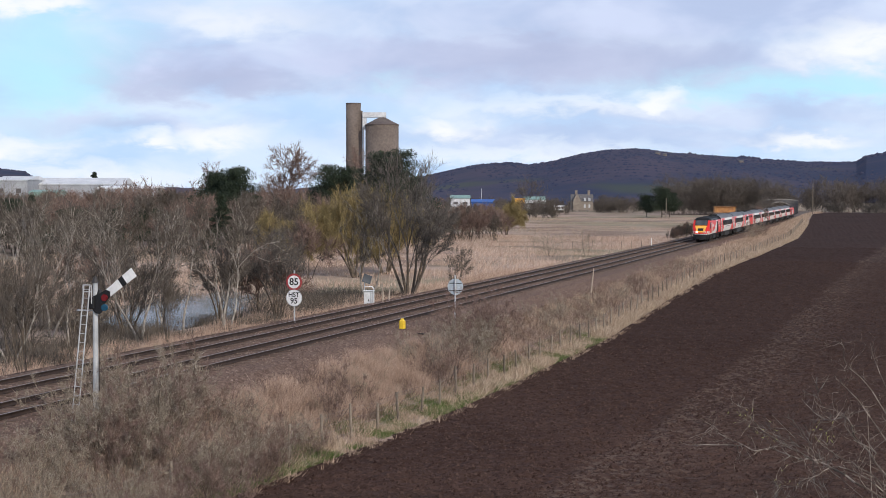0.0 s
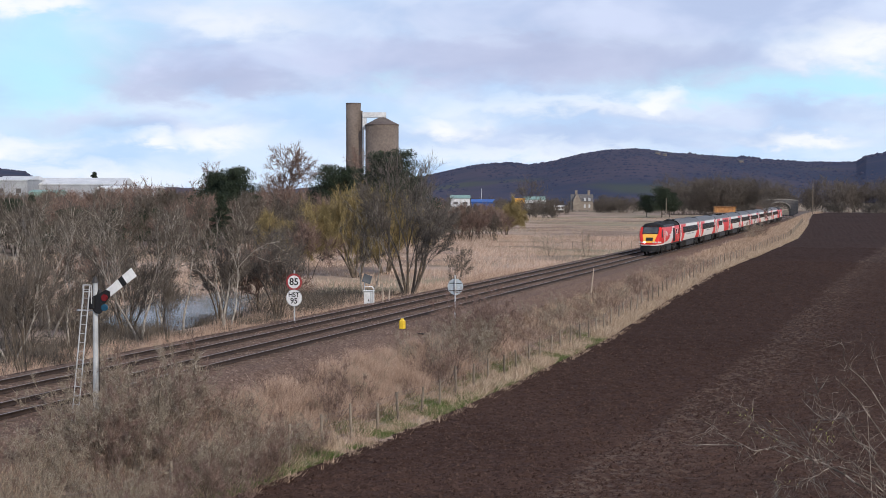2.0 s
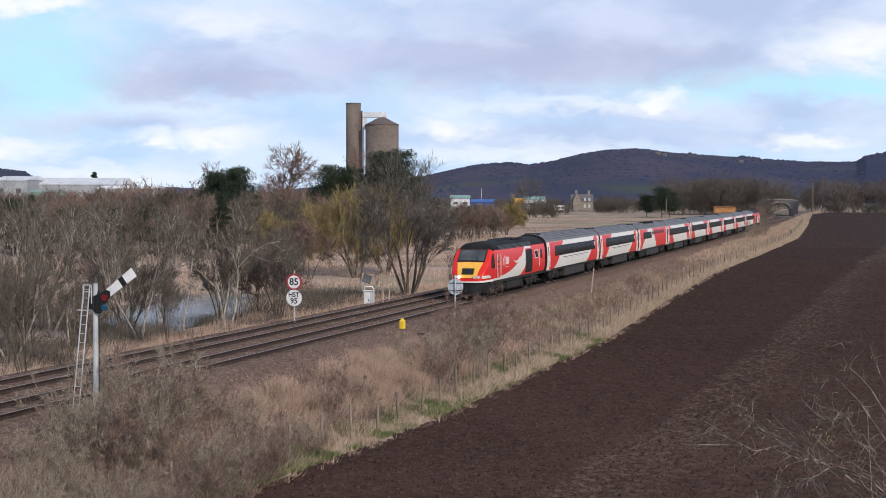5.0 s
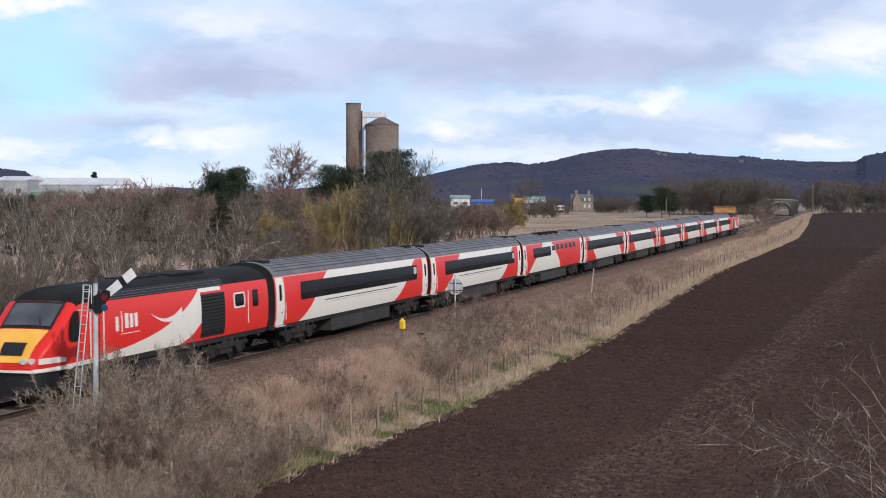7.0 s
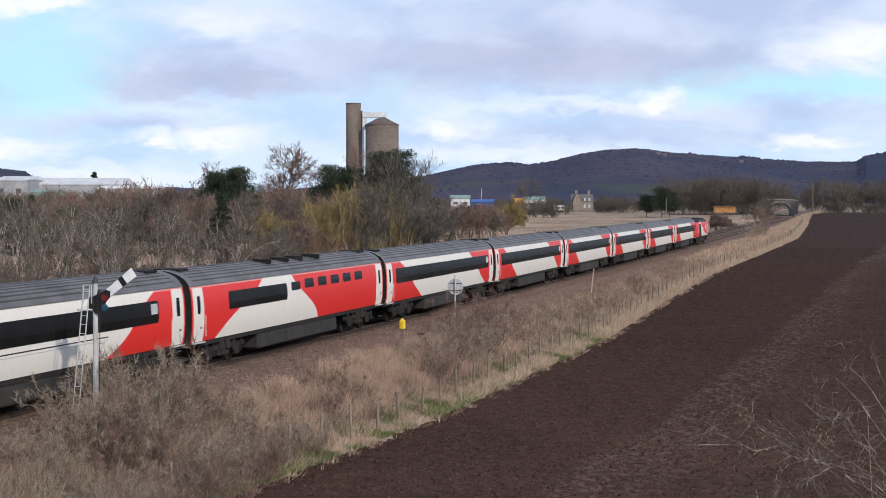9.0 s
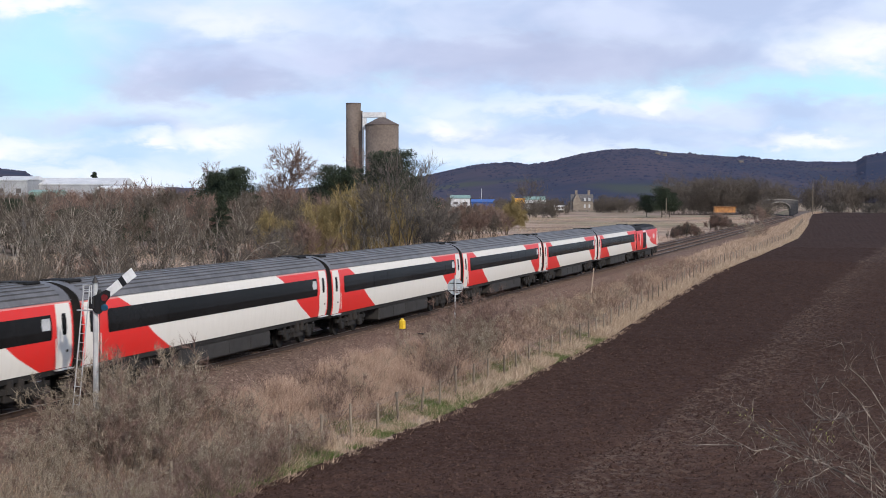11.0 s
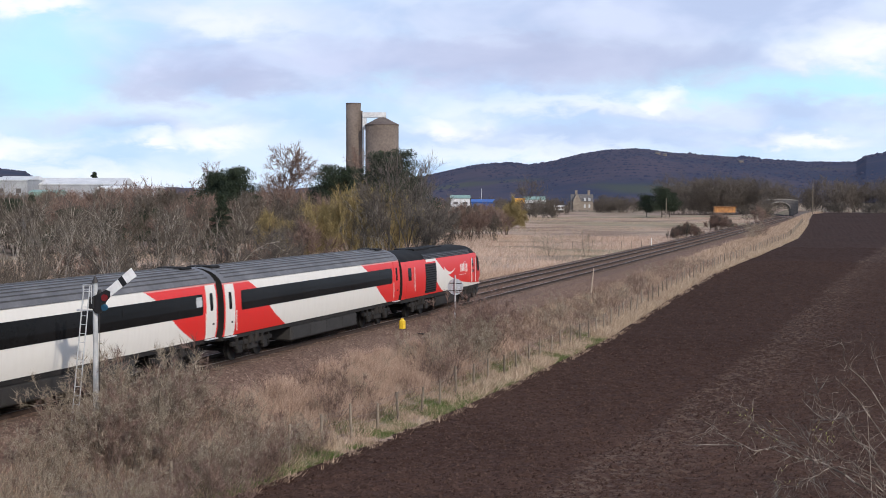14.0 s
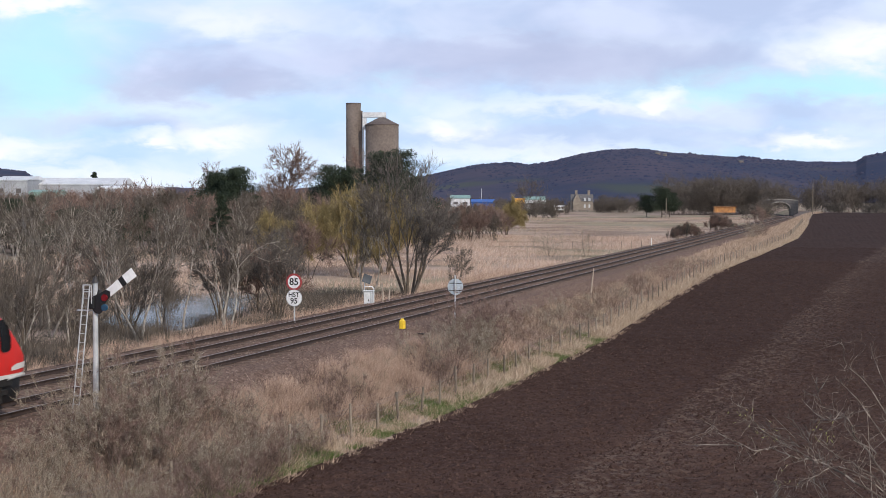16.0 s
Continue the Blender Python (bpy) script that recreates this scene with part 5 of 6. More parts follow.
def build_signal():
    gz = ground_at(-10.5, 46.4)
    t = empty("semaphore_signal", facing(-10.5, 46.4, 0), "white semaphore signal with raised arm, ladder and grey post", "railway signal")
    part("post", rod("post", M["grey_paint"], (0, 0, gz - 0.4), (0, 0, 3.92), 0.092, 14, 0.075), t)
    part("finial", rod("finial", M["dark_metal"], (0, 0, 3.92), (0, 0, 4.12), 0.11, 12, 0.02), t)
    pivot = Vector((0.22, -0.12, 3.42))
    # arm, seen from behind: white with a black band and a notched end
    u = Vector((0.80, 0.0, 0.60)).normalized()
    w = Vector((-u.z, 0, u.x))

    def plate(name, mat, a, b, h0, h1, y, notch=0.0):
        p = [pivot + u * a + w * -h0, pivot + u * b + w * -h1, pivot + u * b + w * h1, pivot + u * a + w * h0]
        if notch:
            p.insert(4, pivot + u * (a + notch))
        V = [(q.x, y, q.z) for q in p] + [(q.x, y + 0.02, q.z) for q in p]
        k = len(p)
        F = [tuple(range(k)), tuple(range(2 * k - 1, k - 1, -1))] + [(i, i + k, (i + 1) % k + k, (i + 1) % k) for i in range(k)]
        return mesh_of(name, V, F, M[mat])
    blade = part("arm", plate("arm", "white_paint", 0.34, 1.42, 0.125, 0.15, -0.12, 0.10), t, "white arm blade with a black band")
    part("arm_band", plate("arm_band", "black", 0.86, 1.03, 0.139, 0.145, -0.126), blade)
    spec = part("spectacle", plate("spectacle", "black", -0.28, 0.40, 0.25, 0.11, -0.10), t, "black cast spectacle plate")
    for nm, mat, a, h in (("red_lens", "signal_red", 0.16, -0.04), ("blue_lens", "signal_blue", -0.02, -0.28)):
        c = pivot + u * a + w * h
        part(nm, rod(nm, M[mat], (c.x, -0.14, c.z), (c.x, -0.085, c.z), 0.105, 16), spec)
    part("lower_plate", rod("lower_plate", M["black"], (0.14, -0.105, 3.18), (0.14, -0.085, 3.18), 0.19, 18), spec)
    part("lamp_case", box("lamp_case", M["black"], -0.02, 0.26, -0.08, 0.2, 3.12, 3.56, bevel=0.03), t)
    part("back_casting", box("back_casting", M["black"], -0.16, 0.04, -0.17, -0.09, 3.14, 3.50, bevel=0.03), t, "black cast bearing behind the post")
    part("lamp_top", rod("lamp_top", M["black"], (0.12, 0.05, 3.56), (0.12, 0.05, 3.72), 0.10, 12, 0.04), t)
    part("balance_rod", rod("balance_rod", M["dark_metal"], (0.16, -0.02, 3.1), (0.13, -0.02, gz + 0.6), 0.012, 6), t)
    part("bracket", box("bracket", M["grey_paint"], -0.62, 0.0, -0.03, 0.03, 3.06, 3.10), t)
    # ladder leaning on the post from the far side
    for dx in (-0.30, -0.10):
        a, b = Vector((dx - 0.14, -0.75, gz + 0.1)), Vector((dx + 0.02, -0.18, 3.86))
        part("ladder_rail", rod("ladder_rail", M["grey_paint"], a, b, 0.020, 6), t)
    for k in range(17):
        a = Vector((-0.44, -0.75, gz + 0.1)).lerp(Vector((-0.28, -0.18, 3.86)), (k + 0.5) / 17)
        part("rung", rod("rung", M["grey_paint"], a, a + Vector((0.20, 0, 0)), 0.010, 5), t)
    bm = bmesh.new()
    for x in (-0.30, -0.02):
        add_rod(bm, (x, -0.2, 3.3), (x, -0.2, 3.86), 0.016, 6)
    add_rod(bm, (-0.30, -0.2, 3.86), (-0.02, -0.2, 3.86), 0.016, 6)
    add_rod(bm, (-0.30, -0.2, 3.66), (-0.02, -0.2, 3.66), 0.016, 6)
    part("safety_hoop", bm_mesh("safety_hoop", bm, M["grey_paint"]), t)


def words(text, size, mat, x, z, parent, y=-0.012):
    cu = bpy.data.curves.new("lettering", "FONT")
    cu.body, cu.size, cu.align_x, cu.align_y, cu.extrude, cu.offset = text, size, "CENTER", "CENTER", 0.002, size * 0.018
    tmp = bpy.data.objects.new("tmp", cu)
    scene.collection.objects.link(tmp)
    me = bpy.data.meshes.new_from_object(tmp.evaluated_get(bpy.context.evaluated_depsgraph_get()))
    bpy.data.objects.remove(tmp)
    me.materials.clear()
    me.materials.append(mat)
    ob = part("lettering", me, parent)
    ob.matrix_basis = Matrix.Translation((x, y, z)) @ Matrix.Rotation(math.pi / 2, 4, "X")
    return ob


def build_speed_signs():
    x, y = -7.95, 82
    gz = ground_at(x, y)
    t = empty("speed_sign", facing(x, y, 0), "round white speed boards on a thin grey post", "railway sign")
    part("post", rod("post", M["grey_paint"], (0, 0.06, gz - 0.3), (0, 0.06, 2.55), 0.04, 10), t)

    def disc(z, rim, text, rows):
        d = part("board", rod("board", M[rim], (0, 0.02, z), (0, 0.0, z), 0.455, 40), t, "round board with dark red rim" if rim == "red_sign" else "round white board with thin grey rim")
        part("face", rod("face", M["white_paint"], (0, 0.0, z), (0, -0.008, z), 0.345 if rim == "red_sign" else 0.425, 40), d)
        for body, size, dz in rows:
            words(body, size, M["black"], 0, z + dz, d)
    disc(1.93, "red_sign", "85", [("85", 0.52, 0.0)])
    disc(1.08, "grey_paint", "HST 95", [("HST", 0.36, 0.16), ("95", 0.42, -0.17)])
    # the board turned away from us, by the near track
    x, y = 0.7, 86
    gz = ground_at(x, y)
    t = empty("speed_sign", facing(x, y, 0), "grey metal back of a round speed board on a post", "railway sign")
    part("post", rod("post", M["grey_paint"], (0, -0.06, gz - 0.3), (0, -0.06, 2.12), 0.038, 10), t)
    d = part("board", rod("board", M["sign_grey"], (0, 0.0, 1.45), (0, 0.012, 1.45), 0.455, 40), t)
    for dz in (-0.2, 0.2):
        part("stiffener", box("stiffener", M["under"], -0.36, 0.36, -0.03, -0.002, 1.45 + dz - 0.02, 1.45 + dz + 0.02), d)


def build_lineside():
    # equipment case with its solar panel
    x, y = -4.75, 99.5
    gz = ground_at(x, y)
    t = empty("equipment_case", facing(x, y, gz), "pale grey trackside cabinet with a solar panel on its post", "cabinet")
    part("case", box("case", M["grey_paint"], -0.32, 0.22, -0.25, 0.25, -0.1, 1.15, bevel=0.03), t)
    part("door", box("door", M["white_paint"], -0.29, 0.12, -0.262, -0.245, 0.08, 1.08, bevel=0.008), t)
    part("latch", box("latch", M["black"], 0.0, 0.06, -0.285, -0.255, 0.5, 0.64), t)
    part("rain_cap", box("rain_cap", M["white_paint"], -0.36, 0.26, -0.29, 0.29, 1.151, 1.20, bevel=0.02), t)
    part("mast", rod("mast", M["grey_paint"], (-0.32, -0.1, 0), (-0.32, -0.1, 2.2), 0.035, 8), t)
    bm = bmesh.new()
    pts = [(-0.30, -0.1, 1.45), (0.2, -0.1, 1.45), (0.33, -0.1, 1.3), (0.33, -0.1, 0.0)]
    for a, b in zip(pts, pts[1:]):
        add_rod(bm, a, b, 0.03, 8)
    part("hoop", bm_mesh("hoop", bm, M["white_paint"]), t)
    pan = part("solar_panel", box("solar_panel", M["screen"], -0.28, 0.28, -0.02, 0.02, -0.3, 0.3, bevel=0.008), t, "tilted grey solar panel")
    pan.matrix_basis = Matrix.Translation((-0.12, -0.15, 1.95)) @ pose(0, 0, 0, -28, 20, 25)
    # yellow lubricator drum
    x, y = -2.1, 79.5
    gz = ground_at(x, y) + 0.16
    t = empty("rail_lubricator", facing(x, y, gz), "bright yellow metal lubricator box beside the rail", "trackside box")
    part("tank", box("tank", M["bright_yellow"], -0.15, 0.15, -0.14, 0.14, 0.0, 0.70, bevel=0.05), t)
    part("lid", rod("lid", M["bright_yellow"], (0, 0, 0.70), (0, 0, 0.78), 0.11, 14, 0.08), t)
    part("strap", box("strap", M["black"], -0.156, 0.156, -0.146, 0.146, 0.22, 0.26), t)
    bm = bmesh.new()
    pts = [(0.1, -0.1, 0.05), (0.5, -0.15, 0.08), (0.9, -0.05, 0.03), (1.25, -0.1, 0.02)]
    for a, b in zip(pts, pts[1:]):
        add_rod(bm, a, b, 0.035, 8)
    part("hose", bm_mesh("hose", bm, M["black"]), t)
    # leaning timber stake and marker posts
    def stake(x, y, h, tilt, mat, lab, r=0.055):
        gz = ground_at(x, y)
        t = empty("stake", Matrix.Translation((x, y, gz)) @ pose(0, 0, 0, 0, tilt, 0), lab, "post")
        part("shaft", rod("shaft", M[mat], (0, 0, -0.2), (0, 0, h), r, 8, r * 0.85), t)
        part("cap", rod("cap", M[mat], (0, 0, h), (0, 0, h + 0.03), r * 0.85, 8, r * 0.4), t)
    stake(11.4, 118.5, 2.15, 6, "stake_wood", "pale weathered leaning timber stake on the bank")
    stake(29.3, 216, 1.5, -2, "white_paint", "short white marker post beside the track", 0.06)
    stake(-3.95, 101, 1.25, 0, "stake_wood", "short timber post behind the cabinet", 0.05)
    stake(-3.6, 102, 1.1, 3, "stake_wood", "short timber post behind the cabinet", 0.05)


M["bright_yellow"] = material("bright_yellow", two_tone((0.72, 0.47, 0.03), (0.84, 0.58, 0.05), 3.0), 0.45)
M["stake_wood"] = material("stake_wood", two_tone((0.36, 0.28, 0.22), (0.52, 0.43, 0.35), 6.0), 0.9)
M["wire"] = material("wire", two_tone((0.16, 0.14, 0.13), (0.24, 0.21, 0.20), 3.0), 0.6, 0.5)


def build_fence():
    t = empty("field_fence", Matrix.Identity(4), "weathered post and wire fence along the field edge", "fence")
    shaft = rod("post", M["fence_wood"], (0, 0, -0.3), (0, 0, 1.22), 0.055, 7, 0.05)
    rng = np.random.default_rng(14)
    ss = np.arange(6.0, 330, 2.68)
    tops = []
    for k, s in enumerate(ss):
        o = float(true_o(s, -8.35)) + rng.normal(0, 0.05)
        x, y, _ = along(np.array([s]), np.array([o]))
        x, y = float(x[0]), float(y[0])
        z = float(ground_z(np.array([s]), np.array([o]))[0])
        p = part("post", shaft, t)
        m = Matrix.Translation((x, y, z)) @ pose(0, 0, 0, rng.normal(0, 2.5), rng.normal(0, 2.5), rng.uniform(0, 360)) @ Matrix.Diagonal((1, 1, rng.uniform(0.88, 1.06), 1))
        p.matrix_basis = m
        tops.append((x, y, z))
    for h in (0.25, 0.5, 0.75, 1.0, 1.12):
        segs = []
        for a, b in zip(tops, tops[1:]):
            segs.append([a[0], a[1], a[2] + h, b[0], b[1], b[2] + h, 0.006, 0.006])
        part("wire", sticks_mesh("wire", np.array(segs), M["wire"], 3), t)
    # the stub fence across the meadow
    t = empty("meadow_fence", Matrix.Identity(4), "low grey post and wire fence on the meadow", "fence")
    for k in range(13):
        x, y = 14 + k * 1.5, 238 - k * 0.15
        p = part("post", shaft, t)
        p.matrix_basis = Matrix.Translation((x, y, ground_at(x, y)))


def build_near_shrub():
    """Bare thorn twigs close to the camera."""
    rng = np.random.default_rng(77)
    t = empty("hedge_shrub", Matrix.Translation((2.95, 9.4, 0.0)), "bare thorny hedge twigs with first yellow green buds", "bush")
    foot = ground_at(2.95, 9.4)
    tr, cr, fi = grow(rng, height=2.7, spread=0.6, stems=11, levels=4, kids=5, lean=0.45, base_r=0.010, start=0.2, twig=0.0022, ratio=0.45, curl=0.35, fine=6, fine_len=0.12, rise=0.05)
    for rows in (tr, cr, fi):
        rows[:, 0:6] += np.array([-0.32, 0, foot, -0.32, 0, foot])
    part("stem_growth", sticks_mesh("stems", tr, M["near_twig"], 5), t)
    part("branch_growth", sticks_mesh("branches", cr, M["near_twig"], 3), t)
    part("fine_growth", twig_mesh("twigs", fi, 0.0020, M["near_twig"], rng), t)
    u = empty("hedge_shrub", Matrix.Translation((3.3, 11.6, ground_at(3.3, 11.6))), "bare upright hedge shrub at the field corner", "bush")
    tr, cr, fi = grow(rng, height=4.0, spread=0.5, stems=12, levels=4, kids=6, lean=0.12, base_r=0.012, start=0.35, twig=0.0022, ratio=0.36, curl=0.32, fine=6, fine_len=0.13)
    part("stem_growth", sticks_mesh("stems", tr, M["near_twig"], 5), u)
    part("branch_growth", sticks_mesh("branches", cr, M["twig_dark"], 3), u)
    part("fine_growth", twig_mesh("twigs", fi, 0.0018, M["twig_dark"], rng), u)

    def arch(pts, r, seed):
        """A branch that bends smoothly through its points, set with short hooked spurs."""
        g = np.random.default_rng(seed)
        P = np.array([pts[0], *pts, pts[-1]], float)
        way = []
        for i in range(1, len(P) - 2):
            for f in np.arange(0, 1, 0.2):
                a0, a1, a2, a3 = P[i - 1], P[i], P[i + 1], P[i + 2]
                way.append(0.5 * (2 * a1 + (a2 - a0) * f + (2 * a0 - 5 * a1 + 4 * a2 - a3) * f * f + (3 * a1 - a0 - 3 * a2 + a3) * f ** 3) + g.normal(0, 0.004, 3))
        way.append(P[-1])
        segs, n = [], len(way) - 1

        def spur(o, d, length, w, depth):
            d = d / np.linalg.norm(d)
            for j in range(3):
                d = d + g.normal(0, 0.28, 3) + np.array([0, 0, 0.10])
                d = d / np.linalg.norm(d)
                e = o + d * length / 3
                segs.append([*o, *e, w * (1 - 0.25 * j), w * (0.75 - 0.25 * j) + 0.0004])
                o = e
                if depth and g.random() < 0.6:
                    spur(o, d + g.normal(0, 0.8, 3), length * 0.5, w * 0.6, depth - 1)
        for i in range(n):
            r0, r1 = r * (1 - 0.8 * i / n), r * (1 - 0.8 * (i + 1) / n)
            segs.append([*way[i], *way[i + 1], r0, r1])
            for k in range(2):
                if g.random() < 0.55:
                    d = way[i + 1] - way[i]
                    spur(way[i], d / np.linalg.norm(d) + g.normal(0, 0.9, 3), g.uniform(0.03, 0.16), max(r0 * 0.4, 0.0012), 1)
        return np.array(segs)
    for k, pts in enumerate((
            [(-0.45, -0.92, 4.87), (-0.68, -0.80, 5.02), (-0.82, -0.68, 5.08), (-0.98, -0.86, 5.13), (-1.09, -0.74, 5.16), (-1.22, -0.92, 5.18), (-1.35, -0.80, 5.23), (-1.42, -0.68, 5.27), (-1.44, -0.86, 5.31)],
            [(-1.29, -0.92, 5.21), (-1.48, -0.80, 5.19), (-1.59, -0.68, 5.17)],
            [(-0.35, -0.62, 4.89), (-0.53, -0.50, 5.01), (-0.66, -0.38, 5.08), (-0.73, -0.56, 5.14), (-0.74, -0.44, 5.19), (-0.73, -0.62, 5.25)],
            [(-0.29, -0.42, 4.87), (-0.37, -0.30, 5.00), (-0.46, -0.18, 5.15), (-0.55, -0.36, 5.26), (-0.58, -0.24, 5.29), (-0.66, -0.42, 5.27), (-0.74, -0.30, 5.30), (-0.79, -0.18, 5.37)],
            [(-0.43, -0.52, 5.09), (-0.57, -0.40, 5.21), (-0.52, -0.28, 5.29), (-0.44, -0.46, 5.35)],
            [(-0.85, -0.82, 5.09), (-1.00, -0.70, 5.17), (-1.15, -0.58, 5.27), (-1.22, -0.76, 5.35), (-1.26, -0.64, 5.40)],
            [(-0.16, -0.22, 5.07), (-0.35, -0.10, 5.41), (-0.47, 0.02, 5.55), (-0.54, -0.16, 5.68), (-0.56, -0.04, 5.72)],
            [(-0.13, -0.12, 5.16), (-0.27, 0.00, 5.50), (-0.30, 0.12, 5.68)],
            [(-0.19, -0.32, 4.95), (-0.43, -0.20, 5.33), (-0.53, -0.08, 5.46), (-0.61, -0.26, 5.51)],
            [(-0.43, -1.02, 4.86), (-0.59, -0.90, 5.02), (-0.75, -0.78, 5.06), (-0.93, -0.96, 5.02), (-1.09, -0.84, 4.95)])):
        part("branch", sticks_mesh("branch", arch(pts, 0.0062 if k in (0, 3) else 0.0046, 50 + k), M["near_twig"], 5), t)
    buds = needle_cloud(rng, [[-1.09, -0.70, 5.24, 0.10, 0.15, 0.08], [-0.78, -0.70, 5.25, 0.10, 0.15, 0.08], [-0.98, -0.70, 4.98, 0.10, 0.15, 0.08], [-1.24, -0.70, 5.35, 0.10, 0.15, 0.08]], 60, 0.012, M["bud"])
    part("bud_growth", buds, t, "small yellow green leaf buds")


M["near_twig"] = material("near_twig", islands((0.075, 0.056, 0.045), (0.155, 0.120, 0.096), (0.34, 0.285, 0.235)), 0.85)
M["bud"] = material("bud", islands((0.22, 0.24, 0.07), (0.30, 0.30, 0.10), (0.36, 0.33, 0.14)), 0.7)
build_signal()
build_speed_signs()
build_lineside()
build_fence()
build_near_shrub()

# ---------------------------------------------------------------- the train
SECTION = [(1.28, 1.12), (1.35, 1.45), (1.37, 1.9), (1.365, 2.4), (1.33, 2.85), (1.275, 3.15), (1.24, 3.26)]
ROOF = [(1.24, 3.26), (1.16, 3.40), (1.02, 3.54), (0.80, 3.67), (0.52, 3.77), (0.25, 3.82), (0.0, 3.835)]


def side_y(z):
    return float(np.interp(z, [p[1] for p in SECTION], [p[0] for p in SECTION]))


def loft(name, xs, sections, mat, smooth=True):
    """Skin through mirrored half sections, one for each x."""
    m = len(sections[0])
    V = []
    for x, sec in zip(xs, sections):
        xx = x if isinstance(x, (list, tuple)) else [x] * m
        V += [(xx[k], sec[k][0], sec[k][1]) for k in range(m)]
        V += [(xx[k], -sec[k][0], sec[k][1]) for k in range(m)]
    F = []
    for i in range(len(xs) - 1):
        a, b = i * 2 * m, (i + 1) * 2 * m
        for k in range(m - 1):
            F.append((a + k, a + k + 1, b + k + 1, b + k))
            F.append((b + m + k, b + m + k + 1, a + m + k + 1, a + m + k))
    me = mesh_of(name, V, F, mat, smooth)
    bm = bmesh.new()
    bm.from_mesh(me)
    bmesh.ops.remove_doubles(bm, verts=bm.verts, dist=0.0005)
    bmesh.ops.recalc_face_normals(bm, faces=bm.faces)
    bm.to_mesh(me)
    bm.free()
    return me


def end_cap(x, secs, mat, name="end_wall"):
    pts = [(x, y, z) for y, z in secs] + [(x, -y, z) for y, z in reversed(secs)]
    return mesh_of(name, pts, [tuple(range(len(pts)))], mat)


def side_panel(name, mat, x0, x1, z0, z1, out, sign, steps=4, corner=0.0):
    """A thin panel that follows the curve of the side and stands out of it by `out` metres."""
    zs = np.linspace(z0, z1, steps + 1)
    V, F = [], []
    for z in zs:
        cut = corner if z in (zs[0], zs[-1]) else 0.0
        y = side_y(z)
        for x in (x0 + cut, x1 - cut):
            V.append((x, sign * (y + out), z))
        for x in (x0 + cut, x1 - cut):
            V.append((x, sign * (y - 0.03), z))
    for k in range(steps):
        a, b = 4 * k, 4 * k + 4
        F += [(a, a + 1, b + 1, b), (a + 2, a, b, b + 2), (a + 1, a + 3, b + 3, b + 1)]
    F += [(0, 2, 3, 1), (4 * steps, 4 * steps + 1, 4 * steps + 3, 4 * steps + 2)]
    me = mesh_of(name, V, F, mat)
    bm = bmesh.new()
    bm.from_mesh(me)
    bmesh.ops.recalc_face_normals(bm, faces=bm.faces)
    bm.to_mesh(me)
    bm.free()
    return me


def wheel_mesh():
    bm = bmesh.new()
    for s in (-1, 1):
        add_rod(bm, (0, s * 0.70, 0), (0, s * 0.83, 0), 0.457, 24)
        add_rod(bm, (0, s * 0.68, 0), (0, s * 0.70, 0), 0.485, 24)
    add_rod(bm, (0, -0.85, 0), (0, 0.85, 0), 0.09, 10)
    return bm_mesh("wheelset", bm, M["under"])


def bogie_frame(half):
    bm = bmesh.new()
    for s in (-1, 1):
        add_box(bm, -half - 0.75, half + 0.75, s * 1.12 - 0.07, s * 1.12 + 0.07, 0.62, 0.80, 0.02)
        add_box(bm, -0.55, 0.55, s * 1.12 - 0.08, s * 1.12 + 0.08, 0.38, 0.64, 0.03)
        for w in (-half, half):
            add_box(bm, w - 0.2, w + 0.2, s * 1.1 - 0.1, s * 1.1 + 0.12, 0.30, 0.64, 0.04)
            add_rod(bm, (w + 0.32 * s, s * 1.16, 0.5), (w + 0.32 * s, s * 1.16, 0.98), 0.09, 10)
            add_rod(bm, (w - 0.36 * s, s * 1.18, 0.42), (w - 0.36 * s, s * 1.18, 0.92), 0.05, 8)
        add_rod(bm, (-0.3, s * 1.16, 0.64), (-0.3, s * 1.16, 1.05), 0.17, 12)
        add_rod(bm, (0.3, s * 1.16, 0.64), (0.3, s * 1.16, 1.05), 0.17, 12)
    add_box(bm, -0.5, 0.5, -1.1, 1.1, 0.55, 0.95, 0.04)
    return bm_mesh("frame", bm, M["under"])


WHEELS = wheel_mesh()
FRAME_COACH, FRAME_POWER = bogie_frame(1.3), bogie_frame(1.3)


def add_bogie(thing, x):
    b = part("bogie", FRAME_COACH, thing, "dirty dark grey bogie frame")
    b.location = (x, 0, 0)
    for w in (-1.3, 1.3):
        ws = part("wheelset", WHEELS, b)
        ws.location = (w, 0, 0.457)


def door_parts(thing, x, sign, mat, trim):
    leaf = part("door", side_panel("door", M[mat], x - 0.44, x + 0.44, 1.13, 3.17, 0.018, sign, 8, 0.03), thing, "cream slam door with a narrow window" if mat == "cream_paint" else "red slam door with a narrow window")
    part("pane", side_panel("pane", M["glass"], x - 0.14, x + 0.14, 2.18, 2.86, 0.022, sign, 4, 0.03), leaf)
    part("handle", side_panel("handle", M["dark_metal"], x - 0.20, x - 0.10, 1.62, 1.70, 0.035, sign, 1), leaf)
    part("step_board", box("step_board", M["grey_paint"], x - 0.5, x + 0.5, sign * 1.30, sign * 1.42, 1.07, 1.11), thing)
    rail_x = x + trim * 0.55
    bm = bmesh.new()
    add_rod(bm, (rail_x, sign * 1.40, 1.3), (rail_x, sign * 1.40, 2.1), 0.016, 6)
    part("handrail", bm_mesh("handrail", bm, M["cream_paint"]), thing)


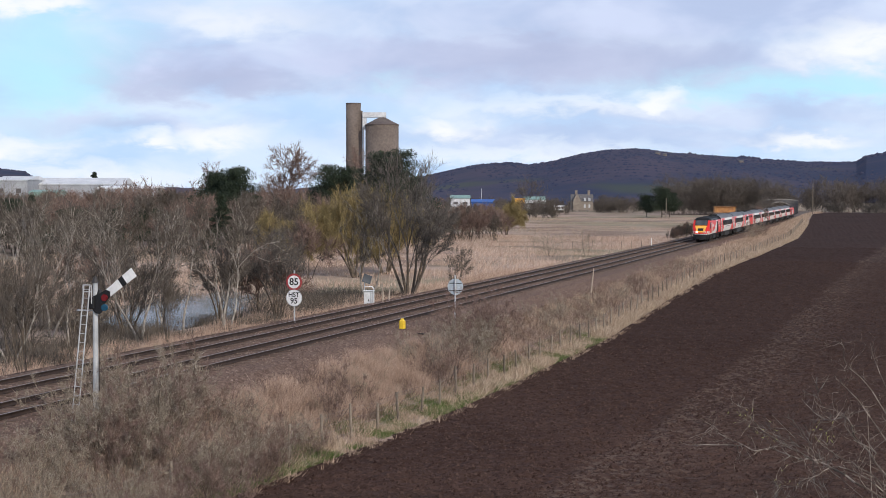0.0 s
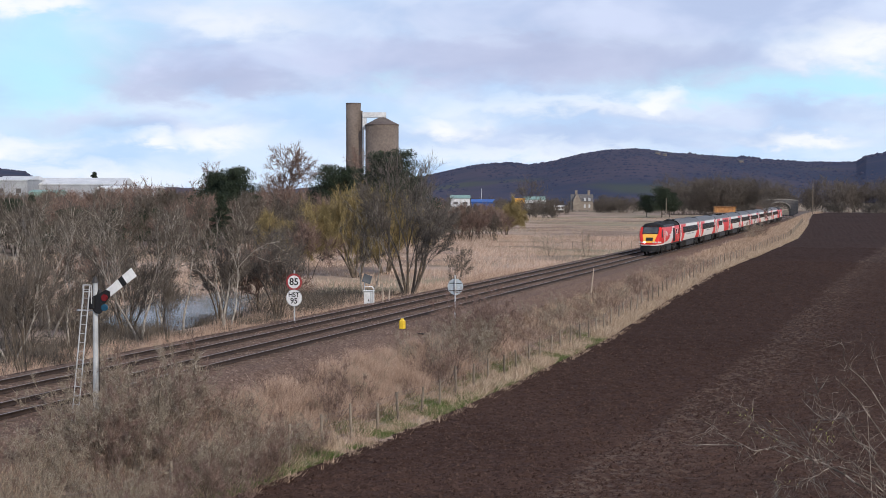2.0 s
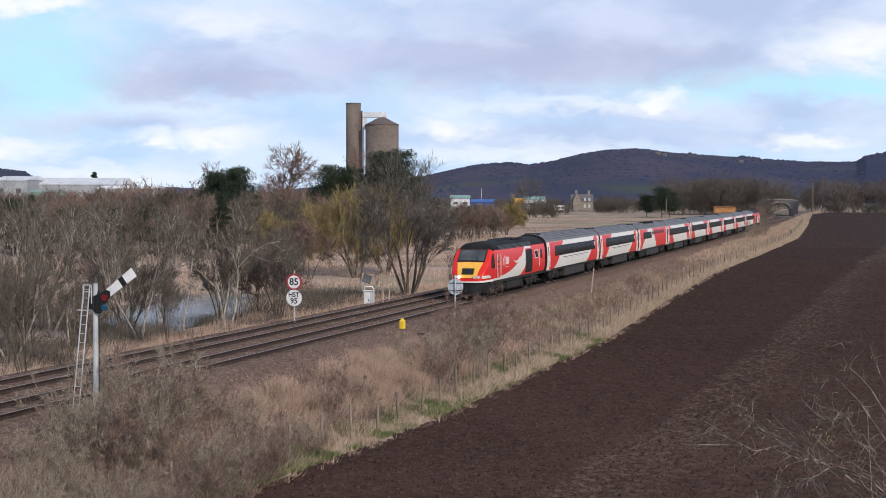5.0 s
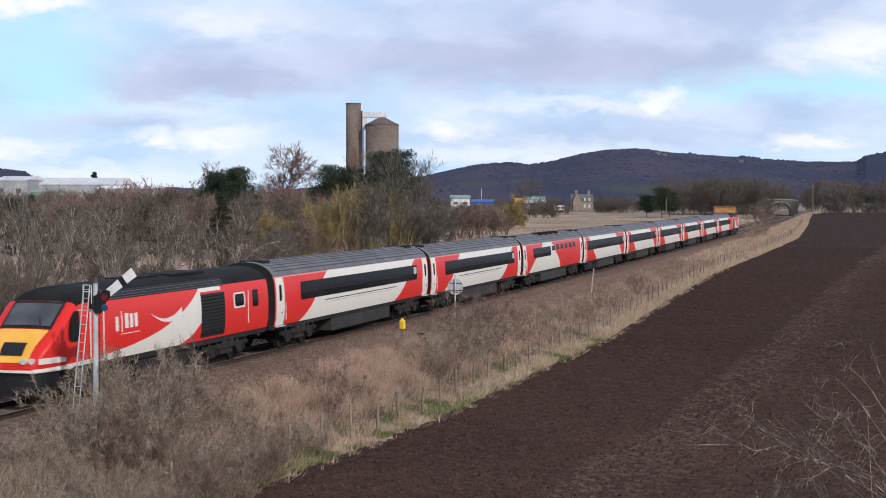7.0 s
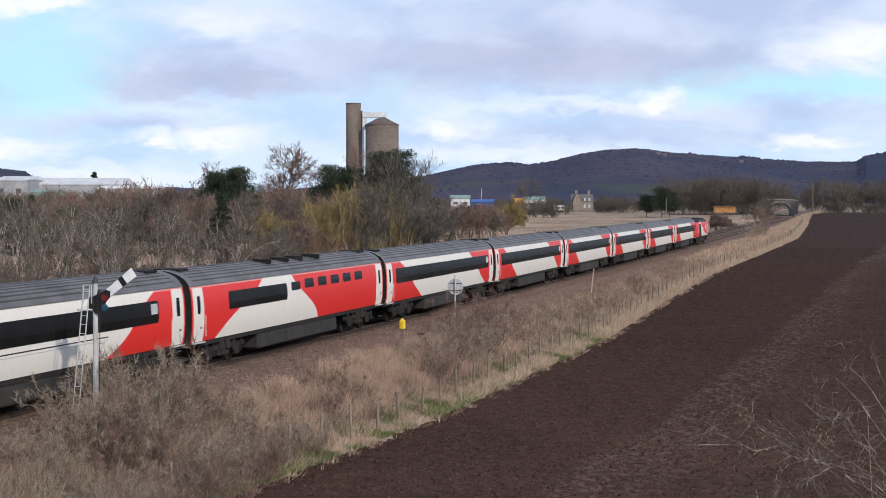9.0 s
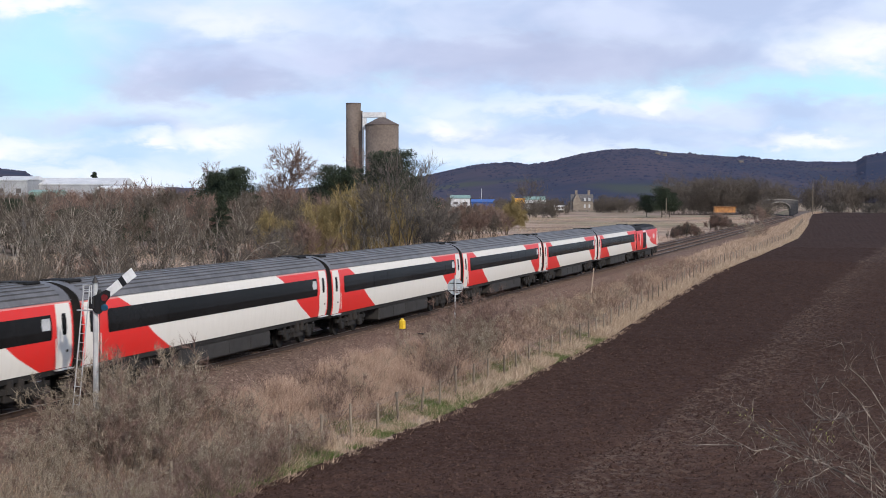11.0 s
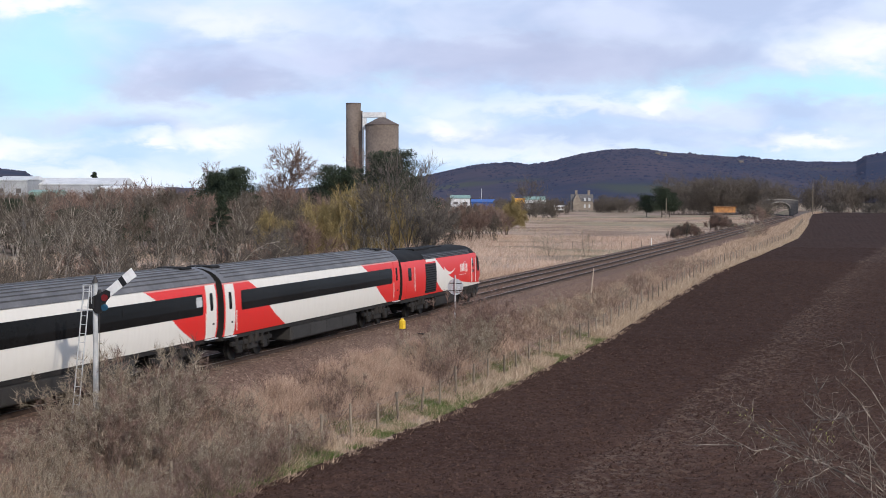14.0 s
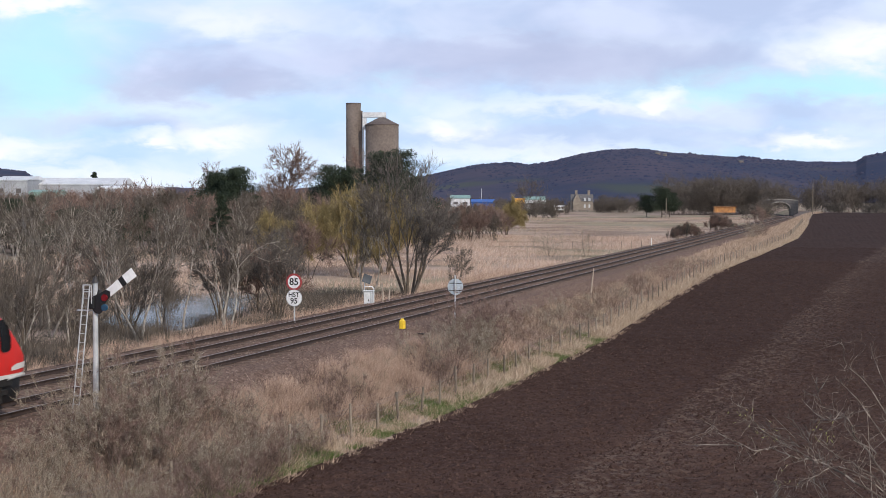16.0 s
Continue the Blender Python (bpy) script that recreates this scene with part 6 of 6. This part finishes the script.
def build_coach(style, label, flip=False, rear_red=False, stripes=False):
    c = new("passenger_coach")
    tagged(c, label, "train coach", "coaches of the express train")
    L = 11.2
    mat = M[{"a": "coach_a", "b": "coach_b", "buffet": "buffet"}[style]]
    xs = np.linspace(-L, L, 9)
    part("body", loft("body", list(xs), [SECTION] * 9, mat), c)
    part("roof", loft("roof", list(xs), [ROOF] * 9, M["roof_grey"]), c, "dirty grey ribbed roof")
    for s in (-1, 1):
        part("end_wall", end_cap(s * L, SECTION + ROOF[1:], M["under"]), c)
        part("gangway", box("gangway", M["black"], s * L - 0.02 if s > 0 else s * L - 0.28, s * L + 0.28 if s > 0 else s * L + 0.02, -0.62, 0.62, 1.05, 3.45, bevel=0.05), c)
    for y in (-1.12, -0.97, -0.80, -0.60, -0.38, -0.13, 0.13, 0.38, 0.60, 0.80, 0.97, 1.12):
        z = float(np.interp(abs(y), [p[0] for p in reversed(ROOF)], [p[1] for p in reversed(ROOF)]))
        part("roof_rib", box("roof_rib", M["roof_rib"], -L + 0.5, L - 0.5, y - 0.028, y + 0.028, z - 0.03, z + 0.026), c)
    for s in (-1, 1):
        part("roof_hatch", box("roof_hatch", M["roof_black"], s * (L - 1.0) - 0.45, s * (L - 1.0) + 0.45, -0.55, 0.55, 3.74, 3.87, bevel=0.05), c)
    part("floor_pan", box("floor_pan", M["under"], -L, L, -1.25, 1.25, 0.95, 1.119), c)
    part("skirt", box("skirt", M["skirt"], -4.7, 3.9 if style != "buffet" else 4.7, -1.24, 1.24, 0.30, 0.949, bevel=0.06), c, "dark grey equipment skirt")
    for k in range(4):
        for s in (-1, 1):
            part("locker_door", box("locker_door", M["skirt"], -4.4 + k * 2.1, -2.6 + k * 2.1, s * 1.235, s * 1.252, 0.38, 0.88, bevel=0.006), c)
    add_bogie(c, 8.0)
    add_bogie(c, -8.0)
    d = -1 if flip else 1
    for sign in (-1, 1):
        for e in (-1, 1):
            red = rear_red and e == -1
            door_parts(c, e * 10.62, sign, "red_paint" if red else "cream_paint", -e)
        if style == "buffet":
            wins = [(7.85, 1.75, 2.17, 2.88)]
            small = [(1.25 - 0.0, 0.2, 2.52, 2.88)] + [(-0.35 - 1.65 * k, -1.45 - 1.65 * k, 2.55, 2.95) for k in range(5)]
        else:
            lo, hi = (3.26, 20.6) if style == "a" else (1.97, 21.4)
            wins, small = [(11.5 - lo, 11.5 - hi, 2.07, 2.86)], []
        for a, b, z0, z1 in wins:
            band = part("window_band", side_panel("window_band", M["glass"], min(a, b), max(a, b), z0, z1, 0.008, sign, 5, 0.05), c, "continuous black glazed window band")
            count = max(2, round(abs(a - b) / 2.15))
            w = abs(a - b) / count
            for k in range(count):
                x0 = min(a, b) + k * w
                part("pane", side_panel("pane", M["glass"], x0 + 0.12, x0 + w - 0.12, z0 + 0.08, z1 - 0.08, 0.013, sign, 3, 0.04), band)
            for e in (min(a, b) + 0.35,):
                if style != "buffet" and not rear_red:
                    part("label_panel", side_panel("label_panel", M["grey_paint"], e - 0.26, e + 0.26, z0 + 0.32, z1 - 0.10, 0.018, sign, 2, 0.04), band)
        for a, b, z0, z1 in small:
            part("small_window", side_panel("small_window", M["glass"], min(a, b), max(a, b), z0, z1, 0.008, sign, 2, 0.03), c)
        if stripes:
            part("pin_stripe", side_panel("pin_stripe", M["skirt"], -5.4, 5.2, 1.86, 1.90, 0.006, sign, 1), c)
            part("pin_stripe", side_panel("pin_stripe", M["grey_paint"], -4.6, 4.6, 1.76, 1.79, 0.006, sign, 1), c)
        part("gutter", side_panel("gutter", M["roof_grey"], -L, L, 3.235, 3.275, 0.03, sign, 1), c)
    if style == "buffet":
        for x in (-1.5, 0.2, 2.2, -3.6):
            part("roof_fan", rod("roof_fan", M["roof_black"], (x, 0.35, 3.72), (x, 0.35, 3.92), 0.42, 14), c)
    return c


LOW = 0.94
NOSE_D = [0.0, 0.06, 0.30, 0.62, 0.95, 1.45, 1.95, 2.35, 2.9, 3.7]
NOSE_TOP = [1.28, 1.46, 1.86, 2.14, 2.42, 2.88, 3.31, 3.52, 3.70, 3.835]
NOSE_W = [0.86, 0.95, 1.08, 1.17, 1.23, 1.29, 1.33, 1.35, 1.37, 1.37]


def nose_section(d):
    """Half section of the cab d metres behind its tip: 7 points up the side, 7 over the top."""
    top = float(np.interp(d, NOSE_D, NOSE_TOP))
    w = float(np.interp(d, NOSE_D, NOSE_W)) / 1.37
    blend = min(1.0, max(0.0, (d - 1.9) / 1.8))
    g = min(3.26, top - 0.14)
    zs = np.linspace(1.12, g, 7)
    side = [(side_y(z) * w, z) for z in zs]
    body = [(p[0] * w, p[1]) for p in SECTION]
    side = [(a[0] * (1 - blend) + b[0] * blend, a[1] * (1 - blend) + b[1] * blend) for a, b in zip(side, body)]
    ye = side[-1][0]
    flat = [(ye, side[-1][1]), (ye - 0.035, g + 0.07), (ye - 0.11, g + 0.115), (ye - 0.24, top - 0.005), (ye * 0.55, top + 0.012), (ye * 0.25, top + 0.02), (0.0, top + 0.022)]
    over = [(a[0] * (1 - blend) + b[0] * blend, a[1] * (1 - blend) + b[1] * blend) for a, b in zip(flat, ROOF)]
    return side, over


def build_power_car(label, lit):
    c = new("power_car")
    tagged(c, label, "locomotive", "power cars of the express train")
    X0 = 8.42
    ds = [0.0, 0.06, 0.3, 0.62, 0.95, 1.2, 1.45, 1.7, 1.95, 2.35, 2.9, 3.7, 6, 9, 12, 15, 17.52]
    sides = [nose_section(d)[0] for d in ds]
    tops = [nose_section(d)[1] for d in ds]
    xs = [X0 - d for d in ds]
    part("body", loft("body", xs, sides, M["power"]), c)
    n1 = ds.index(0.95)
    n2 = ds.index(1.95)
    part("nose_cone", loft("nose_cone", xs[:n1 + 1], tops[:n1 + 1], M["red_paint"]), c)
    part("screen_surround", loft("screen_surround", xs[n1:n2 + 1], tops[n1:n2 + 1], M["red_paint"]), c)
    part("roof", loft("roof", xs[n2:], tops[n2:], M["roof_black"]), c, "sooty black roof")

    def top_patch(name, mat, d0, d1, w0, w1, lift, label="", steps=5):
        V, F = [], []
        for k in range(steps + 1):
            d = d0 + (d1 - d0) * k / steps
            w = w0 + (w1 - w0) * k / steps
            side, over = nose_section(d)
            ys = [p[0] for p in reversed(over)]
            zs = [p[1] for p in reversed(over)]
            for j in range(9):
                y = w * (j / 4 - 1)
                z = float(np.interp(abs(y), ys, zs))
                V.append((X0 - d + lift * 0.75, y, z + lift * 0.65))
        for k in range(steps):
            for j in range(8):
                a = k * 9 + j
                F.append((a, a + 1, a + 10, a + 9))
        me = mesh_of(name, V, F, mat, True)
        return part(name, me, c, label)
    top_patch("nose_panel", M["yellow_paint"], 0.03, 0.95, 0.64, 0.88, 0.035, "warm yellow warning panel")
    top_patch("screen_frame", M["black"], 0.99, 1.93, 0.93, 0.93, 0.030)
    top_patch("windscreen", M["screen"], 1.07, 1.85, 0.85, 0.85, 0.050, "large grey raked windscreen")
    top_patch("air_intake", M["black"], 0.14, 0.46, 0.40, 0.42, 0.050, "black coupler cover panel")
    bm = bmesh.new()
    a, b = 1.10, 1.62
    add_rod(bm, (X0 - b + 0.05, 0.15, 3.04), (X0 - a + 0.07, 0.5, 2.60), 0.018, 6)
    part("wiper", bm_mesh("wiper", bm, M["black"]), c)
    # valance, buffer beam and lamps
    part("valance", loft("valance", [X0 - 0.05, X0 - 0.07, X0 - 0.2, X0 - 0.5, X0 - 1.1, X0 - 2.4],
                         [[(0.0, 0.40), (0.0, 0.62), (0.0, 1.08)]] + [[(w * 0.88, 0.36), (w, 0.62), (w, 1.11)] for w in (0.66, 0.86, 1.02, 1.12, 1.16)], M["black"]), c, "black rounded front valance")
    part("bumper", loft("bumper", [X0 + 0.09, X0 + 0.03, X0 - 0.22, X0 - 1.6], [[(0.0, 1.09), (0.0, 1.13), (0.0, 1.17)], [(0.82, 1.08), (0.87, 1.13), (0.84, 1.18)], [(1.02, 1.08), (1.07, 1.13), (1.04, 1.18)], [(1.30, 1.08), (1.345, 1.13), (1.335, 1.20)]], M["cream_paint"]), c, "cream band round the nose foot")
    part("nose_front", box("nose_front", M["red_paint"], X0 - 0.3, X0 + 0.03, -0.82, 0.82, 1.10, 1.30, bevel=0.06), c)
    for sign in (-1, 1):
        V = []
        for d in (0.12, 0.35, 0.65, 1.0, 1.3):
            half = float(np.interp(d, NOSE_D, NOSE_W)) / 1.37
            for z in (1.36, 1.56 if d < 1.2 else 1.48):
                V.append((X0 - d + 0.01, sign * (side_y(z) * half + 0.022), z))
        F = [(2 * k, 2 * k + 1, 2 * k + 3, 2 * k + 2) for k in range(4)]
        part("lamp_surround", mesh_of("lamp_surround", V, F, M["cream_paint"]), c, "pale headlamp surround")
        for k in range(2):
            bm = bmesh.new()
            cx, cy, cz = X0 - 0.01 - 0.07 * k, sign * (0.52 + 0.25 * k), 1.45
            add_rod(bm, (cx - 0.15, cy, cz), (cx + 0.05, cy, cz + 0.02), 0.105, 16)
            part("headlamp", bm_mesh("headlamp", bm, M["headlight"] if lit and sign < 0 and k == 0 else M["lamp_glass"]), c)
        V = []
        for d, z0, z1 in ((1.40, 2.12, 2.42), (1.50, 2.02, 2.78), (1.72, 2.0, 3.0), (1.92, 2.02, 3.05), (2.02, 2.12, 2.98)):
            half = float(np.interp(d, NOSE_D, NOSE_W)) / 1.37
            for z in (z0, z1):
                V.append((X0 - d + 0.01, sign * (side_y(z) * half + 0.045), z))
        part("cab_window", mesh_of("cab_window", V, [(2 * k, 2 * k + 1, 2 * k + 3, 2 * k + 2) for k in range(4)], M["glass"]), c)
        door = part("cab_door", side_panel("cab_door", M["red_paint"], 5.0, 5.75, 1.30, 3.18, 0.006, sign, 6), c)
        part("pane", side_panel("pane", M["screen"], 5.22, 5.55, 2.35, 2.95, 0.011, sign, 3, 0.05), door)
        part("vent", side_panel("vent", M["black"], 5.22, 5.55, 2.0, 2.2, 0.011, sign, 1), door)
        bm = bmesh.new()
        for x in (4.95, 5.82):
            add_rod(bm, (x, sign * 1.42, 1.35), (x, sign * 1.40, 2.95), 0.025, 6)
        part("handrail", bm_mesh("handrail", bm, M["cream_paint"]), c)
        # plain bars where the maker's mark stands, no lettering
        for k, (w, z0, z1) in enumerate(((0.20, 2.10, 2.62), (0.07, 2.06, 2.80), (0.24, 2.16, 2.70), (0.22, 2.16, 2.66), (0.22, 2.16, 2.66))):
            x = 3.95 - 0.34 * k
            part("mark_bar", side_panel("mark_bar", M["cream_paint"], x - w / 2, x + w / 2, z0, z1, 0.006, sign, 3), c)
        part("mark_line", side_panel("mark_line", M["cream_paint"], 2.3, 3.7, 1.96, 1.985, 0.006, sign, 1), c)
        g = part("side_grille", side_panel("side_grille", M["black"], -4.78, -2.64, 1.22, 2.98, 0.008, sign, 8), c, "black louvred radiator grille")
        for k in range(12):
            z = 1.32 + k * 0.138
            part("louvre", side_panel("louvre", M["roof_black"], -4.72, -2.70, z, z + 0.05, 0.022, sign, 1), g)
        r = part("roof_grille", mesh_of("roof_grille", [(x, sign * y, z) for x in (-4.8, 4.9) for y, z in ((1.255, 3.235), (1.20, 3.42), (1.08, 3.56))], [(0, 1, 4, 3), (1, 2, 5, 4)], M["black"]), c, "black roof-side louvres")
        for k in range(3):
            y, z = ((1.25, 3.29), (1.21, 3.38), (1.15, 3.47))[k]
            part("louvre", box("louvre", M["roof_grey"], -4.75, 4.95, sign * y - 0.015, sign * y + 0.015, z - 0.012, z + 0.012), r)
        if sign > 0:
            part("guard_window", side_panel("guard_window", M["cream_paint"], -6.72, -5.6, 2.20, 2.86, 0.008, sign, 3, 0.05), c)
            part("guard_pane", side_panel("guard_pane", M["glass"], -6.60, -5.72, 2.28, 2.79, 0.014, sign, 3, 0.04), c)
        gd = part("guard_door", side_panel("guard_door", M["red_paint"], -8.4, -7.0, 1.2, 3.15, 0.006, sign, 6), c)
        part("pane", side_panel("pane", M["glass"], -8.05, -7.45, 2.15, 2.88, 0.011, sign, 3, 0.04), gd)
        bm = bmesh.new()
        add_rod(bm, (-6.95, sign * 1.41, 1.5), (-6.95, sign * 1.39, 2.9), 0.02, 6)
        part("handrail", bm_mesh("handrail", bm, M["cream_paint"]), c)
    part("end_wall", end_cap(X0 - 17.52, SECTION + ROOF[1:], M["under"]), c)
    part("gangway", box("gangway", M["black"], -9.6, -9.23, -0.6, 0.6, 1.05, 3.4, bevel=0.04), c)
    part("floor_pan", box("floor_pan", M["under"], -9.08, 7.2, -1.25, 1.25, 0.92, 1.118), c)
    part("fuel_tank", box("fuel_tank", M["under"], -2.4, 2.4, -1.22, 1.22, 0.28, 0.90, bevel=0.12), c)
    part("roof_fan_housing", box("roof_fan_housing", M["roof_black"], -4.6, -1.6, -0.6, 0.6, 3.60, 3.862, bevel=0.03), c)
    part("exhaust_housing", box("exhaust_housing", M["roof_black"], -1.0, 1.6, -0.4, 0.4, 3.70, 3.868, bevel=0.03), c)
    # the power car stands a little lower than its coaches
    done = set()
    for ob in c.children_recursive:
        if ob.data.name in done:
            continue
        done.add(ob.data.name)
        for v in ob.data.vertices:
            if v.co.z > 1.12:
                v.co.z = 1.12 + (v.co.z - 1.12) * LOW
    add_bogie(c, 5.0)
    add_bogie(c, -5.3)
    return c


def glow(name, col, strength):
    mat = bpy.data.materials.new(name)
    mat.use_nodes = True
    b = mat.node_tree.nodes["Principled BSDF"]
    b.inputs["Base Color"].default_value = (*col, 1)
    b.inputs["Emission Color"].default_value = (*col, 1)
    b.inputs["Emission Strength"].default_value = strength
    return mat


M["headlight"] = glow("headlight", (1.0, 0.95, 0.82), 4.0)
SPEED, JOINT_AT_7 = 27.0147, 38.064
TRAIN = []


def build_train():
    front = build_power_car("red and cream diesel power car with yellow nose, leading", True)
    TRAIN.append((front, -9.55, False))
    a1 = build_coach("a", "cream and red passenger coach with black window band", stripes=True)
    a2 = copy_thing(a1, Matrix.Identity(4))
    buf = build_coach("buffet", "red buffet coach with a cream patch and small windows")
    b1 = build_coach("b", "cream and red passenger coach with black window band", flip=True)
    coaches = [a1, a2, buf, b1] + [copy_thing(b1, Matrix.Identity(4)) for _ in range(4)]
    coaches.append(build_coach("b", "cream and red end coach with red doors by the power car", flip=True, rear_red=True))
    for k, c in enumerate(coaches):
        TRAIN.append((c, 11.5 + 22.99 * k, False))
    rear = build_power_car("red and cream diesel power car trailing the train", False)
    TRAIN.append((rear, 206.62 + 9.55, True))


build_train()


def motions():
    """The train runs towards the camera's left at a steady 60 miles an hour."""
    for thing, shift, turned in TRAIN:
        rows = []
        for k in range(33):
            t = k * 0.5
            s = JOINT_AT_7 - SPEED * (t - 7) + shift
            x, y, a, h = (float(v) for v in line(s))
            rows.append((t, Matrix.Translation((x, y, h)) @ Matrix.Rotation(a + (0 if turned else math.pi), 4, "Z")))
        walk(thing, rows)


motions()
